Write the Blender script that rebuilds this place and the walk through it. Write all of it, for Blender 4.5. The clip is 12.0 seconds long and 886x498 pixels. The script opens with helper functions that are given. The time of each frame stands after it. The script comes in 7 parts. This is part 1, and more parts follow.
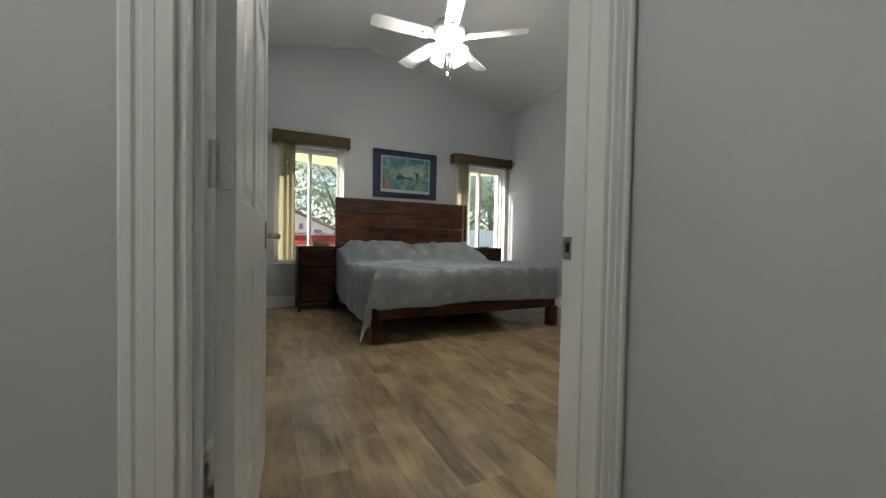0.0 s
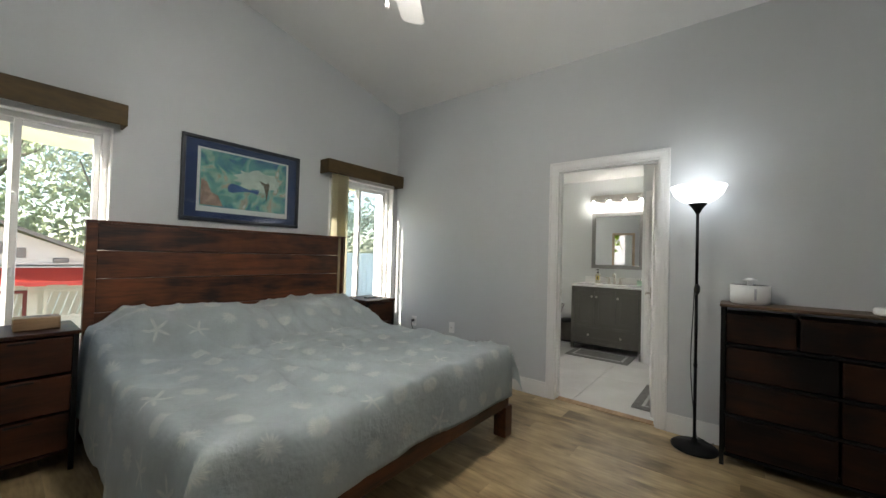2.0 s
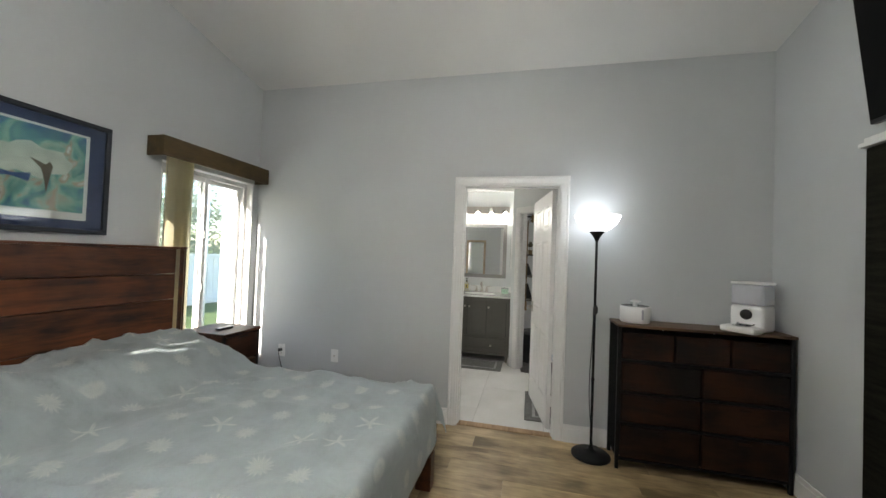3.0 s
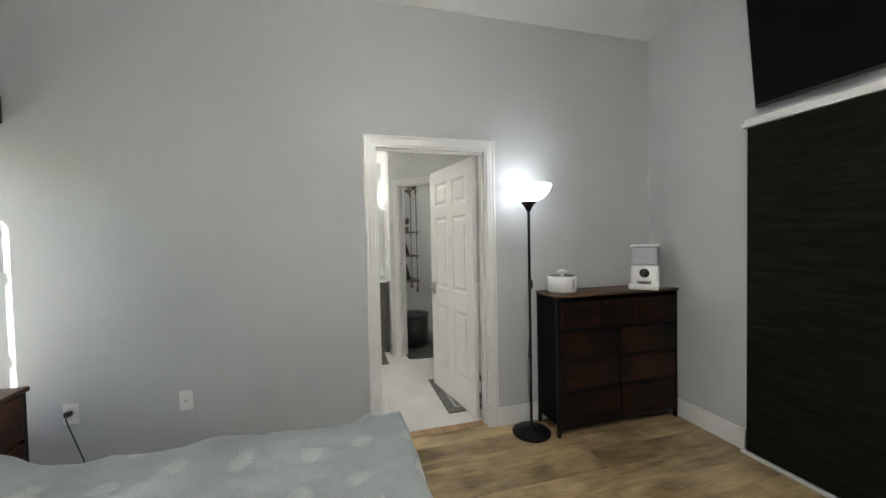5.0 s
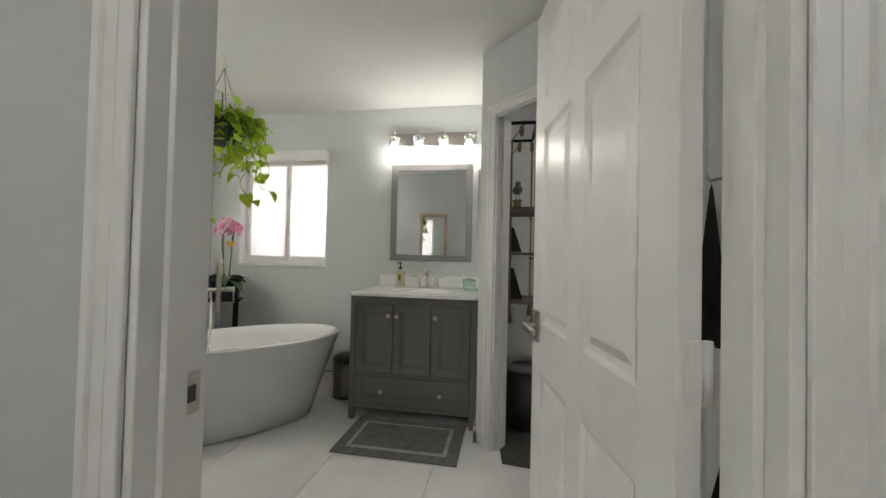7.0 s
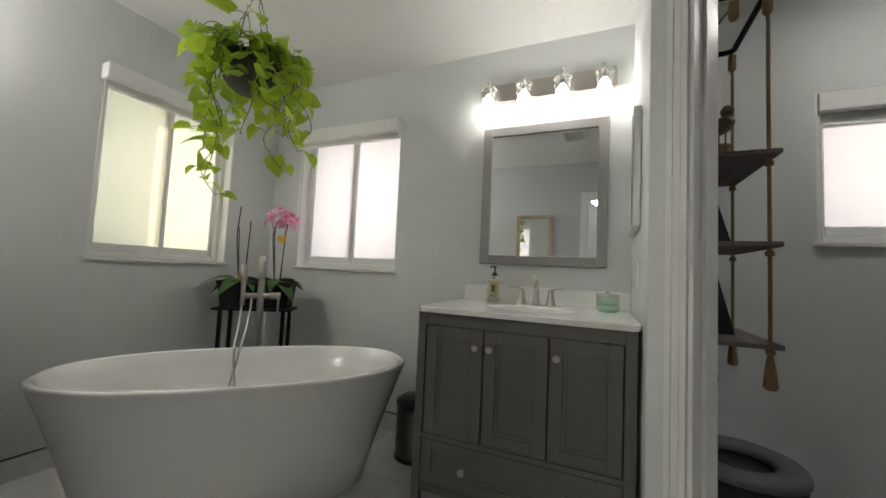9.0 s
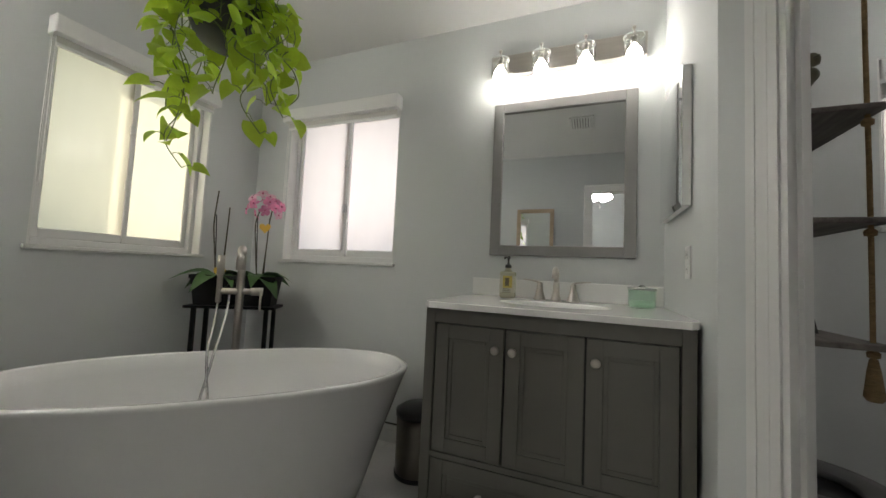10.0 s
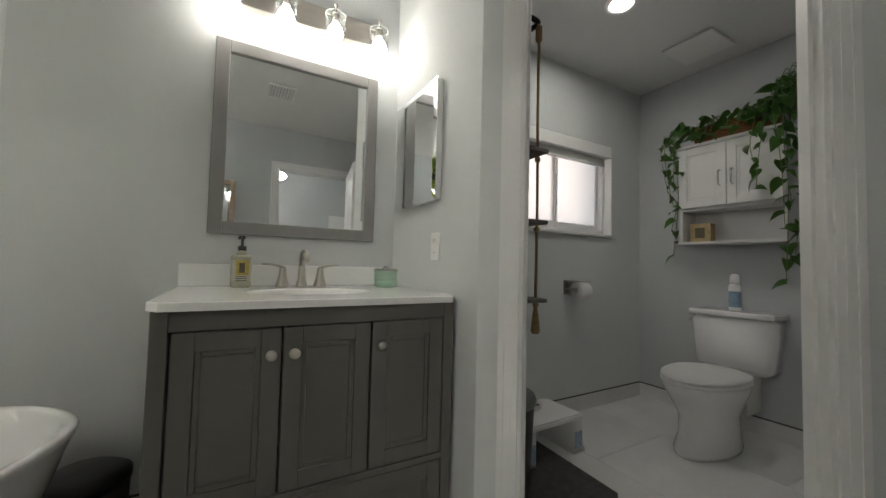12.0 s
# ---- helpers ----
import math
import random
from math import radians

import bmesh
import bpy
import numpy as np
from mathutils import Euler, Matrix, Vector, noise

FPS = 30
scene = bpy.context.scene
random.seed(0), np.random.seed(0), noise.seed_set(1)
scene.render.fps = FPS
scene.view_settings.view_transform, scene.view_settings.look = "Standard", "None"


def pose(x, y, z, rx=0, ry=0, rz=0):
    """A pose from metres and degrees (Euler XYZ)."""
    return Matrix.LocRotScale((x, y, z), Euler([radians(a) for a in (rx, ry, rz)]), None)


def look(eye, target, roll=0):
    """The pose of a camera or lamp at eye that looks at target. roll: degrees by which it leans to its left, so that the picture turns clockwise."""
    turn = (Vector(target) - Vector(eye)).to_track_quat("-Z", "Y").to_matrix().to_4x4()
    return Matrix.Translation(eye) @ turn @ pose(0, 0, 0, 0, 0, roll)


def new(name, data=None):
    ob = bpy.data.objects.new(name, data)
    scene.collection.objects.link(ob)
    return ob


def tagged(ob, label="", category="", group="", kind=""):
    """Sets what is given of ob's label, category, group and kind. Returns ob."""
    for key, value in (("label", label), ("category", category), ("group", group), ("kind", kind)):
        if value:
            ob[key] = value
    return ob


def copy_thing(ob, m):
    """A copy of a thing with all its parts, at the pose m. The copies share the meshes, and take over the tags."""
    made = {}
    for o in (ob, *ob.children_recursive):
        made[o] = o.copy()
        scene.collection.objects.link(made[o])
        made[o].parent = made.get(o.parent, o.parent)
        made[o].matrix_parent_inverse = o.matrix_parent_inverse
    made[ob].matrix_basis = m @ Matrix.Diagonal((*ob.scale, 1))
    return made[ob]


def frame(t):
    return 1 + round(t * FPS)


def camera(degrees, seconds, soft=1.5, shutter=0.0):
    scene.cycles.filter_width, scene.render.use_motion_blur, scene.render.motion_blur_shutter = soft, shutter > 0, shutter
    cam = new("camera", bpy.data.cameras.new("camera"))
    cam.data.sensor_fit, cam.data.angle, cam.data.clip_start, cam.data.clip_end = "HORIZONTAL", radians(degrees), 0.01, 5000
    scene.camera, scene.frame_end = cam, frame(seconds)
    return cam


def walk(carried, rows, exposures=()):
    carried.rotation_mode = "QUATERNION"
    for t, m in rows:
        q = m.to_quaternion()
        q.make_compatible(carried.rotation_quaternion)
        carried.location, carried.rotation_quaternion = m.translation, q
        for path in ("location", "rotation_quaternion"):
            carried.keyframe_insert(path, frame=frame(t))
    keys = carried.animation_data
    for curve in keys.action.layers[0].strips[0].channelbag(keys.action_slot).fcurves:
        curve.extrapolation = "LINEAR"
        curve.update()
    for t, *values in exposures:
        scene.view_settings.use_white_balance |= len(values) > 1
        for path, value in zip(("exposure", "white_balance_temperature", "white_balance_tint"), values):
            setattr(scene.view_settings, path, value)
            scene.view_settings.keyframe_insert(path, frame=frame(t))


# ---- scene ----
cam = camera(100.6, 12.0)
PATH = [
    (0, (-0.151, 0.121, 0.886), (0.718, 1.922, 0.837), 1.1),
    (0.2, (-0.069, 0.461, 0.871), (0.843, 2.241, 0.84), 0.7),
    (0.3, (-0.041, 0.627, 0.881), (0.905, 2.389, 0.856), 0.5),
    (0.5, (0.047, 0.848, 0.927), (1.034, 2.587, 0.906), 1.0),
    (1, (0.153, 1.244, 1.048), (1.292, 2.888, 1.051), 1.1),
    (1.5, (0.205, 1.567, 1.151), (1.549, 3.048, 1.174), 1.5),
    (2, (0.269, 1.861, 1.252), (1.831, 3.111, 1.289), 1.6),
    (2.5, (0.32, 2.17, 1.36), (2.094, 3.094, 1.4), 1.9),
    (3, (0.379, 2.562, 1.42), (2.326, 3.02, 1.465), 2.2),
    (3.5, (0.439, 3.047, 1.311), (2.435, 2.932, 1.361), 1.4),
    (3.7, (0.443, 3.256, 1.264), (2.418, 2.942, 1.289), 0.7),
    (4.6, (0.84, 3.31, 1.42), (2.79, 2.84, 1.39), -0.6),
    (5.5, (1.221, 3.414, 1.379), (3.127, 2.816, 1.294), -1.7),
    (6, (1.824, 3.05, 1.292), (3.797, 2.73, 1.231), -0.7),
    (6.3, (2.232, 2.868, 1.217), (4.227, 2.738, 1.172), -0.6),
    (6.5, (2.463, 2.775, 1.209), (4.463, 2.768, 1.179), -0.1),
    (7, (3.055, 2.626, 1.175), (5.026, 2.959, 1.213), 1.3),
    (7.5, (3.425, 2.675, 1.161), (5.337, 3.26, 1.225), 1.9),
    (9.5, (4.126, 3.018, 1.038), (5.952, 3.824, 1.16), 2.7),
    (10, (4.216, 3.11, 1.02), (6.066, 3.858, 1.145), 2.7),
    (10.5, (4.282, 3.198, 1.005), (6.181, 3.812, 1.136), 2.8),
    (11, (4.338, 3.294, 0.99), (6.301, 3.645, 1.131), 2.7),
    (11.5, (4.350, 3.385, 1.018), (6.344, 3.262, 1.114), 2.0),
    (12, (4.375, 3.534, 1.017), (6.109, 2.542, 1.104), 1.4),
]
EXPOSURES = [(0, 1.6), (0.2, 1.7), (0.5, 2.15), (1, 2.15), (2, 2.08), (2.5, 2.12), (3, 2.3), (3.5, 2.3), (5.5, 2.40), (6, 2.28), (6.5, 2.05), (7, 2.03), (7.5, 2.05), (9.5, 1.7), (11.5, 1.66), (12, 1.76)]
walk(cam, [(t, look(eye, target, roll)) for t, eye, target, roll in PATH], EXPOSURES)

# ---- world, sun, exposure ----
world = bpy.data.worlds.new("sky")
scene.world = world
world.use_nodes = True
wn = world.node_tree.nodes
sky = wn.new("ShaderNodeTexSky")
sky.sky_type, sky.sun_disc = "NISHITA", False
sky.sun_elevation, sky.sun_rotation = radians(27.9), radians(-72)
world.node_tree.links.new(sky.outputs[0], wn["Background"].inputs[0])
wn["Background"].inputs[1].default_value = 0.15
sun_lamp = new("sun", bpy.data.lights.new("sun", "SUN"))
sun_lamp.data.energy, sun_lamp.data.angle, sun_lamp.data.color = 5.0, radians(0.5), (1.0, 0.93, 0.82)
sun_lamp.matrix_world = look((0, 0, 30), (0.9, -0.29, 29.50))


def lamp(name, kind, place, watts, color, size=0.05, target=None, size_y=None):
    ob = new(name, bpy.data.lights.new(name, kind))
    ob.data.energy, ob.data.color = watts, color
    if kind == "AREA":
        ob.data.size = size
        if size_y:
            ob.data.shape, ob.data.size_y = "RECTANGLE", size_y
    else:
        ob.data.shadow_soft_size = size
    ob.matrix_world = look(place, target) if target else Matrix.Translation(place)
    return ob



# daylight on the frosted windows
lamp("daylight_window_3", "AREA", (5.40, 5.75, 1.6), 1.9, (1.0, 0.98, 0.84), 0.9, (5.40, 0, 1.6), 0.95)
lamp("daylight_window_4", "AREA", (6.62, 4.66, 1.6), 2.5, (1.0, 0.96, 0.94), 0.9, (0, 4.64, 1.6), 0.95)
lamp("daylight_window_5", "AREA", (6.60, 1.6, 1.65), 1.9, (1.0, 0.96, 0.94), 0.9, (0, 1.6, 1.65), 0.65)


# ---- materials ----
def material(name, color, rough=0.5, metal=0.0, var=0.06, scale=5.0, bump=0.02, bscale=60.0, stretch=(1, 1, 1), spec=0.5, random=0.0, dark=0.5):
    """A surface with stains at one scale and grain with relief at another."""
    m = bpy.data.materials.new(name)
    m.use_nodes = True
    t, ln = m.node_tree.nodes, m.node_tree.links.new
    b = t["Principled BSDF"]
    b.inputs["Roughness"].default_value, b.inputs["Metallic"].default_value = rough, metal
    b.inputs["Specular IOR Level"].default_value = spec
    co, mp = t.new("ShaderNodeTexCoord"), t.new("ShaderNodeMapping")
    mp.inputs["Scale"].default_value = stretch
    ln(co.outputs["Object"], mp.inputs[0])
    n1, n2 = t.new("ShaderNodeTexNoise"), t.new("ShaderNodeTexNoise")
    n1.inputs["Scale"].default_value, n1.inputs["Detail"].default_value = scale, 5
    n2.inputs["Scale"].default_value, n2.inputs["Detail"].default_value = bscale, 4
    ln(mp.outputs[0], n1.inputs[0]), ln(mp.outputs[0], n2.inputs[0])
    mix = t.new("ShaderNodeMix")
    mix.data_type = "RGBA"
    lo = [c * (1 - var) * (1 - var * dark) for c in color]
    hi = [min(1, c * (1 + var)) for c in color]
    mix.inputs[6].default_value, mix.inputs[7].default_value = (*lo, 1), (*hi, 1)
    ad = t.new("ShaderNodeMath")
    ad.operation = "MULTIPLY_ADD"
    ad.inputs[1].default_value, ad.inputs[2].default_value = 0.35, 0.32
    ln(n2.outputs[0], ad.inputs[0])
    ov = t.new("ShaderNodeMath")
    ov.operation = "MULTIPLY_ADD"
    ov.inputs[1].default_value = 1.6
    ln(n1.outputs[0], ov.inputs[0])
    sb = t.new("ShaderNodeMath")
    sb.operation = "SUBTRACT"
    sb.inputs[1].default_value = 0.8
    ln(ad.outputs[0], sb.inputs[0]), ln(sb.outputs[0], ov.inputs[2])
    ln(ov.outputs[0], mix.inputs[0])
    out = mix.outputs[2]
    if random:
        oi, hsv = t.new("ShaderNodeObjectInfo"), t.new("ShaderNodeHueSaturation")
        mr = t.new("ShaderNodeMapRange")
        mr.inputs[3].default_value, mr.inputs[4].default_value = 1 - random, 1 + random
        ln(oi.outputs["Random"], mr.inputs[0]), ln(mr.outputs[0], hsv.inputs["Value"]), ln(out, hsv.inputs["Color"])
        out = hsv.outputs[0]
    ln(out, b.inputs["Base Color"])
    if bump:
        bp = t.new("ShaderNodeBump")
        bp.inputs["Strength"].default_value, bp.inputs["Distance"].default_value = bump, 0.01
        ln(n2.outputs[0], bp.inputs["Height"]), ln(bp.outputs[0], b.inputs["Normal"])
    return m


def glowing(name, color, strength):
    m = bpy.data.materials.new(name)
    m.use_nodes = True
    b = m.node_tree.nodes["Principled BSDF"]
    b.inputs["Base Color"].default_value = (0.8, 0.8, 0.8, 1)
    b.inputs["Emission Color"].default_value, b.inputs["Emission Strength"].default_value = (*color, 1), strength
    return m


def frosted(name, color):
    """Frosted glass: passes light on scattered."""
    m = bpy.data.materials.new(name)
    m.use_nodes = True
    t, ln = m.node_tree.nodes, m.node_tree.links.new
    tr, gl, mx = t.new("ShaderNodeBsdfTranslucent"), t.new("ShaderNodeBsdfGlossy"), t.new("ShaderNodeMixShader")
    no = t.new("ShaderNodeTexNoise")
    no.inputs["Scale"].default_value = 3
    ra = t.new("ShaderNodeMix")
    ra.data_type = "RGBA"
    ra.inputs[6].default_value, ra.inputs[7].default_value = (*[c * 0.9 for c in color], 1), (*color, 1)
    ln(no.outputs[0], ra.inputs[0]), ln(ra.outputs[2], tr.inputs[0])
    gl.inputs["Roughness"].default_value = 0.25
    mx.inputs[0].default_value = 0.06
    ln(tr.outputs[0], mx.inputs[1]), ln(gl.outputs[0], mx.inputs[2])
    ln(mx.outputs[0], t["Material Output"].inputs[0])
    return m


def wood(name, dark, light, rough=0.35, along=(1, 12, 12), scale=2.2, random=0.15, bump=0.06, streak=0.5, blotch=0.7):
    """Stained wood with streaks along one axis and blotches."""
    m = bpy.data.materials.new(name)
    m.use_nodes = True
    t, ln = m.node_tree.nodes, m.node_tree.links.new
    b = t["Principled BSDF"]
    b.inputs["Roughness"].default_value = rough
    co, mp, oi, av = t.new("ShaderNodeTexCoord"), t.new("ShaderNodeMapping"), t.new("ShaderNodeObjectInfo"), t.new("ShaderNodeVectorMath")
    mp.inputs["Scale"].default_value = along
    av.operation = "MULTIPLY_ADD"
    av.inputs[1].default_value = (37.0, 23.0, 11.0)
    ln(oi.outputs["Random"], av.inputs[0]), ln(co.outputs["Object"], av.inputs[2])
    ln(av.outputs[0], mp.inputs[0])
    n1, n2, n3 = (t.new("ShaderNodeTexNoise") for _ in range(3))
    n1.inputs["Scale"].default_value, n1.inputs["Detail"].default_value, n1.inputs["Distortion"].default_value = scale, 6, 0.8
    n2.inputs["Scale"].default_value, n2.inputs["Detail"].default_value = scale * 6, 5
    n3.inputs["Scale"].default_value, n3.inputs["Detail"].default_value = 3.0, 3
    ln(mp.outputs[0], n1.inputs[0]), ln(mp.outputs[0], n2.inputs[0]), ln(av.outputs[0], n3.inputs[0])
    a = t.new("ShaderNodeMath")
    a.operation = "MULTIPLY_ADD"
    a.inputs[1].default_value = streak
    ln(n2.outputs[0], a.inputs[0]), ln(n1.outputs[0], a.inputs[2])
    c = t.new("ShaderNodeMath")
    c.operation = "MULTIPLY_ADD"
    c.inputs[1].default_value = blotch
    ln(n3.outputs[0], c.inputs[0]), ln(a.outputs[0], c.inputs[2])
    mr = t.new("ShaderNodeMapRange")
    mid = 0.5 + streak * 0.5 + blotch * 0.5
    mr.inputs[1].default_value, mr.inputs[2].default_value = mid - 0.28, mid + 0.28
    ln(c.outputs[0], mr.inputs[0])
    mix = t.new("ShaderNodeMix")
    mix.data_type = "RGBA"
    mix.inputs[6].default_value, mix.inputs[7].default_value = (*dark, 1), (*light, 1)
    ln(mr.outputs[0], mix.inputs[0])
    hsv, m2 = t.new("ShaderNodeHueSaturation"), t.new("ShaderNodeMapRange")
    m2.inputs[3].default_value, m2.inputs[4].default_value = 1 - random, 1 + random
    ln(oi.outputs["Random"], m2.inputs[0]), ln(m2.outputs[0], hsv.inputs["Value"]), ln(mix.outputs[2], hsv.inputs["Color"])
    ln(hsv.outputs[0], b.inputs["Base Color"])
    bp = t.new("ShaderNodeBump")
    bp.inputs["Strength"].default_value, bp.inputs["Distance"].default_value = bump, 0.01
    ln(n2.outputs[0], bp.inputs["Height"]), ln(bp.outputs[0], b.inputs["Normal"])
    return m


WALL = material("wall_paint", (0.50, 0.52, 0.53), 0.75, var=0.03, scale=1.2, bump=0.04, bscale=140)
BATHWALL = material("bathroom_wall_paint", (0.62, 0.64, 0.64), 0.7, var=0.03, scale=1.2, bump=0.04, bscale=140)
CEIL = material("ceiling_paint", (0.72, 0.72, 0.71), 0.85, var=0.03, scale=1.0, bump=0.08, bscale=160)
TRIM = material("white_trim_paint", (0.74, 0.74, 0.73), 0.35, var=0.03, scale=3, bump=0.01)
DOORP = material("door_paint", (0.76, 0.76, 0.75), 0.32, var=0.03, scale=2, bump=0.03, bscale=50, stretch=(6, 6, 0.8))
PLANK = wood("floor_plank", (0.135, 0.092, 0.043), (0.50, 0.375, 0.205), 0.36, (6, 1.0, 6), 1.5, 0.13, 0.05, 0.45, 1.0)
GROUT = material("grout", (0.45, 0.45, 0.44), 0.9, bump=0.1)
UNDER = material("plank_joint", (0.13, 0.10, 0.065), 0.9)
BEDWOOD = wood("bed_wood", (0.009, 0.003, 0.0015), (0.150, 0.046, 0.015), 0.42, (0.9, 7, 7), 2.0, 0.18, 0.08, 0.45, 1.1)
NIGHTWOOD = wood("nightstand_wood", (0.006, 0.0025, 0.0015), (0.062, 0.020, 0.008), 0.5, (0.9, 7, 7), 2.0, 0.2, 0.06, 0.4, 1.2)
DRESSWOOD = wood("dresser_wood", (0.003, 0.0015, 0.001), (0.034, 0.012, 0.0045), 0.65, (5, 0.9, 5), 2.0, 0.25, 0.06, 0.4, 1.3)
DRESSTOP = wood("dresser_top_wood", (0.030, 0.017, 0.009), (0.17, 0.092, 0.045), 0.45, (7, 0.9, 7), 2.0, 0.1, 0.05)
for dark_wood in (DRESSWOOD, NIGHTWOOD):
    dark_wood.node_tree.nodes["Principled BSDF"].inputs["Specular IOR Level"].default_value = 0.2
BLACKM = material("black_metal", (0.006, 0.006, 0.0065), 0.5, 0.0, var=0.2, bump=0.03, spec=0.18)
BLACKP = material("black_plastic", (0.012, 0.012, 0.013), 0.35, var=0.2, bump=0.01)
BLACKF = material("black_fabric", (0.004, 0.004, 0.004), 0.95, spec=0.1, var=0.4, scale=20, bump=0.3, bscale=300)
NICKEL = material("brushed_nickel", (0.50, 0.47, 0.43), 0.28, 1.0, var=0.06, bump=0.03, bscale=120, stretch=(1, 1, 12))
CHROME = material("chrome", (0.75, 0.75, 0.75), 0.10, 1.0, var=0.03, bump=0.0)
GREYV = material("vanity_paint", (0.116, 0.113, 0.098), 0.5, var=0.05, scale=3, bump=0.03, bscale=60)
COUNTER = material("counter_white", (0.80, 0.80, 0.79), 0.12, var=0.015, scale=3, bump=0.0)
ACRYL = material("tub_acrylic", (0.80, 0.80, 0.80), 0.05, var=0.01, scale=1, bump=0.0, spec=0.7)
ACRYL.node_tree.nodes["Principled BSDF"].inputs["Coat Weight"].default_value = 1.0
ACRYL.node_tree.nodes["Principled BSDF"].inputs["Coat Roughness"].default_value = 0.02
CERAMIC = material("ceramic", (0.80, 0.80, 0.80), 0.08, var=0.015, scale=2, bump=0.0)
WHITEP = material("white_plastic", (0.78, 0.78, 0.77), 0.3, var=0.02, bump=0.0)
VINYL = material("window_vinyl", (0.76, 0.76, 0.76), 0.35, var=0.03, scale=3, bump=0.01)
MIRROR = material("mirror_silver", (0.86, 0.88, 0.88), 0.01, 1.0, var=0.01, bump=0.0)
MIRFRAME = material("mirror_frame_paint", (0.25, 0.245, 0.24), 0.5, var=0.05, bump=0.02)


def thin_glass(name, color=(1, 1, 1)):
    """Thin clear glass: see-through, with gloss that grows at grazing angles."""
    m = bpy.data.materials.new(name)
    m.use_nodes = True
    t, ln = m.node_tree.nodes, m.node_tree.links.new
    tr, gl, mx, fr, pw = t.new("ShaderNodeBsdfTransparent"), t.new("ShaderNodeBsdfGlossy"), t.new("ShaderNodeMixShader"), t.new("ShaderNodeLayerWeight"), t.new("ShaderNodeMath")
    tr.inputs[0].default_value = (*color, 1)
    gl.inputs["Roughness"].default_value = 0.03
    pw.operation, pw.inputs[1].default_value = "MULTIPLY", 0.28
    ln(fr.outputs["Facing"], pw.inputs[0]), ln(pw.outputs[0], mx.inputs[0]), ln(tr.outputs[0], mx.inputs[1]), ln(gl.outputs[0], mx.inputs[2])
    ln(mx.outputs[0], t["Material Output"].inputs[0])
    return m


def leafy(name, color, through_color, share=0.4, **more):
    """A leaf: gloss and colour on the face, and light that shines through."""
    m = material(name, color, 0.35, bump=0.05, **more)
    t, ln = m.node_tree.nodes, m.node_tree.links.new
    b, tr, mx = t["Principled BSDF"], t.new("ShaderNodeBsdfTranslucent"), t.new("ShaderNodeMixShader")
    tr.inputs[0].default_value, mx.inputs[0].default_value = (*through_color, 1), share
    ln(b.outputs[0], mx.inputs[1]), ln(tr.outputs[0], mx.inputs[2]), ln(mx.outputs[0], t["Material Output"].inputs[0])
    return m


GLASS = thin_glass("window_glass", (0.96, 0.97, 0.97))
CLEAR = thin_glass("clear_glass", (0.96, 0.97, 0.97))
RIM = material("glass_edge", (0.62, 0.64, 0.64), 0.15, var=0.02, bump=0.0)


# ---- geometry helpers ----
def box(bm, x0, x1, y0, y1, z0, z1, bevel=0.0, seg=1):
    b = bmesh.new()
    bmesh.ops.create_cube(b, size=1, matrix=Matrix.LocRotScale(((x0 + x1) / 2, (y0 + y1) / 2, (z0 + z1) / 2), None, (x1 - x0, y1 - y0, z1 - z0)))
    if bevel:
        bmesh.ops.bevel(b, geom=b.edges[:], offset=bevel, segments=seg, profile=0.5, affect="EDGES")
    join(bm, b)
    return bm


def join(bm, other, m=None):
    if m is not None:
        bmesh.ops.transform(other, matrix=m, verts=other.verts)
    me = bpy.data.meshes.new("part")
    other.to_mesh(me)
    other.free()
    bm.from_mesh(me)
    bpy.data.meshes.remove(me)
    return bm


def cube(x0, x1, y0, y1, z0, z1, bevel=0.0, seg=1):
    return box(bmesh.new(), x0, x1, y0, y1, z0, z1, bevel, seg)


def lathe(profile, seg=32, m=None, sx=1.0, sy=1.0):
    """A turned body from (radius, height) pairs."""
    bm = bmesh.new()
    rings = []
    for r, z in profile:
        if r < 1e-5:
            rings.append([bm.verts.new((0, 0, z))])
        else:
            rings.append([bm.verts.new((r * sx * math.cos(2 * math.pi * i / seg), r * sy * math.sin(2 * math.pi * i / seg), z)) for i in range(seg)])
    for a, b in zip(rings, rings[1:]):
        for i in range(seg):
            j = (i + 1) % seg
            if len(a) == 1 and len(b) == 1:
                continue
            if len(a) == 1:
                bm.faces.new((a[0], b[j], b[i]))
            elif len(b) == 1:
                bm.faces.new((a[i], a[j], b[0]))
            else:
                bm.faces.new((a[i], a[j], b[j], b[i]))
    bmesh.ops.recalc_face_normals(bm, faces=bm.faces)
    for f in bm.faces:
        f.smooth = True
    if m is not None:
        bmesh.ops.transform(bm, matrix=m, verts=bm.verts)
    return bm


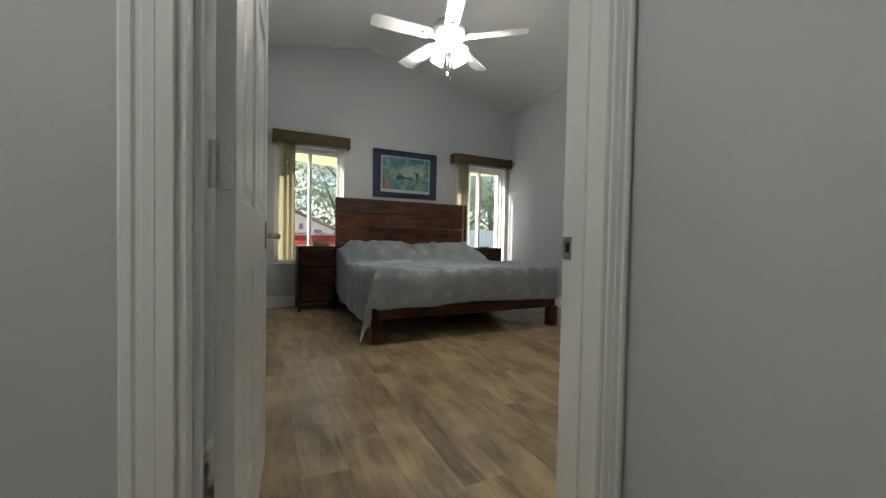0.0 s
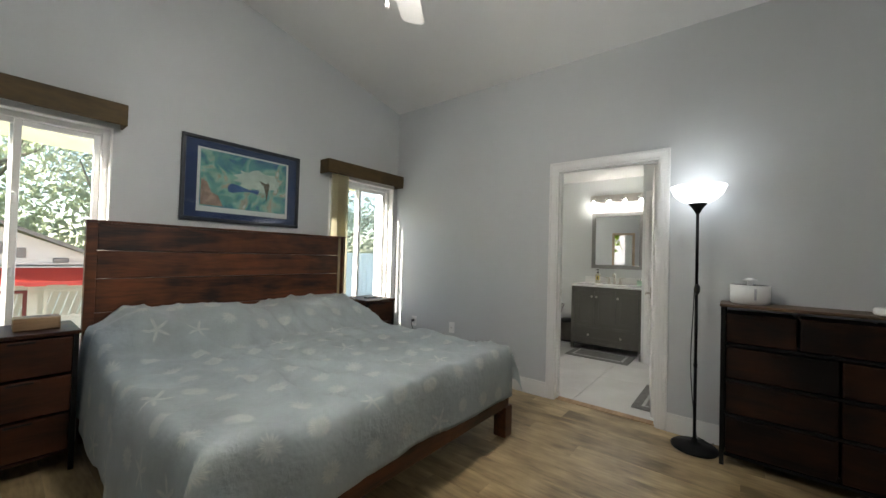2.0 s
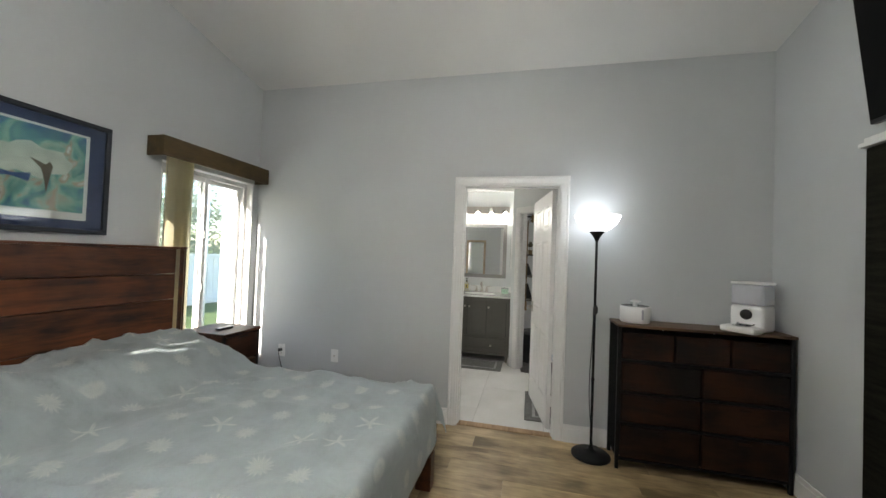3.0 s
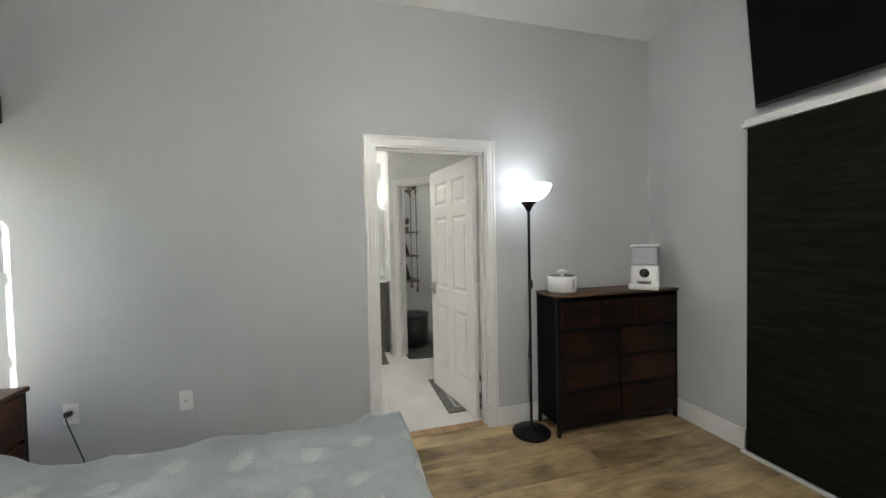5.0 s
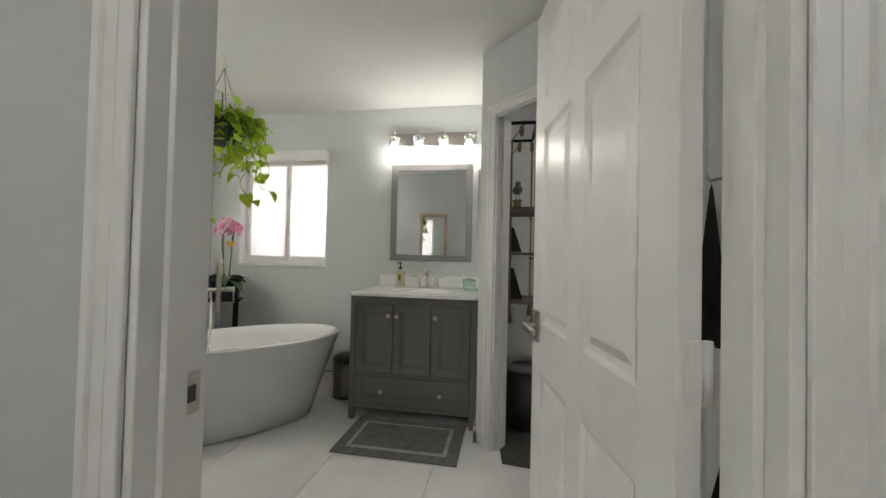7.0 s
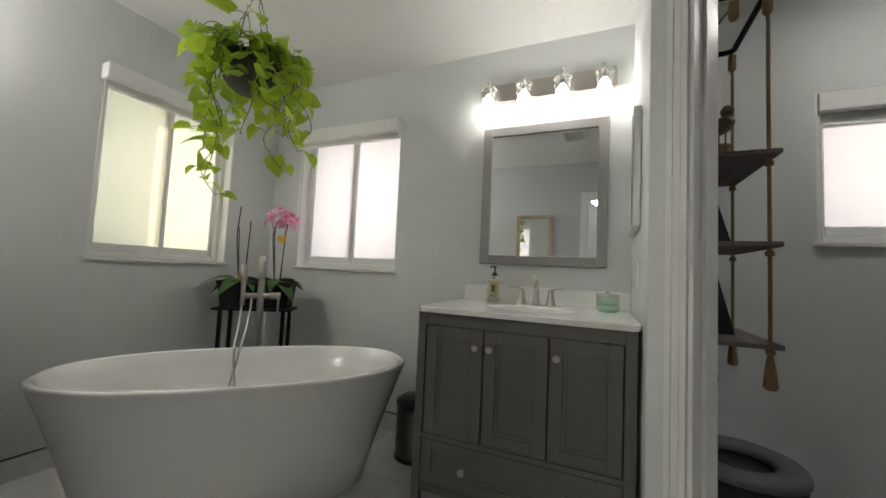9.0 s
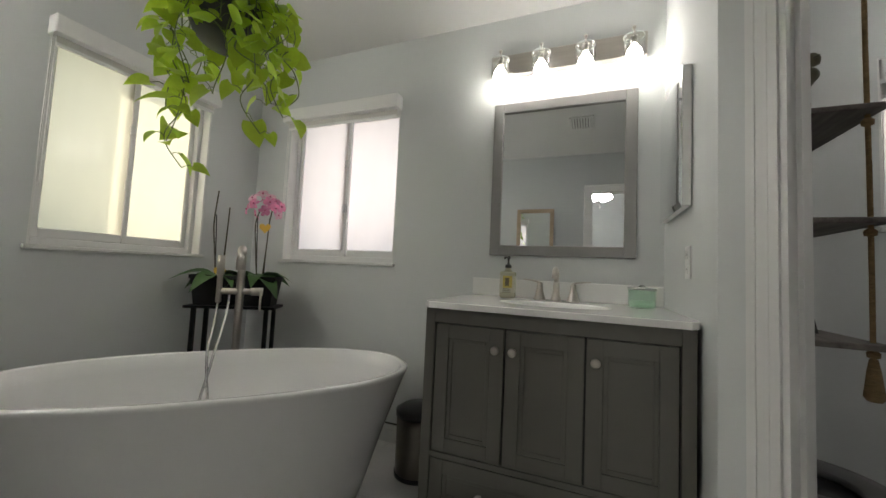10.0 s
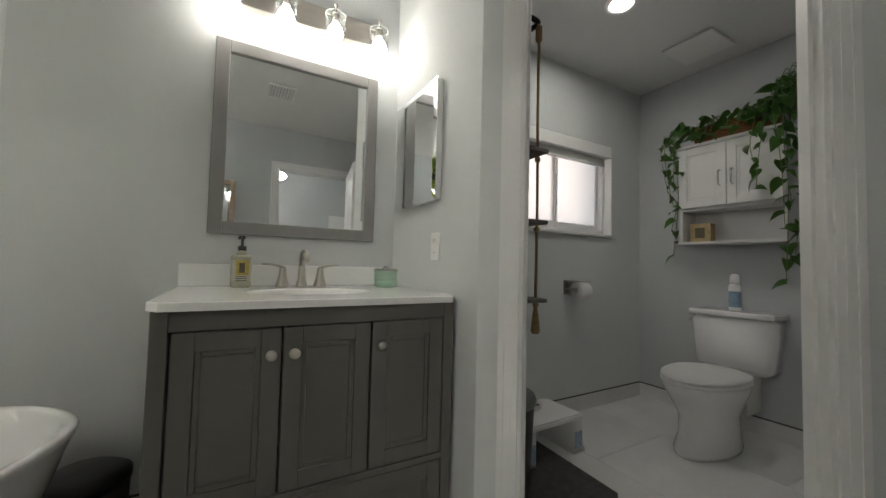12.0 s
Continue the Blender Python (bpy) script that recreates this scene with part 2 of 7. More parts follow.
def tube(points, r, seg=10, bm=None, r_end=None):
    """A round bar along points."""
    bm = bm or bmesh.new()
    pts = [Vector(p) for p in points]
    rings = []
    up = Vector((0, 0, 1))
    n = len(pts)
    for i, p in enumerate(pts):
        d = (pts[min(i + 1, n - 1)] - pts[max(i - 1, 0)]).normalized()
        a = d.cross(up if abs(d.z) < 0.95 else Vector((1, 0, 0))).normalized()
        b = d.cross(a)
        rr = r + ((r_end or r) - r) * i / max(1, n - 1)
        rings.append([bm.verts.new(p + a * rr * math.cos(2 * math.pi * k / seg) + b * rr * math.sin(2 * math.pi * k / seg)) for k in range(seg)])
    for a, b in zip(rings, rings[1:]):
        for k in range(seg):
            f = bm.faces.new((a[k], a[(k + 1) % seg], b[(k + 1) % seg], b[k]))
            f.smooth = True
    bm.faces.new(rings[0]), bm.faces.new(rings[-1][::-1])
    bmesh.ops.recalc_face_normals(bm, faces=bm.faces)
    return bm


def mesh_of(name, bm, mat):
    me = bpy.data.meshes.new(name)
    bm.to_mesh(me)
    bm.free()
    me.materials.append(mat)
    return me


def part(name, bm, mat, parent, label="", smooth=False):
    ob = new(name, mesh_of(name, bm, mat))
    ob.parent = parent
    if smooth:
        ob.data.shade_smooth()
    if label:
        tagged(ob, label)
    return ob


def thing(name, label, category, x=0, y=0, z=0, rz=0, group=""):
    ob = new(name)
    ob.matrix_world = pose(x, y, z, 0, 0, rz)
    return tagged(ob, label, category, group)


def solid(name, bm, mat, label, category, group=""):
    return tagged(new(name, mesh_of(name, bm, mat)), label, category, group)


def setting(name, bm, mat, label="", category=""):
    return tagged(new(name, mesh_of(name, bm, mat)), label or name.replace("_", " "), category or name.split("_")[0], "", "structure")


def prism(outline, z0, z1):
    """An upright body on an outline in plan."""
    bm = bmesh.new()
    lo, hi = [bm.verts.new((x, y, z0)) for x, y in outline], [bm.verts.new((x, y, z1)) for x, y in outline]
    n = len(outline)
    bm.faces.new(lo[::-1]), bm.faces.new(hi)
    for i in range(n):
        bm.faces.new((lo[i], lo[(i + 1) % n], hi[(i + 1) % n], hi[i]))
    bmesh.ops.recalc_face_normals(bm, faces=bm.faces)
    return bm


def loft(rings, cap_first=True, cap_last=True):
    bm = bmesh.new()
    vs = [[bm.verts.new(p) for p in r] for r in rings]
    n = len(vs[0])
    for a, b in zip(vs, vs[1:]):
        for i in range(n):
            f = bm.faces.new((a[i], a[(i + 1) % n], b[(i + 1) % n], b[i]))
            f.smooth = True
    if cap_first:
        bm.faces.new(vs[0][::-1])
    if cap_last:
        bm.faces.new(vs[-1]).smooth = True
    bmesh.ops.recalc_face_normals(bm, faces=bm.faces)
    return bm


# ---- plan ----
XW, XE = -0.18, 3.485           # bedroom, west face at the north end, east face
XW0 = -0.37                     # west face at the south end: the wall runs slightly askew
YE = 0.94                       # face of the entry wall
YS, YN = 0.865, 5.19            # bedroom, south (closet wall) and north face
XJ = 1.05                       # the entry wall ends here
RIDGE, ZR, PITCH = 1.10, 3.485, 0.20
BX0, BX1, BY1, BZ = 3.605, 6.215, 5.45, 2.490    # bathroom
E1 = (-0.274, 0.648, 2.05)        # entry opening
B1 = (2.325, 3.135, 2.05)       # bathroom door opening
W1 = (-0.06, 0.80, 0.56, 2.06)  # bedroom windows: x0, x1, z0, z1
W2 = (2.50, 3.42, 0.56, 2.06)
W3 = (5.04, 5.83, 1.06, 2.09)   # bathroom windows
W4 = (4.25, 5.15, 1.06, 2.10)
W5 = (0.96, 2.04, 1.28, 1.98)
HALL_Y0 = -0.9


def roof_z(x):
    return ZR - PITCH * abs(x - RIDGE)


def wall_with_holes(a0, a1, z0, z1, d0, d1, holes, axis):
    """A wall along x or y between a0 and a1, with openings (a, b, low, high)."""
    bm = bmesh.new()
    cuts = sorted({a0, a1, *[h[0] for h in holes], *[h[1] for h in holes]})
    for a, b in zip(cuts, cuts[1:]):
        spans, low = [], z0
        for h in sorted(holes, key=lambda q: q[2]):
            if h[0] <= a + 1e-6 and h[1] >= b - 1e-6:
                if h[2] > low:
                    spans.append((low, h[2]))
                low = h[3]
        spans.append((low, z1))
        for s, e in spans:
            if axis == "x":
                box(bm, a, b, d0, d1, s, e)
            else:
                box(bm, d0, d1, a, b, s, e)
    bmesh.ops.remove_doubles(bm, verts=bm.verts, dist=1e-5)
    return bm


def west_x(y):
    return XW0 + (XW - XW0) * (y - YE) / (YN - YE)


def entry_wall():
    bm = wall_with_holes(-1.1, 0.735, 0, 3.75, YE - 0.14, YE, [(E1[0], E1[1], 0, E1[2])], "x")
    return join(bm, prism([(0.735, YE - 0.14), (XJ, 0.80), (XJ, YE), (0.735, YE)], 0, 3.75))


setting("wall_north", wall_with_holes(-0.55, XE, 0, 3.75, YN, YN + 0.2, [W1, W2], "x"), WALL, "pale blue-grey painted wall with two windows", "wall")
setting("wall_west", prism([(XW0, YE), (XW, YN), (-0.55, YN), (-0.55, YE)], 0, 3.75), WALL, "pale blue-grey painted wall", "wall")
setting("wall_east", wall_with_holes(YS - 0.12, YN + 0.41, 0, 3.75, XE, BX0, [(B1[0], B1[1], 0, B1[2])], "y"), WALL, "pale blue-grey painted wall with a doorway", "wall")
setting("wall_entry", entry_wall(), WALL, "pale blue-grey painted wall with the entry doorway", "wall")
setting("wall_south", prism([(XJ, 0.80), (2.9, YS - 0.12), (XE, YS - 0.12), (XE, YS), (XJ, YS)], 0, 3.75), WALL, "pale blue-grey painted closet wall", "wall")
# vaulted ceiling
bm = bmesh.new()
for x0, x1 in ((-0.55, RIDGE), (RIDGE, XE + 0.12)):
    v = [bm.verts.new((x, y, roof_z(x) + dz)) for dz in (0, 0.12) for x, y in ((x0, YS - 0.12), (x1, YS - 0.12), (x1, YN + 0.2), (x0, YN + 0.2))]
    for q in ((3, 2, 1, 0), (4, 5, 6, 7), (0, 1, 5, 4), (1, 2, 6, 5), (2, 3, 7, 6), (3, 0, 4, 7)):
        bm.faces.new([v[i] for i in q])
setting("ceiling", bm, CEIL, "white vaulted ceiling", "ceiling")
# hall
setting("wall_hall_east", cube(0.74, 0.86, HALL_Y0, YE - 0.14, 0, 2.6), WALL, "pale blue-grey hall wall", "wall")
setting("wall_hall_west", cube(-1.22, -1.1, HALL_Y0, YE, 0, 2.6), WALL, "pale blue-grey hall wall", "wall")
setting("wall_hall_south", cube(-1.22, 3.02, HALL_Y0 - 0.12, HALL_Y0, 0, 2.6), WALL, "pale blue-grey hall wall", "wall")
setting("ceiling_hall", cube(-1.22, 3.02, HALL_Y0 - 0.12, YS - 0.12, 2.5, 2.6), CEIL, "white flat hall ceiling", "ceiling")
setting("ceiling_hall_edge", prism([(-1.22, YS - 0.12), (XJ, YS - 0.12), (XJ, 0.80), (0.735, YE - 0.14), (-1.22, YE - 0.14)], 2.5, 2.6), CEIL, "white flat hall ceiling", "ceiling")
# bathroom
setting("wall_bath_north", wall_with_holes(BX0, BX1 + 0.2, 0, 2.7, BY1, BY1 + 0.2, [W3], "x"), BATHWALL, "pale grey bathroom wall with a frosted window", "wall")
setting("wall_bath_east", wall_with_holes(0.48, BY1, 0, 2.7, BX1, BX1 + 0.2, [W4, W5], "y"), BATHWALL, "pale grey bathroom wall with frosted windows", "wall")
COR = (5.425, 2.79)
DIAG = Vector((-math.sqrt(0.5), -math.sqrt(0.5)))
S0, S1, SE = 0.140, 0.994, 1.25
DN = Vector((math.sqrt(0.5), -math.sqrt(0.5)))   # into the toilet room


def dg(s, d=0.0):
    return (COR[0] + DIAG.x * s + DN.x * d, COR[1] + DIAG.y * s + DN.y * d)


setting("wall_vanity_side", prism([(BX1, 2.79), COR, dg(S0), dg(S0, 0.11), (5.47, 2.69), (BX1, 2.69)], 0, 2.7), BATHWALL, "pale grey partition beside the vanity", "wall")
END = dg(SE)
bm = prism([dg(S1), dg(SE), dg(SE, 0.11), dg(S1, 0.11)], 0, 2.7)
join(bm, prism([dg(S0), dg(S0, 0.11), dg(S1, 0.11), dg(S1)], B1[2], 2.7))
setting("wall_toilet_diagonal", bm, BATHWALL, "pale grey angled wall with the toilet doorway", "wall")
setting("wall_bath_south", cube(BX0, END[0], END[1] - 0.12, END[1], 0, 2.7), BATHWALL, "pale grey wall behind the bathroom door", "wall")
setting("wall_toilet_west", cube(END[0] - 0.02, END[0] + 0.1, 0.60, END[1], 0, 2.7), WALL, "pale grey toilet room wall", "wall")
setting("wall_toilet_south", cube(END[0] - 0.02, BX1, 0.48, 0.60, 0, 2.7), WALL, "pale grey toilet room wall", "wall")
setting("ceiling_bath", cube(BX0, BX1 + 0.2, 0.48, BY1 + 0.2, BZ, BZ + 0.1), CEIL, "white flat bathroom ceiling", "ceiling")
setting("floor_base", cube(-1.3, BX1 + 0.2, HALL_Y0 - 0.12, BY1 + 0.2, -0.20, -0.012), UNDER, "floor slab", "floor")
# ---- trim ----
def casing(name, a, b, top, face, out, axis, w=0.066, parent=None):
    """Moulded door casing on one face of a wall: two legs and a head, each of two steps."""
    top_ob = new(name)
    tagged(top_ob, "white painted moulded door casing", "trim", "", "structure")
    d1, d2 = sorted((face + out * 0.001, face + out * 0.011)), sorted((face + out * 0.001, face + out * 0.0155))
    d3 = (d1[0], d1[1] + 0.0014) if out > 0 else (d1[0] - 0.0014, d1[1])

    def bar(bm, u0, u1, z0, z1, d, bev):
        if axis == "x":
            box(bm, u0, u1, d[0], d[1], z0, z1, bev)
        else:
            box(bm, d[0], d[1], u0, u1, z0, z1, bev)
    for u0, u1, s in ((a - w, a, -1), (b, b + w, 1)):
        bm = bmesh.new()
        bar(bm, u0, u1, 0, top, d1, 0.002)
        e = (u0, u0 + 0.020) if s < 0 else (u1 - 0.020, u1)
        bar(bm, e[0], e[1], 0, top + w, d2, 0.004)
        m = (u0 + 0.026, u0 + 0.044) if s < 0 else (u1 - 0.044, u1 - 0.026)
        bar(bm, m[0], m[1], 0, top, d3, 0.002)
        part("side_casing", bm, TRIM, top_ob)
    bm = bmesh.new()
    bar(bm, a - w + 0.020, b + w - 0.020, top, top + w, d1, 0.002)
    bar(bm, a - w + 0.020, b + w - 0.020, top + w - 0.020, top + w, d2, 0.004)
    part("head_casing", bm, TRIM, top_ob)
    return top_ob


def jamb(name, a, b, top, d0, d1, axis, stop):
    """Lining of a doorway: two sides and a head, each with a door stop."""
    ob = tagged(new(name), "white painted door jamb", "trim", "", "structure")
    s0, s1 = stop

    def bar(bm, u0, u1, z0, z1, e0, e1):
        if axis == "x":
            box(bm, u0, u1, e0, e1, z0, z1, 0.001)
        else:
            box(bm, e0, e1, u0, u1, z0, z1, 0.001)

    for label, lining, ledge in (
            ("side_jamb", (a - 0.001, a + 0.014, 0, top), (a + 0.014, a + 0.025, 0, top - 0.014)),
            ("side_jamb", (b - 0.014, b + 0.001, 0, top), (b - 0.025, b - 0.014, 0, top - 0.014)),
            ("head_jamb", (a + 0.014, b - 0.014, top - 0.014, top + 0.001), (a + 0.025, b - 0.025, top - 0.025, top - 0.014))):
        bm = bmesh.new()
        bar(bm, *lining, d0, d1)
        side = part(label, bm, TRIM, ob)
        bm = bmesh.new()
        bar(bm, *ledge, s0, s1)
        part("door_stop", bm, TRIM, side)
    return ob


casing("casing_entry_hall", E1[0], E1[1], E1[2], YE - 0.14, -1, "x")
casing("casing_entry_room", E1[0], E1[1], E1[2], YE, 1, "x")
jamb("jamb_entry", E1[0], E1[1], E1[2], YE - 0.141, YE + 0.001, "x", (YE - 0.085, YE - 0.045))
casing("casing_bath_room", B1[0], B1[1], B1[2], XE, -1, "y")
casing("casing_bath_inside", B1[0], B1[1], B1[2], BX0, 1, "y")
jamb("jamb_bath", B1[0], B1[1], B1[2], XE - 0.001, BX0 + 0.001, "y", (XE + 0.035, XE + 0.075))


def baseboard(name, runs, h=0.135, mat=None):
    bm = bmesh.new()
    for x0, y0, x1, y1, nx, ny in runs:
        a, b, n = Vector((x0, y0)), Vector((x1, y1)), Vector((nx, ny)).normalized()
        for t, z1 in ((0.012, h), (0.016, h - 0.03)):
            join(bm, prism([(a + n * 0.001)[:], (b + n * 0.001)[:], (b + n * t)[:], (a + n * t)[:]], 0, z1))
    return setting(name, bm, mat or TRIM, "white painted baseboard", "trim")


baseboard("baseboard_bedroom", [
    (XW, YN, XE, YN, 0, -1), (west_x(1.1), 1.1, XW, YN, 1, -0.045), (XE, B1[1] + 0.067, XE, YN, -1, 0), (XE, YS, XE, B1[0] - 0.067, -1, 0),
    (2.705, YS, XE, YS, 0, 1), (E1[1] + 0.067, YE, XJ, YE, 0, 1)])
baseboard("baseboard_hall", [(0.74, HALL_Y0, 0.74, YE - 0.14, -1, 0), (-1.1, YE - 0.14, E1[0] - 0.067, YE - 0.14, 0, -1)])


# ---- doors ----
def door_leaf(name, label, width, place, rz, lever_side, hz=0.945, gap=0.006):
    """A moulded six-panel door; the hinge edge is the origin and it runs along x."""
    d = thing(name, label, "door", *place, rz)
    d["kind"] = "structure"
    h, t = 2.03, 0.0175
    st, mid = 0.11, 0.10
    cols = ((st, width / 2 - mid / 2), (width / 2 + mid / 2, width - st))
    rows = ((0.24, 0.80), (0.96, 1.60), (1.70, 1.91))
    bm = bmesh.new()
    for x0, x1 in ((0.002, st), (width / 2 - mid / 2, width / 2 + mid / 2), (width - st, width)):
        box(bm, x0, x1, -t, t, 0.012, h, 0.0015)
    for z0, z1 in ((0.012, 0.24), (0.80, 0.96), (1.60, 1.70), (1.91, h)):
        for x0, x1 in cols:
            box(bm, x0 - 0.0005, x1 + 0.0005, -t + 0.0003, t - 0.0003, z0, z1)
    part("leaf", bm, DOORP, d)
    for x0, x1 in cols:
        for z0, z1 in rows:
            bm = cube(x0 - 0.001, x1 + 0.001, -t + 0.009, t - 0.009, z0 - 0.001, z1 + 0.001)
            for s in (-1, 1):
                # sloped moulding and raised field
                b = bmesh.new()
                rings = []
                for inset, depth in ((0.0, t), (0.012, t - 0.008), (0.026, t - 0.009), (0.046, t - 0.0025)):
                    rings.append([b.verts.new((x, s * depth, z)) for x, z in ((x0 + inset, z0 + inset), (x1 - inset, z0 + inset), (x1 - inset, z1 - inset), (x0 + inset, z1 - inset))])
                for p, q in zip(rings, rings[1:]):
                    for i in range(4):
                        b.faces.new((p[i], p[(i + 1) % 4], q[(i + 1) % 4], q[i]))
                b.faces.new(rings[-1])
                bmesh.ops.recalc_face_normals(b, faces=b.faces)
                join(bm, b)
            part("panel", bm, DOORP, d)
    for s in (-1, 1):
        rose = part("rose", cube(width - 0.095, width - 0.035, s * t if s > 0 else -t - 0.008, t + 0.008 if s > 0 else -t, hz - 0.05, hz + 0.055, 0.004, 2), NICKEL, d, "satin nickel square rose")
        y = s * (t + 0.045)
        bm = tube([(width - 0.065, s * t, hz), (width - 0.065, y, hz)], 0.011)
        box(bm, width - 0.185, width - 0.05, y - 0.007, y + 0.007, hz - 0.011, hz + 0.011, 0.005, 2)
        part("lever", bm, NICKEL, rose, "satin nickel lever")
    part("latch_plate", cube(width, width + 0.002, -0.012, 0.012, hz - 0.03, hz + 0.03), NICKEL, d)
    for z in (0.25, 1.02, 1.80):
        bm = tube([(-0.004, lever_side * 0.021, z - 0.045), (-0.004, lever_side * 0.021, z + 0.045)], 0.007)
        box(bm, -gap, 0.001, -0.012, 0.006, z - 0.045, z + 0.045)
        part("hinge", bm, TRIM, d)
    return d


door_leaf("door_entry", "white moulded six-panel door standing open along the wall", 0.80, (-0.2205, 0.940, 0), 86, 1, 0.888, 0.010)
door_leaf("door_bath", "white moulded six-panel door standing open into the bathroom", 0.80, (3.622, 2.368, 0), 10, -1)
strike = thing("strike_plate", "satin nickel latch plate let into the white jamb", "strike plate", E1[1] - 0.016, YE - 0.022, 0.870)
strike["kind"] = "structure"
bm = cube(-0.002, 0, -0.016, 0.016, -0.032, -0.014)
box(bm, -0.002, 0, -0.016, 0.016, 0.014, 0.032), box(bm, -0.002, 0, -0.016, -0.009, -0.014, 0.014), box(bm, -0.002, 0, 0.009, 0.016, -0.014, 0.014)
box(bm, -0.003, 0.012, 0.016, 0.022, -0.02, 0.02, 0.002)
part("plate", bm, NICKEL, strike)
part("pocket", cube(-0.0008, -0.0002, -0.009, 0.009, -0.014, 0.014), BLACKP, strike)
copy_thing(strike, pose(XE + 0.09, B1[1] - 0.016, 0.945, 0, 0, 90))


# ---- windows ----
def slider(name, label, width, z0, z1, m, glass, fr=0.045, sill_mat=None, depth=0.2, mul=0.5, s=0.036, low=0.036):
    """A sliding window in a wall's opening: local x along the wall, y outwards from the room's face."""
    w = new(name)
    w.matrix_world = m
    tagged(w, label, "window", "", "structure")
    y0, y1 = depth * 0.35, depth * 0.35 + 0.07
    bm = cube(0.001, fr, y0, y1, z0, z1, 0.003)
    box(bm, width - fr, width - 0.001, y0, y1, z0, z1, 0.003), box(bm, fr, width - fr, y0, y1, z1 - fr, z1 - 0.001, 0.003), box(bm, fr, width - fr, y0, y1, z0, z0 + fr, 0.003)
    part("window_frame", bm, VINYL, w)
    xm = width * mul
    for a, b, off in ((fr, xm + 0.025, 0.008), (xm - 0.025, width - fr, 0.034)):
        ya = y0 + off
        bm = cube(a, a + s, ya, ya + 0.024, z0 + fr, z1 - fr, 0.003)
        box(bm, b - s, b, ya, ya + 0.024, z0 + fr, z1 - fr, 0.003), box(bm, a + s, b - s, ya, ya + 0.024, z1 - fr - s, z1 - fr, 0.003), box(bm, a + s, b - s, ya, ya + 0.024, z0 + fr, z0 + fr + low, 0.003)
        sash = part("sash", bm, VINYL, w)
        pane = part("pane", cube(a + s - 0.004, b - s + 0.004, ya + 0.010, ya + 0.015, z0 + fr + low - 0.004, z1 - fr - s + 0.004), glass, sash)
        pane.visible_shadow = glass is not GLASS
    for z in (z0 + (z1 - z0) * 0.35, z0 + (z1 - z0) * 0.65):
        part("latch", cube(xm - 0.012, xm + 0.012, y0 - 0.006, y0 + 0.010, z - 0.03, z + 0.03, 0.004), VINYL, w)
    part("window_sill", cube(-0.015, width + 0.015, -0.022, y0, z0 - 0.022, z0 + 0.0, 0.004), sill_mat or TRIM, w)
    # white lining of the opening
    bm = cube(0.0005, 0.008, 0.002, y0, z0, z1 - 0.008)
    box(bm, width - 0.008, width - 0.0005, 0.002, y0, z0, z1 - 0.008), box(bm, 0.0005, width - 0.0005, 0.002, y0, z1 - 0.008, z1 - 0.0005)
    part("lining", bm, TRIM, w)
    return w


slider("window_1", "white vinyl sliding window looking on the yard", W1[1] - W1[0], W1[2], W1[3], pose(W1[0], YN, 0), GLASS)
slider("window_2", "white vinyl sliding window looking on the yard", W2[1] - W2[0], W2[2], W2[3], pose(W2[0], YN, 0), GLASS)

VALANCE = wood("valance_veneer", (0.034, 0.021, 0.006), (0.088, 0.056, 0.016), 0.7, (1.5, 6, 6), 2, 0.05, 0.1)
VANE = leafy("blind_vane", (0.84, 0.80, 0.63), (0.88, 0.83, 0.62), 0.55, var=0.06, scale=8, bscale=200)
CORD = material("cord", (0.55, 0.5, 0.4), 0.8)


def blind(x0, x1, vanes, x_first):
    b = thing("vertical_blind", "cream vertical blind drawn aside under a brown valance", "blind", 0, 0, 0)
    bm = cube(x0, x1, YN - 0.155, YN - 0.140, 2.055, 2.195, 0.004, 2)
    for a, c in ((x0, x0 + 0.014), (x1 - 0.014, x1)):
        box(bm, a, c, YN - 0.14, YN - 0.004, 2.055, 2.195, 0.003)
    box(bm, x0 + 0.014, x1 - 0.014, YN - 0.14, YN - 0.004, 2.183, 2.195)
    part("valance", bm, VALANCE, b, "brown veneered valance")
    part("rail", cube(x0 + 0.03, x1 - 0.03, YN - 0.09, YN - 0.05, 2.10, 2.13, 0.003), VINYL, b)
    for i in range(vanes):
        x, a = x_first + 0.018 * i, radians(random.uniform(52, 72) if i % 3 else 30)
        bm = bmesh.new()
        for s in range(5):
            u = (s / 4 - 0.5) * 0.089
            c = 0.006 * (1 - (2 * s / 4 - 1) ** 2)
            px, py = x + u * math.cos(a) - c * math.sin(a), YN - 0.07 + u * math.sin(a) * -1 + c * math.cos(a)
            bm.verts.new((px, py, 0.60)), bm.verts.new((px, py, 2.10))
        bm.verts.ensure_lookup_table()
        for s in range(4):
            f = bm.faces.new((bm.verts[2 * s], bm.verts[2 * s + 2], bm.verts[2 * s + 3], bm.verts[2 * s + 1]))
            f.smooth = True
        bmesh.ops.solidify(bm, geom=bm.faces[:], thickness=0.0012)
        part("vane", bm, VANE, b)
    part("pull_cord", tube([(x_first - 0.03, YN - 0.05, 2.1), (x_first - 0.032, YN - 0.05, 0.9), (x_first - 0.028, YN - 0.05, 0.8)], 0.003, 6), CORD, b)
    return b


blind(-0.085, 0.845, 8, 0.030)
blind(2.385, 3.435, 7, 2.535)
weight = solid("cord_weight", cube(-0.056, -0.040, YN - 0.02, YN - 0.005, 0.62, 0.74, 0.004, 2), VANE, "cream plastic cord weight beside the window", "weight")


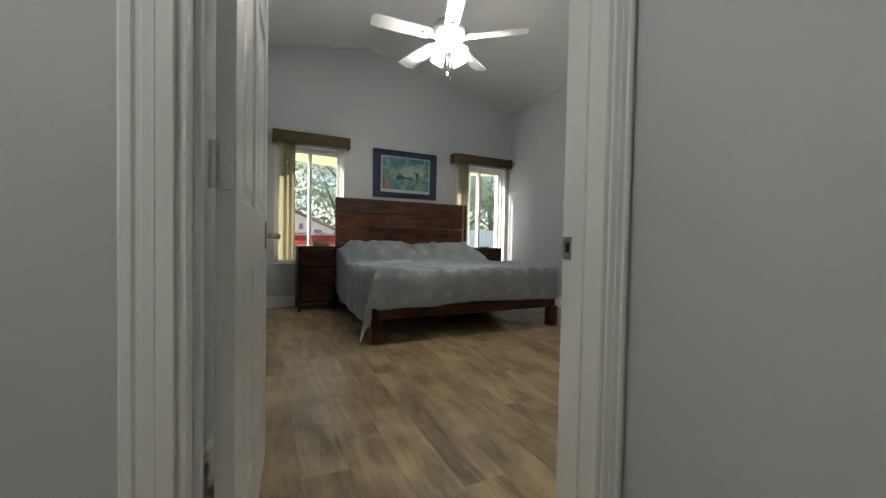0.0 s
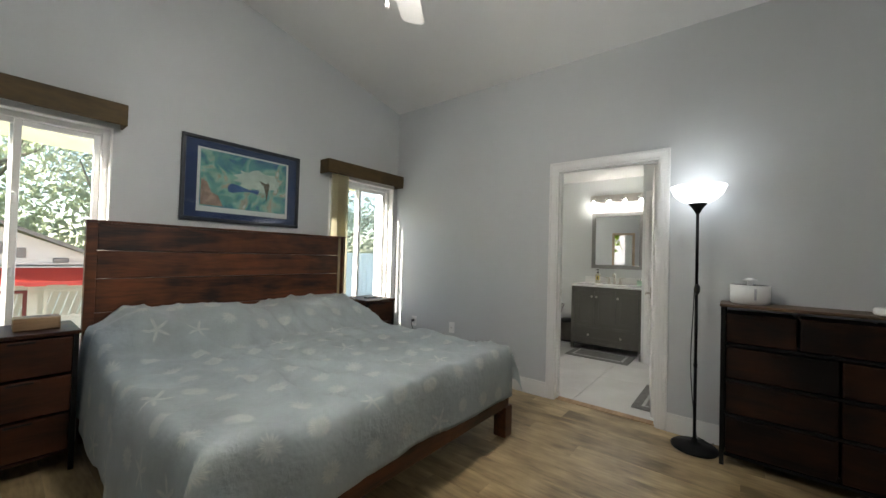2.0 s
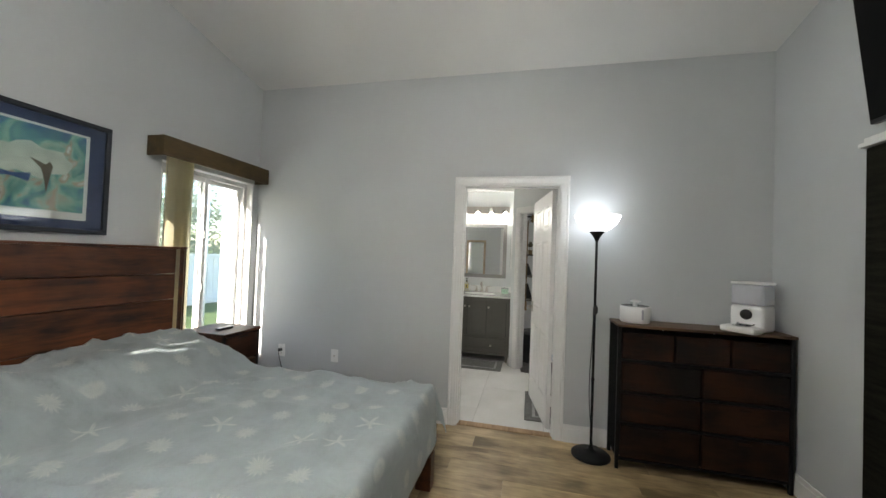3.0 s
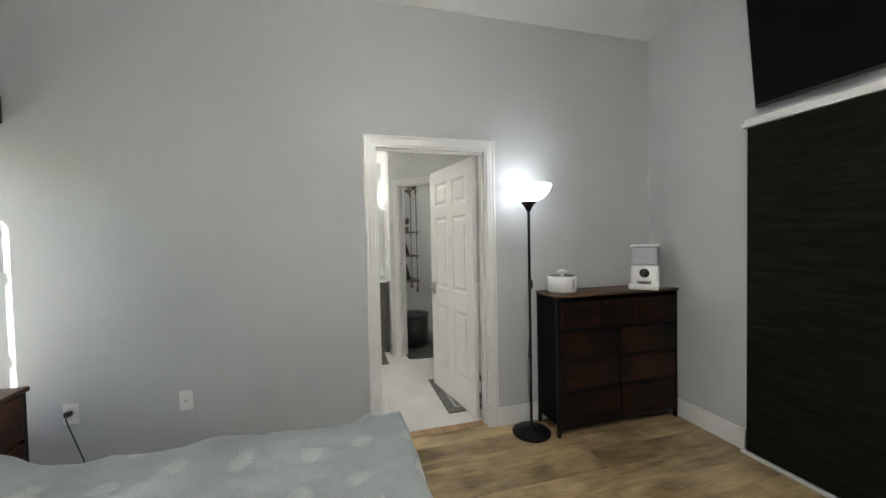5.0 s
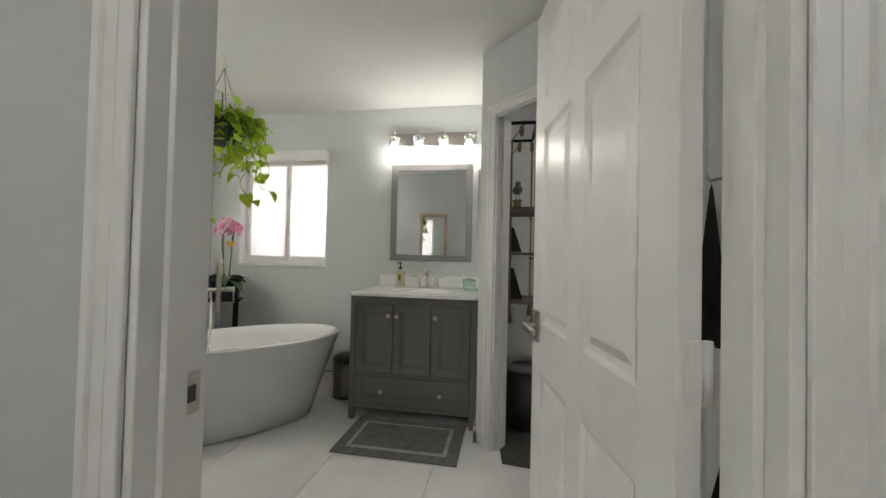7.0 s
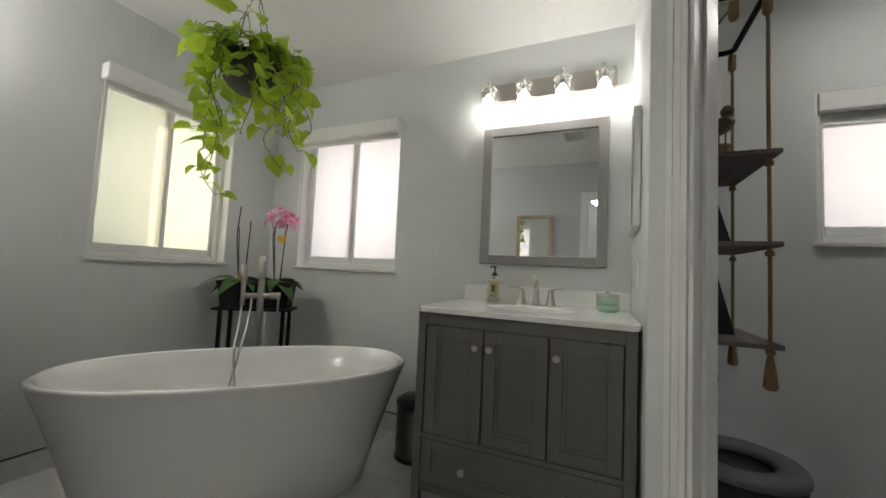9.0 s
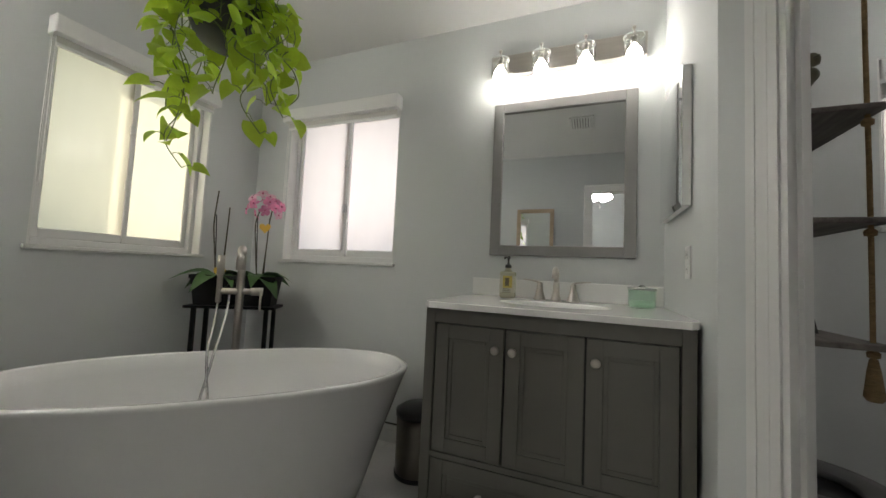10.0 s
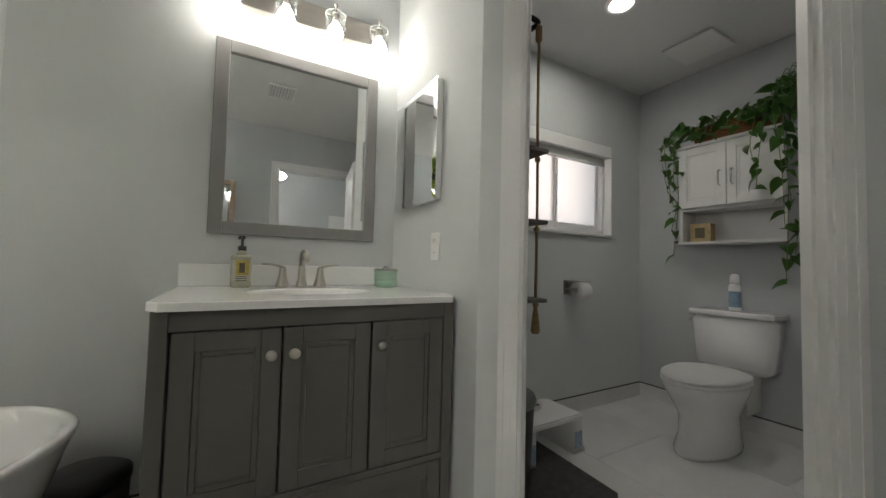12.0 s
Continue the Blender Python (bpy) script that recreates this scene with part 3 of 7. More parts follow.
# ---- bed ----
def quilt_material():
    m = material("quilt", (0.575, 0.640, 0.650), 0.85, var=0.12, scale=4.0, bump=0.5, bscale=34, dark=1.0)
    t, ln = m.node_tree.nodes, m.node_tree.links.new
    b = t["Principled BSDF"]
    b.inputs["Sheen Weight"].default_value = 0.3
    uv = t.new("ShaderNodeUVMap")
    vo = t.new("ShaderNodeTexVoronoi")
    vo.voronoi_dimensions = "2D"
    vo.inputs["Scale"].default_value, vo.inputs["Randomness"].default_value = 4.6, 0.35
    ln(uv.outputs[0], vo.inputs["Vector"])
    pos = t.new("ShaderNodeVectorMath")
    pos.operation = "DIVIDE"
    pos.inputs[1].default_value = (1, 1, 1)
    ln(vo.outputs["Position"], pos.inputs[0])
    loc = t.new("ShaderNodeVectorMath")
    loc.operation = "SUBTRACT"
    ln(uv.outputs[0], loc.inputs[0]), ln(pos.outputs[0], loc.inputs[1])
    sep, cs = t.new("ShaderNodeSeparateXYZ"), t.new("ShaderNodeSeparateColor")
    ln(loc.outputs[0], sep.inputs[0]), ln(vo.outputs["Color"], cs.inputs[0])

    def math_node(op, a, c, d=None):
        n = t.new("ShaderNodeMath")
        n.operation = op
        for i, v in enumerate((a, c, d)):
            if v is None:
                continue
            if isinstance(v, (int, float)):
                n.inputs[i].default_value = v
            else:
                ln(v, n.inputs[i])
        return n.outputs[0]
    ang = math_node("ARCTAN2", sep.outputs[1], sep.outputs[0])
    ln2 = t.new("ShaderNodeVectorMath")
    ln2.operation = "LENGTH"
    ln(loc.outputs[0], ln2.inputs[0])
    rad = ln2.outputs["Value"]
    turn = math_node("MULTIPLY_ADD", cs.outputs[1], 6.28, math_node("MULTIPLY", ang, 5.0))
    star_r = math_node("MULTIPLY_ADD", math_node("POWER", math_node("MULTIPLY_ADD", math_node("COSINE", turn, 0), 0.5, 0.5), 3.0), 0.055, 0.016)
    fan = math_node("MULTIPLY_ADD", math_node("COSINE", math_node("MULTIPLY_ADD", ang, 9.0, turn), 0), 0.007, 0.040)
    is_star = math_node("GREATER_THAN", cs.outputs[0], 0.78)
    is_oval = math_node("LESS_THAN", cs.outputs[0], 0.28)
    oval = math_node("MULTIPLY_ADD", math_node("ABSOLUTE", math_node("COSINE", ang, 0), 0), 0.014, 0.036)
    r1 = math_node("MULTIPLY_ADD", is_star, math_node("SUBTRACT", star_r, fan), fan)
    r2 = math_node("MULTIPLY_ADD", is_oval, math_node("SUBTRACT", oval, r1), r1)
    mask = t.new("ShaderNodeMapRange")
    mask.inputs[1].default_value, mask.inputs[2].default_value = -0.009, 0.009
    ln(math_node("SUBTRACT", r2, rad), mask.inputs[0])
    rib = math_node("MULTIPLY_ADD", math_node("SINE", math_node("MULTIPLY", ang, 24.0), 0), 0.22, 0.68)
    wear = t.new("ShaderNodeTexNoise")
    wear.inputs["Scale"].default_value = 26
    ln(uv.outputs[0], wear.inputs[0])
    k = math_node("MULTIPLY", math_node("MULTIPLY", mask.outputs[0], rib), math_node("MULTIPLY_ADD", wear.outputs[0], 1.2, 0.2))
    mix = t.new("ShaderNodeMix")
    mix.data_type = "RGBA"
    mix.inputs[7].default_value = (0.84, 0.86, 0.82, 1)
    src = b.inputs["Base Color"].links[0].from_socket
    ln(k, mix.inputs[0]), ln(src, mix.inputs[6]), ln(mix.outputs[2], b.inputs["Base Color"])
    return m


QUILT = quilt_material()
BX, BYF, BYH = (0.70, 2.625), 3.13, 5.07
TOPZ = 0.612


def fold(a, seed):
    return noise.noise(Vector((a * 2.1, seed, 0.3))) + 0.5 * noise.noise(Vector((a * 5.3, seed, 1.7)))


def quilt():
    bm = bmesh.new()
    uvl = bm.loops.layers.uv.new("UVMap")
    left, right, foot = 0.50, 0.31, 0.355
    x0, x1 = BX[0] - left, BX[1] + right
    y0, y1 = BYF - foot, BYH
    nx, ny = 120, 108
    grid = []
    for j in range(ny + 1):
        row = []
        for i in range(nx + 1):
            u, v = x0 + (x1 - x0) * i / nx, y0 + (y1 - y0) * j / ny
            dl, dr, df = max(0, BX[0] - u), max(0, u - BX[1]), max(0, BYF - v)
            d_side = max(dl, dr)
            x, y = min(max(u, BX[0]), BX[1]), max(v, BYF)
            head = (v - 4.40) / 0.45
            pillow = 0.215 * max(0, min(1, head)) ** 1.5 * (3 - 2 * max(0, min(1, head))) if head > 0 else 0
            dip = 1 - 0.16 * math.exp(-((u - 1.66) / 0.16) ** 2)
            edge = min(1, max(0, (min(u - BX[0], BX[1] - u) + 0.05) / 0.22))
            z = TOPZ + pillow * dip * (0.35 + 0.65 * edge)
            z += 0.012 * noise.noise(Vector((u * 3, v * 3, 0))) + 0.008 * noise.noise(Vector((u * 9, v * 6, 2))) + 0.0055 * noise.noise(Vector((u * 24, v * 17, 5)))
            warp = 0.25 * noise.noise(Vector((u * 1.7, v * 1.7, 9)))
            ridge = 1 - abs(noise.noise(Vector(((u + 0.6 * v) * 3.2 + warp * 4, (v - 0.6 * u) * 1.3, 7))))
            flat = 1 if d_side == 0 and df == 0 else max(0, 1 - max(d_side, df) / 0.12)
            z += flat * 0.024 * (max(0, ridge - 0.74) / 0.26) ** 1.4
            cross = 1 - abs(noise.noise(Vector(((u - 0.4 * v) * 4.1 + warp * 3, (v + 0.4 * u) * 1.9, 15))))
            z += flat * 0.014 * (max(0, cross - 0.80) / 0.20) ** 1.3
            sx = -1 if dl > 0 else 1
            if d_side > 0 or df > 0:
                d = math.hypot(d_side, df)
                d *= 0.74 if (dr > 0 and df > 0) else 1
                drop = d if d_side == 0 or df == 0 else d * (0.93 + 0.10 * min(d_side, df))
                wave_s = (0.042 if dl else 0.018) * fold(v, 3.0) * min(1, d_side / 0.15) if d_side else 0
                wave_f = 0.028 * fold(u, 8.0) * min(1, df / 0.15) if df else 0
                lip = (0.018 if dr else 0.035) * (1 - math.exp(-d / 0.05))
                z -= max(0, drop - 0.03 * (1 - math.exp(-d / 0.06)))
                if d_side:
                    x += sx * (lip + 0.06 * d_side + wave_s + ((0.30 if dl else 0.02) * min(d_side, df) if df else 0))
                if df:
                    y -= lip + 0.05 * df + wave_f + (0.22 * min(d_side, df) if d_side else 0)
                    z += 0.03 * (1 - abs(u - 1.7)) * min(1, df / 0.3) if not d_side else 0
            z = max(z, 0.05 + 0.02 * noise.noise(Vector((u * 8, v * 8, 4))))
            row.append((bm.verts.new((x, y, z)), (u, v)))
        grid.append(row)
    for j in range(ny):
        for i in range(nx):
            q = (grid[j][i], grid[j][i + 1], grid[j + 1][i + 1], grid[j + 1][i])
            f = bm.faces.new([c[0] for c in q])
            f.smooth = True
            for l, c in zip(f.loops, q):
                l[uvl].uv = c[1]
    bmesh.ops.solidify(bm, geom=bm.faces[:], thickness=-0.008)
    return bm


bed = thing("bed", "king-size wooden bed with a plank headboard, made with a quilt", "bed", 1.66, 4.1, 0)


def at_bed(bm):
    bmesh.ops.transform(bm, matrix=Matrix.Translation((-1.66, -4.1, 0)), verts=bm.verts)
    return bm


HX0, HX1 = 0.675, 2.65
head_frame = part("headboard", at_bed(cube(HX0 - 0.003, HX1 + 0.003, 5.080, 5.148, 1.4055, 1.422, 0.004, 2)), BEDWOOD, bed, "reddish-brown stained plank headboard")
for x in (HX0, HX1 - 0.055):
    part("post", at_bed(cube(x, x + 0.055, 5.085, 5.145, 0, 1.405, 0.003)), BEDWOOD, head_frame)
zs = (0.30, 0.56, 0.82, 1.04, 1.225, 1.407)
for za, zb in zip(zs, zs[1:]):
    part("plank", at_bed(cube(HX0 + 0.056, HX1 - 0.056, 5.092, 5.140, za + 0.002, min(zb - 0.002, 1.405), 0.003)), BEDWOOD, head_frame)
part("side_rail", at_bed(cube(0.70, 0.73, 3.16, 5.08, 0.20, 0.34, 0.004)), BEDWOOD, bed)
part("side_rail", at_bed(cube(2.60, 2.63, 3.16, 5.08, 0.20, 0.34, 0.004)), BEDWOOD, bed)
part("foot_rail", at_bed(cube(0.70, 2.63, 3.115, 3.15, 0.20, 0.36, 0.004)), BEDWOOD, bed)
for x in (0.645, 2.56):
    part("leg", at_bed(cube(x, x + 0.095, 3.10, 3.195, 0, 0.21, 0.005)), BEDWOOD, bed)
for y in (3.9, 4.6):
    part("cross_slat", at_bed(cube(0.73, 2.60, y, y + 0.09, 0.22, 0.26)), BEDWOOD, bed)
part("centre_leg", at_bed(cube(1.64, 1.70, 3.9, 3.96, 0, 0.22)), BEDWOOD, bed)
MATTRESS = material("mattress_cloth", (0.6, 0.6, 0.58), 0.9)
part("box_spring", at_bed(cube(0.735, 2.595, 3.16, 5.07, 0.262, 0.36, 0.02, 2)), MATTRESS, bed)
solid("mattress", cube(0.715, 2.61, 3.15, 5.07, 0.362, 0.575, 0.04, 3), MATTRESS, "white mattress under the quilt on the bed", "mattress")
for x in (0.79, 1.72):
    p = lathe([(0.0, 0.0), (0.30, 0.02), (0.36, 0.06), (0.30, 0.11), (0.0, 0.135)], 28, None, 1.15, 0.62)
    bmesh.ops.transform(p, matrix=Matrix.Translation((x + 0.41, 4.82, 0.577)), verts=p.verts)
    solid("pillow", p, MATTRESS, "plump white pillow hidden under the quilt", "pillow", "pillows on the bed")
q = solid("quilt", quilt(), QUILT, "pale blue-green quilt with white shells and starfish spread over the bed", "quilt")


# ---- nightstands ----
def nightstand(x0, x1, y0, y1, label):
    n = thing("nightstand", label, "nightstand", x0, y0, 0, 0, "nightstands beside the bed")
    w, d = x1 - x0, y1 - y0
    part("top", cube(-0.008, w + 0.008, -0.012, d, 0.757, 0.778, 0.003), NIGHTWOOD, n)
    bm = cube(0, 0.014, 0.012, d, 0.10, 0.756)
    box(bm, w - 0.014, w, 0.012, d, 0.10, 0.756), box(bm, 0.014, w - 0.014, d - 0.012, d, 0.10, 0.756), box(bm, 0.014, w - 0.014, 0.012, d - 0.012, 0.10, 0.115)
    part("carcass", bm, NIGHTWOOD, n)
    for x, y in ((0, 0), (w - 0.022, 0), (0, d - 0.022), (w - 0.022, d - 0.022)):
        part("leg", cube(x, x + 0.022, y, y + 0.022, 0, 0.756 if y == 0 else 0.10), BLACKM, n)
    for i in range(3):
        z = 0.125 + 0.212 * i
        dr = part("drawer", cube(0.026, w - 0.026, -0.006, 0.2, z, z + 0.196, 0.006, 2), NIGHTWOOD, n)
        part("pull", cube(w / 2 - 0.05, w / 2 + 0.05, -0.010, -0.0055, z + 0.178, z + 0.190, 0.002), BLACKM, dr)
    return n


nightstand(0.195, 0.625, 4.76, 5.165, "dark stained three-drawer nightstand beside the bed")
nightstand(2.70, 3.07, 4.76, 5.165, "dark stained three-drawer nightstand beside the bed, under the window")
TANBOX = wood("tan_wood", (0.20, 0.12, 0.06), (0.42, 0.28, 0.16), 0.6)
tb = thing("tissue_box", "tan wooden tissue box on the nightstand", "tissue box", 0.47, 4.93, 0.779)
part("case", cube(-0.09, 0.09, -0.055, 0.055, 0, 0.07, 0.006, 2), TANBOX, tb)
part("slot", cube(-0.05, 0.05, -0.012, 0.012, 0.0702, 0.0712), BLACKP, tb)
solid("remote_control", cube(2.80, 2.94, 4.90, 4.945, 0.779, 0.795, 0.005, 2), BLACKP, "black remote control lying on the nightstand", "remote control")

# ---- framed print ----
ART_FRAME = material("print_frame_blue_black", (0.012, 0.016, 0.024), 0.3, var=0.2, bump=0.02)
ART_MAT = material("blue_mat_board", (0.012, 0.032, 0.100), 0.7, var=0.1)
ART_PAPER = material("print_margin", (0.60, 0.62, 0.60), 0.7, var=0.03)


def seascape():
    m = material("seascape_print", (0.2, 0.35, 0.4), 0.35)
    t, ln = m.node_tree.nodes, m.node_tree.links.new
    co, n1, n2 = t.new("ShaderNodeTexCoord"), t.new("ShaderNodeTexNoise"), t.new("ShaderNodeTexNoise")
    n1.inputs["Scale"].default_value, n1.inputs["Detail"].default_value, n1.inputs["Distortion"].default_value = 5.5, 7, 1.6
    n2.inputs["Scale"].default_value, n2.inputs["Detail"].default_value = 16, 6
    ln(co.outputs["Object"], n1.inputs[0]), ln(co.outputs["Object"], n2.inputs[0])
    r = t.new("ShaderNodeValToRGB")
    e = r.color_ramp.elements
    e[0].position, e[0].color = 0.30, (0.03, 0.10, 0.22, 1)
    e[1].position, e[1].color = 0.75, (0.55, 0.62, 0.56, 1)
    for p, c in ((0.42, (0.05, 0.20, 0.24, 1)), (0.50, (0.12, 0.32, 0.27, 1)), (0.58, (0.26, 0.42, 0.34, 1)), (0.64, (0.34, 0.28, 0.20, 1))):
        q = e.new(p)
        q.color = c
    ln(n1.outputs[0], r.inputs[0])
    mx = t.new("ShaderNodeMix")
    mx.data_type, mx.blend_type = "RGBA", "SOFT_LIGHT"
    mx.inputs[0].default_value = 0.6
    ln(r.outputs[0], mx.inputs[6]), ln(n2.outputs[0], mx.inputs[7])
    ln(mx.outputs[2], t["Principled BSDF"].inputs["Base Color"])
    return m


art = thing("framed_print", "sea-coloured print with blue mat in a dark frame on the wall", "picture", 1.67, YN - 0.002, 1.812)
w2, h2 = 0.482, 0.336
bm = cube(-w2, w2, -0.028, 0, h2 - 0.028, h2, 0.004, 2)
box(bm, -w2, w2, -0.028, 0, -h2, -h2 + 0.028, 0.004, 2), box(bm, -w2, -w2 + 0.028, -0.028, 0, -h2 + 0.028, h2 - 0.028, 0.004, 2), box(bm, w2 - 0.028, w2, -0.028, 0, -h2 + 0.028, h2 - 0.028, 0.004, 2)
part("frame", bm, ART_FRAME, art)
part("mat_board", cube(-w2 + 0.028, w2 - 0.028, -0.012, -0.002, -h2 + 0.028, h2 - 0.028), ART_MAT, art)
part("margin", cube(-0.372, 0.372, -0.014, -0.0122, -0.258, 0.252), ART_PAPER, art)
part("print", cube(-0.352, 0.352, -0.0155, -0.0142, -0.215, 0.238), seascape(), art)


def flat_shape(points, y, thick=0.0008):
    bm = bmesh.new()
    f = bm.faces.new([bm.verts.new((x, y, z)) for x, z in points])
    r = bmesh.ops.extrude_face_region(bm, geom=[f])
    bmesh.ops.translate(bm, vec=(0, -thick, 0), verts=[v for v in r["geom"] if isinstance(v, bmesh.types.BMVert)])
    bmesh.ops.recalc_face_normals(bm, faces=bm.faces)
    return bm


PALE = material("print_pale_green", (0.46, 0.53, 0.46), 0.5, var=0.2, scale=14)
DARKP = material("print_dark_brown", (0.10, 0.085, 0.05), 0.5, var=0.2, scale=14)
DEEP = material("print_deep_blue", (0.035, 0.10, 0.26), 0.5, var=0.4, scale=14)
CORAL = material("print_coral", (0.36, 0.24, 0.18), 0.5, var=0.4, scale=20)
part("pale_shape", flat_shape([(0.10 + 0.19 * math.cos(a / 12 * math.pi) * (1 + 0.15 * math.sin(3 * a)), 0.05 + 0.085 * math.sin(a / 12 * math.pi) * (1 + 0.2 * math.cos(2 * a))) for a in range(24)], -0.0157), PALE, art)
part("deep_shape", flat_shape([(-0.02 + 0.13 * math.cos(a / 8 * math.pi), -0.045 + 0.03 * math.sin(a / 8 * math.pi) + 0.02 * math.cos(a)) for a in range(16)], -0.0157), DEEP, art)
part("dark_shape", flat_shape([(0.10, 0.06), (0.17, 0.035), (0.185, 0.055), (0.20, 0.03), (0.19, -0.03), (0.175, -0.12), (0.165, -0.05), (0.15, 0.01)], -0.0167), DARKP, art)
part("coral_shape", flat_shape([(-0.345, -0.205), (-0.18, -0.205), (-0.22, -0.12), (-0.27, -0.10), (-0.30, -0.02), (-0.345, 0.0)], -0.0157), CORAL, art)
part("glazing", cube(-w2 + 0.028, w2 - 0.028, -0.021, -0.019, -h2 + 0.028, h2 - 0.028), GLASS, art).visible_shadow = False

# ---- ceiling fan ----
FANW = material("fan_white", (0.76, 0.76, 0.74), 0.35, var=0.03, bump=0.0)
FANGREY = material("fan_vent_dark", (0.10, 0.10, 0.10), 0.6)
FROST = glowing("lit_frosted_glass", (1.0, 0.96, 0.90), 22.5)
fx, fy, fz = 1.24, 2.97, 2.565
fan = thing("ceiling_fan", "white five-blade ceiling fan with lit frosted glass shades", "ceiling fan", fx, fy, fz)
part("canopy", lathe([(0.0, 0.90), (0.075, 0.895), (0.07, 0.84), (0.03, 0.80), (0.0, 0.80)], 28), FANW, fan)
part("downrod", tube([(0, 0, 0.17), (0, 0, 0.82)], 0.013), FANW, fan)
motor = part("motor", lathe([(0.0, 0.185), (0.05, 0.18), (0.115, 0.155), (0.135, 0.11), (0.135, 0.05), (0.11, 0.02), (0.07, 0.0), (0.0, 0.0)], 36), FANW, fan)
for i in range(20):
    a = 2 * math.pi * i / 20
    part("vent", tube([(0.098 * math.cos(a), 0.098 * math.sin(a), 0.011), (0.123 * math.cos(a), 0.123 * math.sin(a), 0.031)], 0.0065, 6), FANGREY, motor)
part("switch_housing", lathe([(0.0, 0.0), (0.055, 0.0), (0.06, -0.02), (0.055, -0.055), (0.03, -0.07), (0.0, -0.07)], 28), FANW, fan)
for k in range(5):
    a = radians(-38 + 72 * k)
    ca, sa = math.cos(a), math.sin(a)
    bm = bmesh.new()
    out = [(0.165, 0.045), (0.20, 0.058), (0.40, 0.065), (0.62, 0.068), (0.65, 0.060), (0.662, 0.04)]
    pts = out + [(x, -y) for x, y in reversed(out)]
    lo = [bm.verts.new((x, y, 0.03 + y * 0.20)) for x, y in pts]
    hi = [bm.verts.new((x, y, 0.037 + y * 0.20)) for x, y in pts]
    bm.faces.new(lo[::-1]), bm.faces.new(hi)
    for i in range(len(pts)):
        j = (i + 1) % len(pts)
        bm.faces.new((lo[i], lo[j], hi[j], hi[i]))
    bmesh.ops.transform(bm, matrix=Matrix.Rotation(a, 4, "Z"), verts=bm.verts)
    blade = part("blade", bm, FANW, fan)
    bm = tube([(0.06, 0, 0.004), (0.11, 0, 0.010), (0.16, 0.012, 0.024), (0.22, 0.028, 0.028)], 0.010, 8)
    tube([(0.11, 0, 0.010), (0.16, -0.012, 0.020), (0.22, -0.028, 0.020), (0.245, 0.0, 0.022), (0.22, 0.028, 0.028)], 0.008, 8, bm)
    bmesh.ops.transform(bm, matrix=Matrix.Rotation(a, 4, "Z"), verts=bm.verts)
    part("blade_arm", bm, FANW, blade)
for k in range(4):
    a = radians(20 + 90 * k)
    m = Matrix.Translation((0.075 * math.cos(a), 0.075 * math.sin(a), -0.045)) @ Matrix.Rotation(a, 4, "Z") @ Matrix.Rotation(radians(-38), 4, "Y")
    prof = [(0.022, 0.0), (0.030, -0.015), (0.045, -0.05), (0.052, -0.085), (0.060, -0.115), (0.057, -0.115), (0.048, -0.085), (0.040, -0.05), (0.0, -0.02)]
    part("lamp_arm", tube([(0.03 * math.cos(a), 0.03 * math.sin(a), -0.035), (0.078 * math.cos(a), 0.078 * math.sin(a), -0.045)], 0.014, 8), FANW, fan)
    part("glass_shade", lathe(prof, 24, m), FROST, fan, "lit frosted glass tulip shade")
for dx, ln_ in ((0.0, 0.24), (0.03, 0.275)):
    c = part("pull_chain", tube([(dx, 0.02, -0.07), (dx, 0.02, -ln_)], 0.0018, 6), NICKEL, fan)
    part("pull_weight", lathe([(0.0, 0.0), (0.004, 0.0), (0.009, -0.028), (0.006, -0.034), (0.0, -0.034)], 12, Matrix.Translation((dx, 0.02, -ln_))), FANW, c)

# ---- floor lamp ----
SHADE = glowing("lit_lamp_bowl", (0.92, 0.96, 1.0), 1.0)
BULB = glowing("lit_bulb", (0.92, 0.96, 1.0), 2.6)
fl = thing("floor_lamp", "slim black torchiere floor lamp with a lit white bowl", "floor lamp", 3.315, 2.075, 0)
part("base", lathe([(0.0, 0.0), (0.135, 0.0), (0.137, 0.012), (0.125, 0.022), (0.05, 0.034), (0.02, 0.05), (0.012, 0.07), (0.0, 0.07)], 40), BLACKM, fl)
for z0, z1 in ((0.06, 0.56), (0.56, 1.08), (1.08, 1.60)):
    bm = tube([(0, 0, z0), (0, 0, z1)], 0.0095, 14)
    join(bm, lathe([(0.0, z1 - 0.012), (0.0125, z1 - 0.012), (0.0125, z1 + 0.006), (0.0, z1 + 0.006)], 14))
    part("pole", bm, BLACKM, fl)
part("cup", lathe([(0.0, 1.590), (0.014, 1.592), (0.020, 1.605), (0.034, 1.630), (0.056, 1.655), (0.056, 1.660), (0.0, 1.660)], 28), BLACKM, fl)
bowl = part("bowl", lathe([(0.0, 1.652), (0.055, 1.657), (0.10, 1.680), (0.14, 1.718), (0.158, 1.765), (0.163, 1.768), (0.160, 1.774), (0.154, 1.766), (0.135, 1.722), (0.097, 1.688), (0.05, 1.668), (0.0, 1.666)], 44), SHADE, fl, "lit white glass bowl")
part("bulb", lathe([(0.0, 1.668), (0.018, 1.672), (0.030, 1.705), (0.024, 1.735), (0.0, 1.748)], 16), BULB, fl)
pts = [(-0.012 - 0.02 * math.sin(i / 3.5), 0.012 + 0.03 * math.sin(i / 5) * (i / 20), 1.08 - 0.05 * i) for i in range(21)] + [(0.05, -0.05, 0.05), (0.10, -0.08, 0.008), (0.15, -0.10, 0.006)]
part("cord", tube(pts, 0.0032, 6), BLACKP, fl)
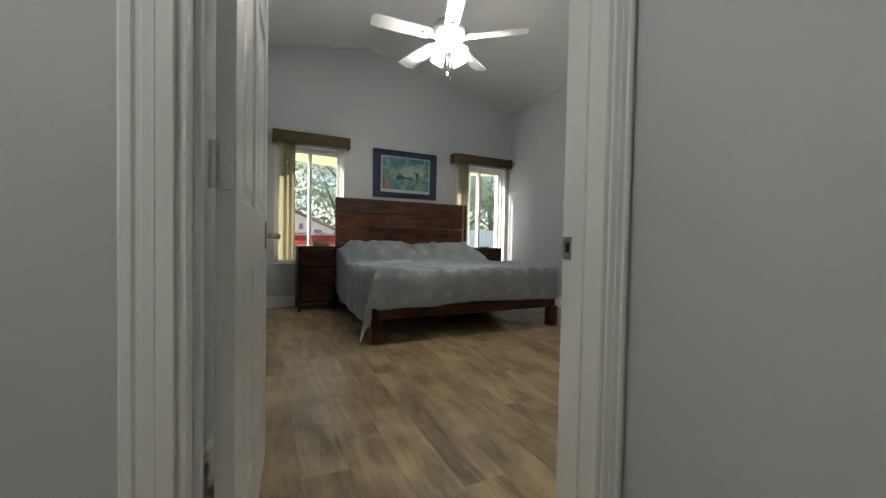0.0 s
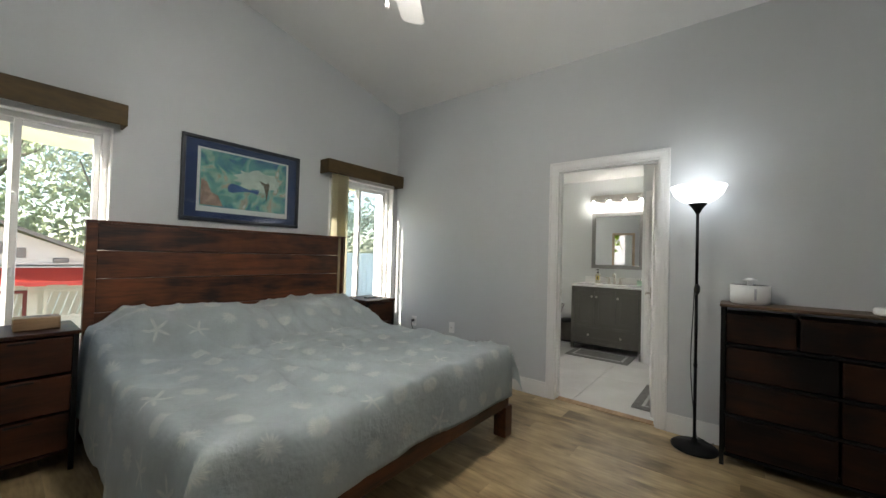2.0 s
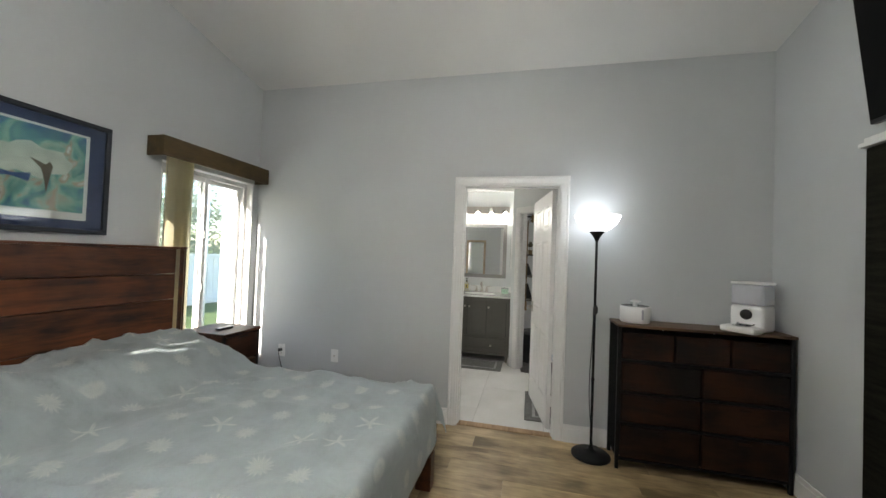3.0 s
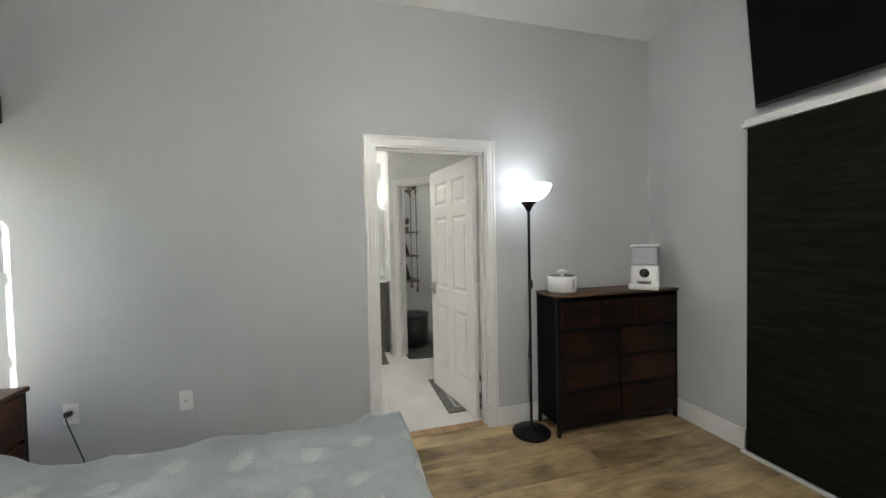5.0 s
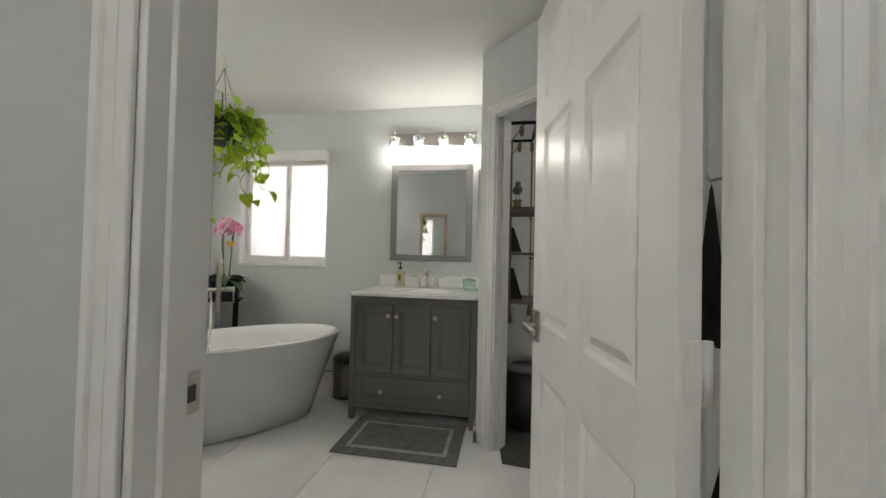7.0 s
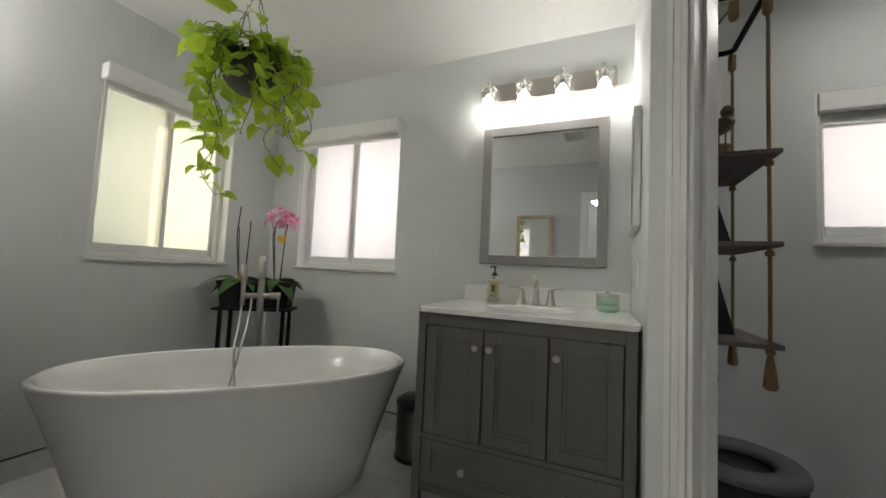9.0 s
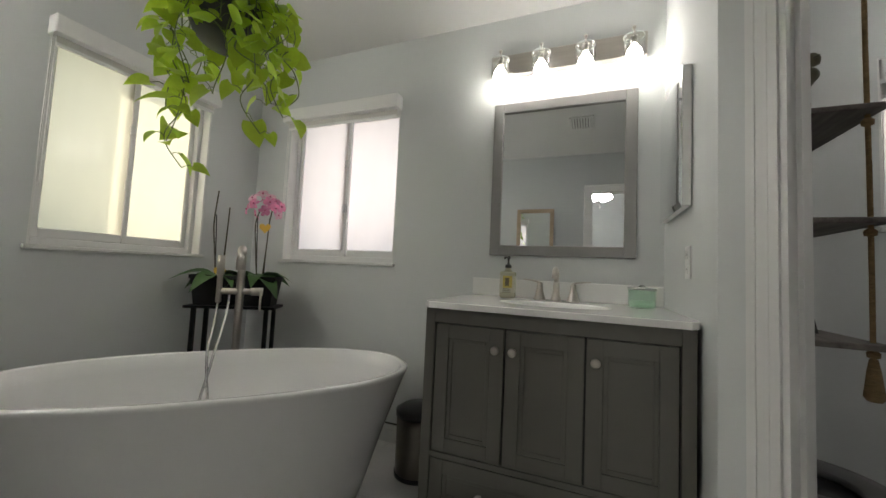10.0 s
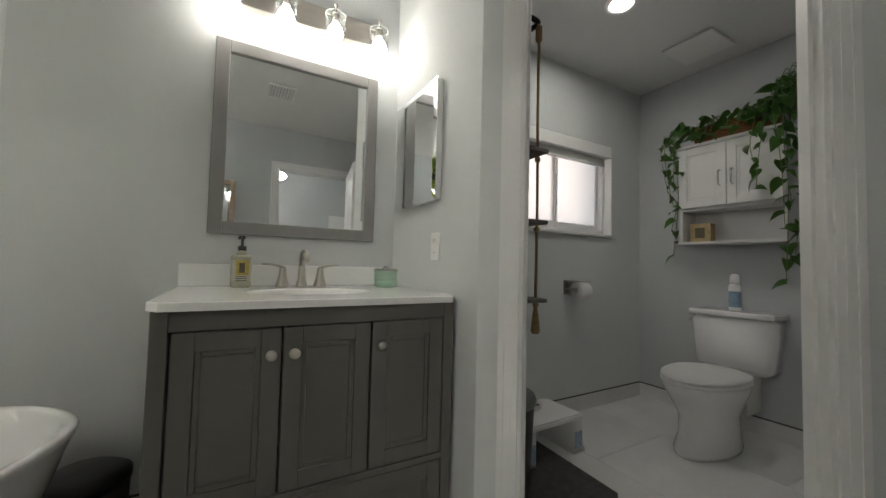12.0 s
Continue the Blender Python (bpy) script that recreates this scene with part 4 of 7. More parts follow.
part("switch", lathe([(0.0, 1.035), (0.010, 1.038), (0.017, 1.055), (0.018, 1.085), (0.011, 1.105), (0.0, 1.108)], 14, Matrix.Translation((-0.006, -0.004, 0))), BLACKP, fl)

# ---- dresser ----
dx0, dx1, dy0, dy1 = 3.185, 3.462, 0.892, 1.938
dr = thing("dresser", "dark wood-look fabric dresser with nine drawers and black frame", "dresser", dx0, dy0, 0)
W, D = dy1 - dy0, dx1 - dx0
part("top", cube(-0.012, D, -0.006, W + 0.006, 0.982, 1.000, 0.003), DRESSTOP, dr, "brown wood-grain top")
for x in (0, D - 0.024):
    for y in (0, W - 0.024):
        part("leg", cube(x, x + 0.024, y, y + 0.024, 0, 0.981, 0.002), BLACKM, dr)
rows = ((0.765, 0.945, 3), (0.545, 0.735, 2), (0.330, 0.520, 2), (0.085, 0.305, 2))
for z0, z1, n in rows:
    part("rail", cube(0.002, 0.022, 0.024, W - 0.024, z0 - 0.022, z0 - 0.006), BLACKM, dr)
    step = (W - 0.048) / n
    for i in range(n):
        y = 0.024 + step * i
        d = part("drawer", cube(-0.006, D - 0.03, y + 0.006, y + step - 0.006, z0, z1, 0.008, 2), DRESSWOOD, dr)
        part("pull", cube(-0.012, -0.0055, y + step / 2 - 0.035, y + step / 2 + 0.035, z1 - 0.03, z1 - 0.012, 0.002), DRESSWOOD, d)
for y in (0.024, W - 0.028):
    part("side_panel", cube(0.024, D - 0.024, y if y > 0.5 else 0.003, y + 0.025 if y > 0.5 else 0.021, 0.08, 0.975), BLACKF, dr)

GREYP = material("grey_translucent_plastic", (0.46, 0.47, 0.52), 0.25, var=0.03)
STEEL = material("steel", (0.5, 0.5, 0.5), 0.25, 1.0)
pf = thing("pet_fountain", "round white pet water fountain on the dresser", "pet fountain", 3.340, 1.795, 1.001)
part("tank", lathe([(0.0, 0.0), (0.092, 0.0), (0.100, 0.008), (0.102, 0.115), (0.097, 0.118), (0.095, 0.100), (0.0, 0.098)], 44), WHITEP, pf)
part("tray", lathe([(0.0, 0.101), (0.093, 0.101), (0.096, 0.119), (0.090, 0.121), (0.077, 0.108), (0.0, 0.107)], 40), STEEL, pf, "grey metal drinking tray")
part("spout", lathe([(0.0, 0.107), (0.016, 0.107), (0.014, 0.140), (0.036, 0.148), (0.036, 0.154), (0.012, 0.163), (0.0, 0.165)], 24), WHITEP, pf)
part("level_window", cube(-0.104, -0.0985, -0.030, -0.018, 0.03, 0.10, 0.002), GREYP, pf)

ft = thing("pet_feeder", "white automatic pet feeder with grey hopper on the dresser", "pet feeder", 3.315, 1.065, 1.001, 42)
part("body", cube(-0.095, 0.095, -0.085, 0.10, 0, 0.175, 0.022, 3), WHITEP, ft)
part("hopper", cube(-0.092, 0.092, -0.082, 0.097, 0.176, 0.315, 0.016, 3), GREYP, ft, "grey translucent hopper")
part("lid", cube(-0.096, 0.096, -0.086, 0.101, 0.316, 0.332, 0.008, 2), WHITEP, ft)
ring = lathe([(0.0, 0.0), (0.034, 0.0), (0.034, 0.004), (0.0, 0.004)], 28, Matrix.Translation((0, 0.100, 0.115)) @ Matrix.Rotation(radians(-90), 4, "X"))
part("camera_eye", ring, BLACKP, ft)
bm = tube([(-0.045, 0.10, 0.055), (-0.045, 0.115, 0.05), (0.045, 0.115, 0.05), (0.045, 0.10, 0.055)], 0.005, 8)
part("chute", bm, STEEL, ft)
tray = part("food_tray", cube(-0.100, 0.100, 0.101, 0.225, 0, 0.042, 0.014, 3), WHITEP, ft)
part("bowl", lathe([(0.0, 0.0425), (0.048, 0.0425), (0.052, 0.047), (0.046, 0.046), (0.035, 0.044), (0.0, 0.0435)], 28, Matrix.Translation((0, 0.158, 0))), STEEL, tray)

# ---- closet and television ----
PANEL = material("dark_woven_panel", (0.0125, 0.0120, 0.0082), 0.95, spec=0.1, var=0.6, scale=9, bump=0.5, bscale=110, stretch=(0.5, 1, 5))
SCREEN = material("tv_screen", (0.002, 0.002, 0.002), 0.30, spec=0.12, var=0.05, bump=0.0)
cl = thing("closet_doors", "dark woven sliding closet panels under a white track", "closet door", 0, 0, 0)
cl["kind"] = "structure"
for x0, x1, y in ((1.90, 2.672, YS + 0.034), (1.10, 1.94, YS + 0.012)):
    part("panel", cube(x0, x1, y, y + 0.016, 0.028, 2.055, 0.003), PANEL, cl)
part("top_track", cube(1.08, 2.695, YS + 0.001, YS + 0.07, 2.058, 2.082, 0.003), TRIM, cl, "white top track")
part("track_lip", cube(1.08, 2.695, YS + 0.001, YS + 0.045, 2.084, 2.112, 0.004), TRIM, cl)
part("floor_track", cube(1.08, 2.70, YS + 0.001, YS + 0.062, 0.001, 0.018, 0.003), TRIM, cl, "white floor track")
tv = thing("television", "large black flat television tilted down from the wall", "television", 1.935, YS + 0.05, 2.155)
m = Matrix.Rotation(radians(-7), 4, "X")
bm = cube(-0.72, 0.67, 0.0, 0.035, 0, 0.82, 0.006, 2)
bmesh.ops.transform(bm, matrix=m, verts=bm.verts)
part("housing", bm, BLACKP, tv)
bm = cube(-0.71, 0.66, 0.0352, 0.0372, 0.018, 0.81)
bmesh.ops.transform(bm, matrix=m, verts=bm.verts)
part("screen", bm, SCREEN, tv)
part("bracket", cube(-0.2, 0.2, -0.048, 0.0, 0.2, 0.5, 0.003), BLACKM, tv)
part("wall_arm", cube(-0.05, 0.05, -0.048, 0.06, 0.32, 0.40), BLACKM, tv)


# ---- outlets ----
def outlet(x, y, z, rz, label, plug=False, sw=False, group="wall outlets", coax=False):
    o = thing("switch_plate" if sw else "wall_outlet", label, "switch" if sw else "outlet", x, y, z, rz, group)
    plate = part("plate", cube(-0.036, 0.036, -0.007, -0.0005, -0.058, 0.058, 0.003, 2), WHITEP, o)
    if coax:
        part("cable_jack", lathe([(0.0, 0.0), (0.007, 0.0), (0.007, 0.004), (0.0045, 0.005), (0.0045, 0.012), (0.0, 0.012)], 14, Matrix.Translation((0, -0.0068, 0)) @ Matrix.Rotation(radians(90), 4, "X")), NICKEL, o, "nickel cable jack")
        return o
    for s in (-1, 1):
        part("socket", cube(-0.017, 0.017, -0.009, -0.0068, s * 0.026 - 0.015, s * 0.026 + 0.015, 0.003, 2), WHITEP, o)
        for t in (-1, 1):
            part("slot", cube(t * 0.006 - 0.001, t * 0.006 + 0.001, -0.0093, -0.0088, s * 0.026 - 0.004, s * 0.026 + 0.005), BLACKP, o)
    if plug:
        part("plug", cube(-0.014, 0.014, -0.040, -0.0095, -0.006, 0.022, 0.004, 2), BLACKP, o, "black plug")
        part("cord", tube([(0, -0.038, 0.010), (0.01, -0.06, -0.01), (0.03, -0.06, -0.08), (0.06, -0.05, -0.2), (0.10, -0.04, -0.36), (0.16, -0.03, -0.455), (0.3, -0.03, -0.468)], 0.0035, 6), BLACKP, o)
    return o


outlet(XE, 4.84, 0.475, -90, "white wall outlet with a black plug", True)
outlet(XE, 4.28, 0.475, -90, "white cable plate with a round metal jack on the wall", coax=True)
for y, z in ((2.56, 0.41), (3.07, 0.43)):
    outlet(west_x(y) + 0.0, y, z, 92, "white wall outlet low on the painted wall")

# ---- hall light: out of view, fixture added to light the hall walls ----
HALLG = glowing("added_hall_glow", (1.0, 0.99, 0.92), 19.0)
hl = thing("ceiling_light", "unseen round ceiling light added to light the hall walls", "ceiling light", -0.72, 0.28, 2.499)
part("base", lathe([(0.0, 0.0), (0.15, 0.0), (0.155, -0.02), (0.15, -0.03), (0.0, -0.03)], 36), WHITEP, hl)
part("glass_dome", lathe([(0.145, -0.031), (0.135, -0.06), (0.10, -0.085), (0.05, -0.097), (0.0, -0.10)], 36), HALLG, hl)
# ---- bathroom windows ----
# Window 3's glass colour is darkened to offset direct sun on the pane.
FROSTY = frosted("frosted_glass_dimmed_yellow", (0.58, 0.565, 0.50))
FROSTW = frosted("frosted_glass_white", (0.70, 0.645, 0.615))
MARBLE = material("marble_sill", (0.70, 0.70, 0.69), 0.2, var=0.10, scale=9, bump=0.0)
slider("window_3", "white vinyl sliding window with frosted glass", W3[1] - W3[0], W3[2], W3[3], pose(W3[0], BY1, 0), FROSTY, fr=0.034, sill_mat=MARBLE, s=0.026, low=0.045)
slider("window_4", "white vinyl sliding window with frosted glass", W4[1] - W4[0], W4[2], W4[3], pose(BX1, W4[1], 0, 0, 0, -90), FROSTW, fr=0.034, sill_mat=MARBLE, s=0.026, low=0.045)
slider("window_5", "white vinyl sliding window with frosted glass", W5[1] - W5[0], W5[2], W5[3], pose(BX1, W5[1], 0, 0, 0, -90), FROSTW, fr=0.034, sill_mat=MARBLE, s=0.026, low=0.045)
SHADECLOTH = material("shade_cloth", (0.62, 0.61, 0.58), 0.8, var=0.04, bump=0.1, bscale=200)


def roller(width, z, m, label, drop=0.03):
    r = new("roller_blind")
    r.matrix_world = m
    tagged(r, label, "blind", "roller blinds over the bathroom windows")
    part("cassette", cube(-0.012, width + 0.012, -0.075, -0.002, z - 0.012, z + 0.075, 0.006, 2), WHITEP, r)
    part("cloth", cube(0.012, width - 0.012, -0.030, -0.027, z - 0.012 - drop, z - 0.010), SHADECLOTH, r)
    part("hem_bar", cube(0.010, width - 0.010, -0.035, -0.022, z - 0.03 - drop, z - 0.012 - drop, 0.004, 2), WHITEP, r)
    part("bead_chain", tube([(0.0, -0.025, z - 0.012), (-0.004, -0.022, z - 0.5), (0.002, -0.020, z - 0.70), (0.010, -0.022, z - 0.72), (0.012, -0.024, z - 0.5), (0.012, -0.025, z - 0.012)], 0.0022, 6), WHITEP, r)
    return r


roller(W3[1] - W3[0], 2.04, pose(W3[0], BY1, 0), "rolled-up white roller blind over a frosted window")
roller(W4[1] - W4[0], 2.04, pose(BX1, W4[1], 0, 0, 0, -90), "rolled-up white roller blind over a frosted window")
roller(W5[1] - W5[0] - 0.05, 1.90, pose(BX1 + 0.072, W5[1] - 0.025, 0, 0, 0, -90), "rolled-up white roller blind in the toilet window", 0.05)

# ---- toilet doorway trim ----
def diag_box(bm, s0, s1, d0, d1, z0, z1):
    return join(bm, prism([dg(s0, d0), dg(s1, d0), dg(s1, d1), dg(s0, d1)], z0, z1))


ct = tagged(new("casing_toilet"), "white painted moulded door casing", "trim", "", "structure")
HT = B1[2]
for d0, d1, e in ((-0.012, -0.001, -0.0155), (0.111, 0.122, 0.126)):
    lo, hi = min(d0, e), max(d1, e)
    mid = (d0 - 0.0014, d1) if d0 < 0 else (d0, d1 + 0.0014)
    for s0, s1, o0, o1, m0, m1 in ((S0 - 0.066, S0, S0 - 0.066, S0 - 0.046, S0 - 0.036, S0 - 0.020), (S1, S1 + 0.066, S1 + 0.046, S1 + 0.066, S1 + 0.020, S1 + 0.036)):
        bm = diag_box(bmesh.new(), s0, s1, d0, d1, 0, HT)
        diag_box(bm, o0, o1, lo, hi, 0, HT + 0.066), diag_box(bm, m0, m1, *mid, 0, HT)
        part("side_casing", bm, TRIM, ct)
    bm = diag_box(bmesh.new(), S0 - 0.046, S1 + 0.046, d0, d1, HT, HT + 0.066)
    diag_box(bm, S0 - 0.046, S1 + 0.046, lo, hi, HT + 0.046, HT + 0.066)
    part("head_casing", bm, TRIM, ct)
jt = tagged(new("jamb_toilet"), "white painted door jamb", "trim", "", "structure")
part("side_jamb", diag_box(diag_box(bmesh.new(), S0, S0 + 0.014, -0.001, 0.111, 0, HT), S0 + 0.014, S0 + 0.025, 0.04, 0.08, 0, HT - 0.014), TRIM, jt)
part("side_jamb", diag_box(diag_box(bmesh.new(), S1 - 0.014, S1, -0.001, 0.111, 0, HT), S1 - 0.025, S1 - 0.014, 0.04, 0.08, 0, HT - 0.014), TRIM, jt)
part("head_jamb", diag_box(bmesh.new(), S0 + 0.014, S1 - 0.014, -0.001, 0.111, HT - 0.014, HT), TRIM, jt)

# tile skirting with a dark open joint above it
TILE = material("marble_tile", (0.73, 0.73, 0.72), 0.16, var=0.10, scale=2.2, bump=0.0, random=0.03, dark=1.0)
SEAM = material("open_joint", (0.06, 0.06, 0.055), 0.9)
runs = [(BX1, 0.60, BX1, 2.69, -1, 0), (END[0] + 0.1, 0.60, BX1, 0.60, 0, 1), (BX0, BY1, BX1, BY1, 0, -1), (BX1, 3.71, BX1, BY1, -1, 0), (BX0, B1[1] + 0.067, BX0, BY1, 1, 0), (BX0, END[1], END[0], END[1], 0, 1), (5.40, 2.79, 5.55, 2.79, 0, 1), (5.50, 2.69, BX1, 2.69, 0, -1)]
baseboard("tile_skirting", runs, 0.10, TILE)
bm = bmesh.new()
for x0, y0, x1, y1, nx, ny in runs:
    a, b, n = Vector((x0, y0)), Vector((x1, y1)), Vector((nx, ny))
    join(bm, prism([(a + n * 0.001)[:], (b + n * 0.001)[:], (b + n * 0.007)[:], (a + n * 0.007)[:]], 0.1005, 0.108))
setting("skirting_joint", bm, SEAM, "dark open joint above the tile skirting", "trim")


# ---- vanity ----
def knob(parent, x, y, z):
    part("knob", lathe([(0.0, 0.0), (0.006, 0.0), (0.006, 0.012), (0.015, 0.018), (0.016, 0.026), (0.010, 0.030), (0.0, 0.031)], 20, Matrix.Translation((x, y, z)) @ Matrix.Rotation(radians(90), 4, "X")), NICKEL, parent, "round nickel knob")


def shaker(w, h):
    """A framed door front; local x, z from 0, its face towards -y."""
    s = 0.052
    bm = cube(0, s, -0.018, 0, 0, h, 0.0015)
    box(bm, w - s, w, -0.018, 0, 0, h, 0.0015), box(bm, s, w - s, -0.018, 0, h - s, h, 0.0015), box(bm, s, w - s, -0.018, 0, 0, s, 0.0015)
    return bm


def shaker_panel(w, h):
    """The sunk field of a framed front with its moulding."""
    s, e = 0.052, 0.016
    bm = cube(s, w - s, -0.008, 0, s, h - s)
    for x0, x1, z0, z1 in ((s, s + e, s, h - s), (w - s - e, w - s, s, h - s), (s + e, w - s - e, s, s + e), (s + e, w - s - e, h - s - e, h - s)):
        box(bm, x0, x1, -0.0125, -0.0075, z0, z1, 0.002)
    return bm


def shifted(bm, x, y, z):
    bmesh.ops.translate(bm, vec=(x, y, z), verts=bm.verts)
    return bm


def vanity(name, label, width, depth, place, rz):
    """Front at y = 0 facing -y, body behind; x from 0 to width."""
    v = thing(name, label, "vanity", *place, rz, "vanities")
    bm = cube(0, 0.018, 0.002, depth, 0.09, 0.88)
    box(bm, width - 0.018, width, 0.002, depth, 0.09, 0.88), box(bm, 0.018, width - 0.018, depth - 0.012, depth, 0.09, 0.88), box(bm, 0.018, width - 0.018, 0.02, depth - 0.012, 0.12, 0.14)
    part("carcass", bm, GREYV, v)
    bm = cube(0, 0.040, 0, 0.03, 0.0, 0.88, 0.002)
    box(bm, width - 0.040, width, 0, 0.03, 0.0, 0.88, 0.002), box(bm, 0.040, width - 0.040, 0, 0.02, 0.825, 0.88, 0.001), box(bm, 0.040, width - 0.040, 0, 0.02, 0.318, 0.338, 0.001), box(bm, 0.040, width - 0.040, 0, 0.02, 0.088, 0.118, 0.001)
    part("face_frame", bm, GREYV, v)
    for x in (0, width - 0.04):
        part("back_leg", cube(x, x + 0.04, depth - 0.04, depth, 0, 0.09), GREYV, v)
    # Black sheet behind the fronts puts shade into their gaps.
    part("gap_shade_sheet", cube(0.04, width - 0.04, 0.021, 0.024, 0.118, 0.825), BLACKP, v)
    n, gap = 3, 0.007
    w = (width - 0.08 - gap * (n + 1)) / n
    for i in range(n):
        x = 0.04 + gap + i * (w + gap)
        bm = shaker(w, 0.479)
        bmesh.ops.transform(bm, matrix=Matrix.Translation((x, 0.018, 0.342)), verts=bm.verts)
        d = part("door", bm, GREYV, v)
        part("panel", shifted(shaker_panel(w, 0.479), x, 0.018, 0.342), GREYV, d)
        knob(d, x + (w - 0.028 if i == 0 else 0.028), 0.0, 0.342 + 0.479 - 0.075)
    bm = shaker(width - 0.088, 0.192)
    bmesh.ops.transform(bm, matrix=Matrix.Translation((0.044, 0.018, 0.122)), verts=bm.verts)
    d = part("drawer", bm, GREYV, v)
    part("panel", shifted(shaker_panel(width - 0.088, 0.192), 0.044, 0.018, 0.122), GREYV, d)
    knob(d, width * 0.27, 0.0, 0.218), knob(d, width * 0.73, 0.0, 0.218)
    return v


def countertop(name, label, width, depth, place, rz, splash=True):
    c = thing(name, label, "countertop", *place, rz)
    bm = bmesh.new()
    cx, cy, a, b, n = width / 2, depth * 0.46, 0.23, 0.155, 64
    x0, x1, y0, y1 = -0.012, width + 0.012, -0.022, depth
    rings = [[] for _ in range(8)]
    for i in range(n):
        t = 2 * math.pi * (i + 0.5) / n
        ct, st = math.cos(t), math.sin(t)
        k = min((x1 - cx if ct > 0 else cx - x0) / max(abs(ct), 1e-6), (y1 - cy if st > 0 else cy - y0) / max(abs(st), 1e-6))
        o = (cx + k * ct, cy + k * st)
        rings[0].append(bm.verts.new((*o, 0))), rings[1].append(bm.verts.new((*o, 0.021))), rings[2].append(bm.verts.new((cx + (k - 0.003) * ct, cy + (k - 0.003) * st, 0.024)))
        for r, (f, z) in zip(rings[3:], ((1.0, 0.024), (0.97, 0.018), (0.90, -0.03), (0.7, -0.085), (0.25, -0.105))):
            r.append(bm.verts.new((cx + a * f * ct, cy + b * f * st, z)))
    for p, q_ in zip(rings, rings[1:]):
        for i in range(n):
            f = bm.faces.new((p[i], p[(i + 1) % n], q_[(i + 1) % n], q_[i]))
    bm.faces.new(rings[-1])
    bmesh.ops.recalc_face_normals(bm, faces=bm.faces)
    part("slab", bm, COUNTER, c)
    part("drain", lathe([(0.0, -0.104), (0.022, -0.104), (0.022, -0.101), (0.0, -0.1)], 20, Matrix.Translation((cx, cy, 0))), CHROME, c)
    if splash:
        part("backsplash", cube(x0, x1, depth - 0.018, depth, 0.0242, 0.118, 0.004, 2), COUNTER, c)
    return c


VY0, VY1, VX = 2.805, 3.710, 5.558
VD = BX1 - VX - 0.004
vanity("vanity", "grey painted three-door vanity with a drawer and nickel knobs", VY1 - VY0, VD, (VX, VY1, 0), -90)
countertop("countertop", "white integral-sink countertop on the grey vanity", VY1 - VY0, VD, (VX, VY1, 0.8805), -90)
vanity("vanity", "grey painted three-door vanity against the window wall", 0.90, 0.616, (3.66, BY1 - 0.62, 0), 0)
countertop("countertop", "white countertop on the grey vanity", 0.90, 0.616, (3.66, BY1 - 0.62, 0.8805), 0)

# faucet
fa = thing("faucet", "brushed nickel widespread faucet with two lever handles", "faucet", 6.09, 3.265, 0.905, -90)
bm = lathe([(0.0, 0.0), (0.026, 0.0), (0.024, 0.01), (0.017, 0.03), (0.015, 0.09), (0.0, 0.095)], 24)
tube([(0, 0, 0.08), (0, -0.004, 0.12), (0, -0.025, 0.148), (0, -0.06, 0.152), (0, -0.095, 0.138), (0, -0.112, 0.115)], 0.014, 14, bm, 0.012)
part("spout", bm, NICKEL, fa)
for s in (-1, 1):
    bm = lathe([(0.0, 0.0), (0.030, 0.0), (0.029, 0.006), (0.022, 0.025), (0.015, 0.055), (0.013, 0.082), (0.008, 0.088), (0.0, 0.089)], 24, Matrix.Translation((s * 0.078, 0, 0)))
    rings = [[(s * x, y, z) for y, z in ((-w, c - h), (w, c - h), (w, c + h), (-w, c + h))] for x, c, w, h in ((0.070, 0.083, 0.011, 0.006), (0.095, 0.092, 0.011, 0.005), (0.125, 0.097, 0.009, 0.004), (0.158, 0.098, 0.006, 0.003))]
    join(bm, loft(rings))
    part("handle", bm, NICKEL, fa)

LABEL = material("label_yellow", (0.52, 0.42, 0.10), 0.6, var=0.3, scale=40)
LABELW = material("label_paper", (0.55, 0.54, 0.47), 0.6, var=0.1, scale=40)
SOAP = material("soap_liquid", (0.50, 0.49, 0.38), 0.15, var=0.05)
sp = thing("soap_bottle", "pump bottle of hand soap with a yellow label", "soap bottle", 6.08, 3.50, 0.906)
bm = cube(-0.026, 0.026, -0.038, 0.038, 0, 0.132, 0.010, 3)
join(bm, lathe([(0.0, 0.128), (0.022, 0.130), (0.015, 0.142), (0.014, 0.150), (0.0, 0.15)], 24))
part("bottle", bm, SOAP, sp)
lab = part("label", cube(-0.0268, 0.0268, -0.0388, 0.0388, 0.020, 0.116, 0.010, 3), LABELW, sp, "printed paper label")
part("label_band", cube(-0.0276, -0.0267, -0.027, 0.020, 0.050, 0.110, 0.0003), LABEL, lab)
part("label_print", cube(-0.0282, -0.0274, -0.012, 0.008, 0.060, 0.100, 0.0003), DARKP, lab)
for z in (0.028, 0.036, 0.043):
    part("print_bar", cube(-0.0276, -0.0267, -0.020, 0.020, z, z + 0.003), DARKP, lab)
bm = lathe([(0.0, 0.150), (0.016, 0.150), (0.016, 0.166), (0.006, 0.170), (0.005, 0.195), (0.010, 0.198), (0.010, 0.208), (0.0, 0.21)], 18)
tube([(0, 0, 0.203), (-0.03, 0.01, 0.203), (-0.038, 0.012, 0.196)], 0.005, 8, bm)
part("pump", bm, BLACKP, sp)
MINT = thin_glass("mint_glass", (0.90, 0.98, 0.93))
WAX = material("candle_wax", (0.66, 0.78, 0.68), 0.5, var=0.05)
cj = thing("candle_jar", "mint green glass candle jar with a metal lid", "candle", 6.01, 2.905, 0.906)
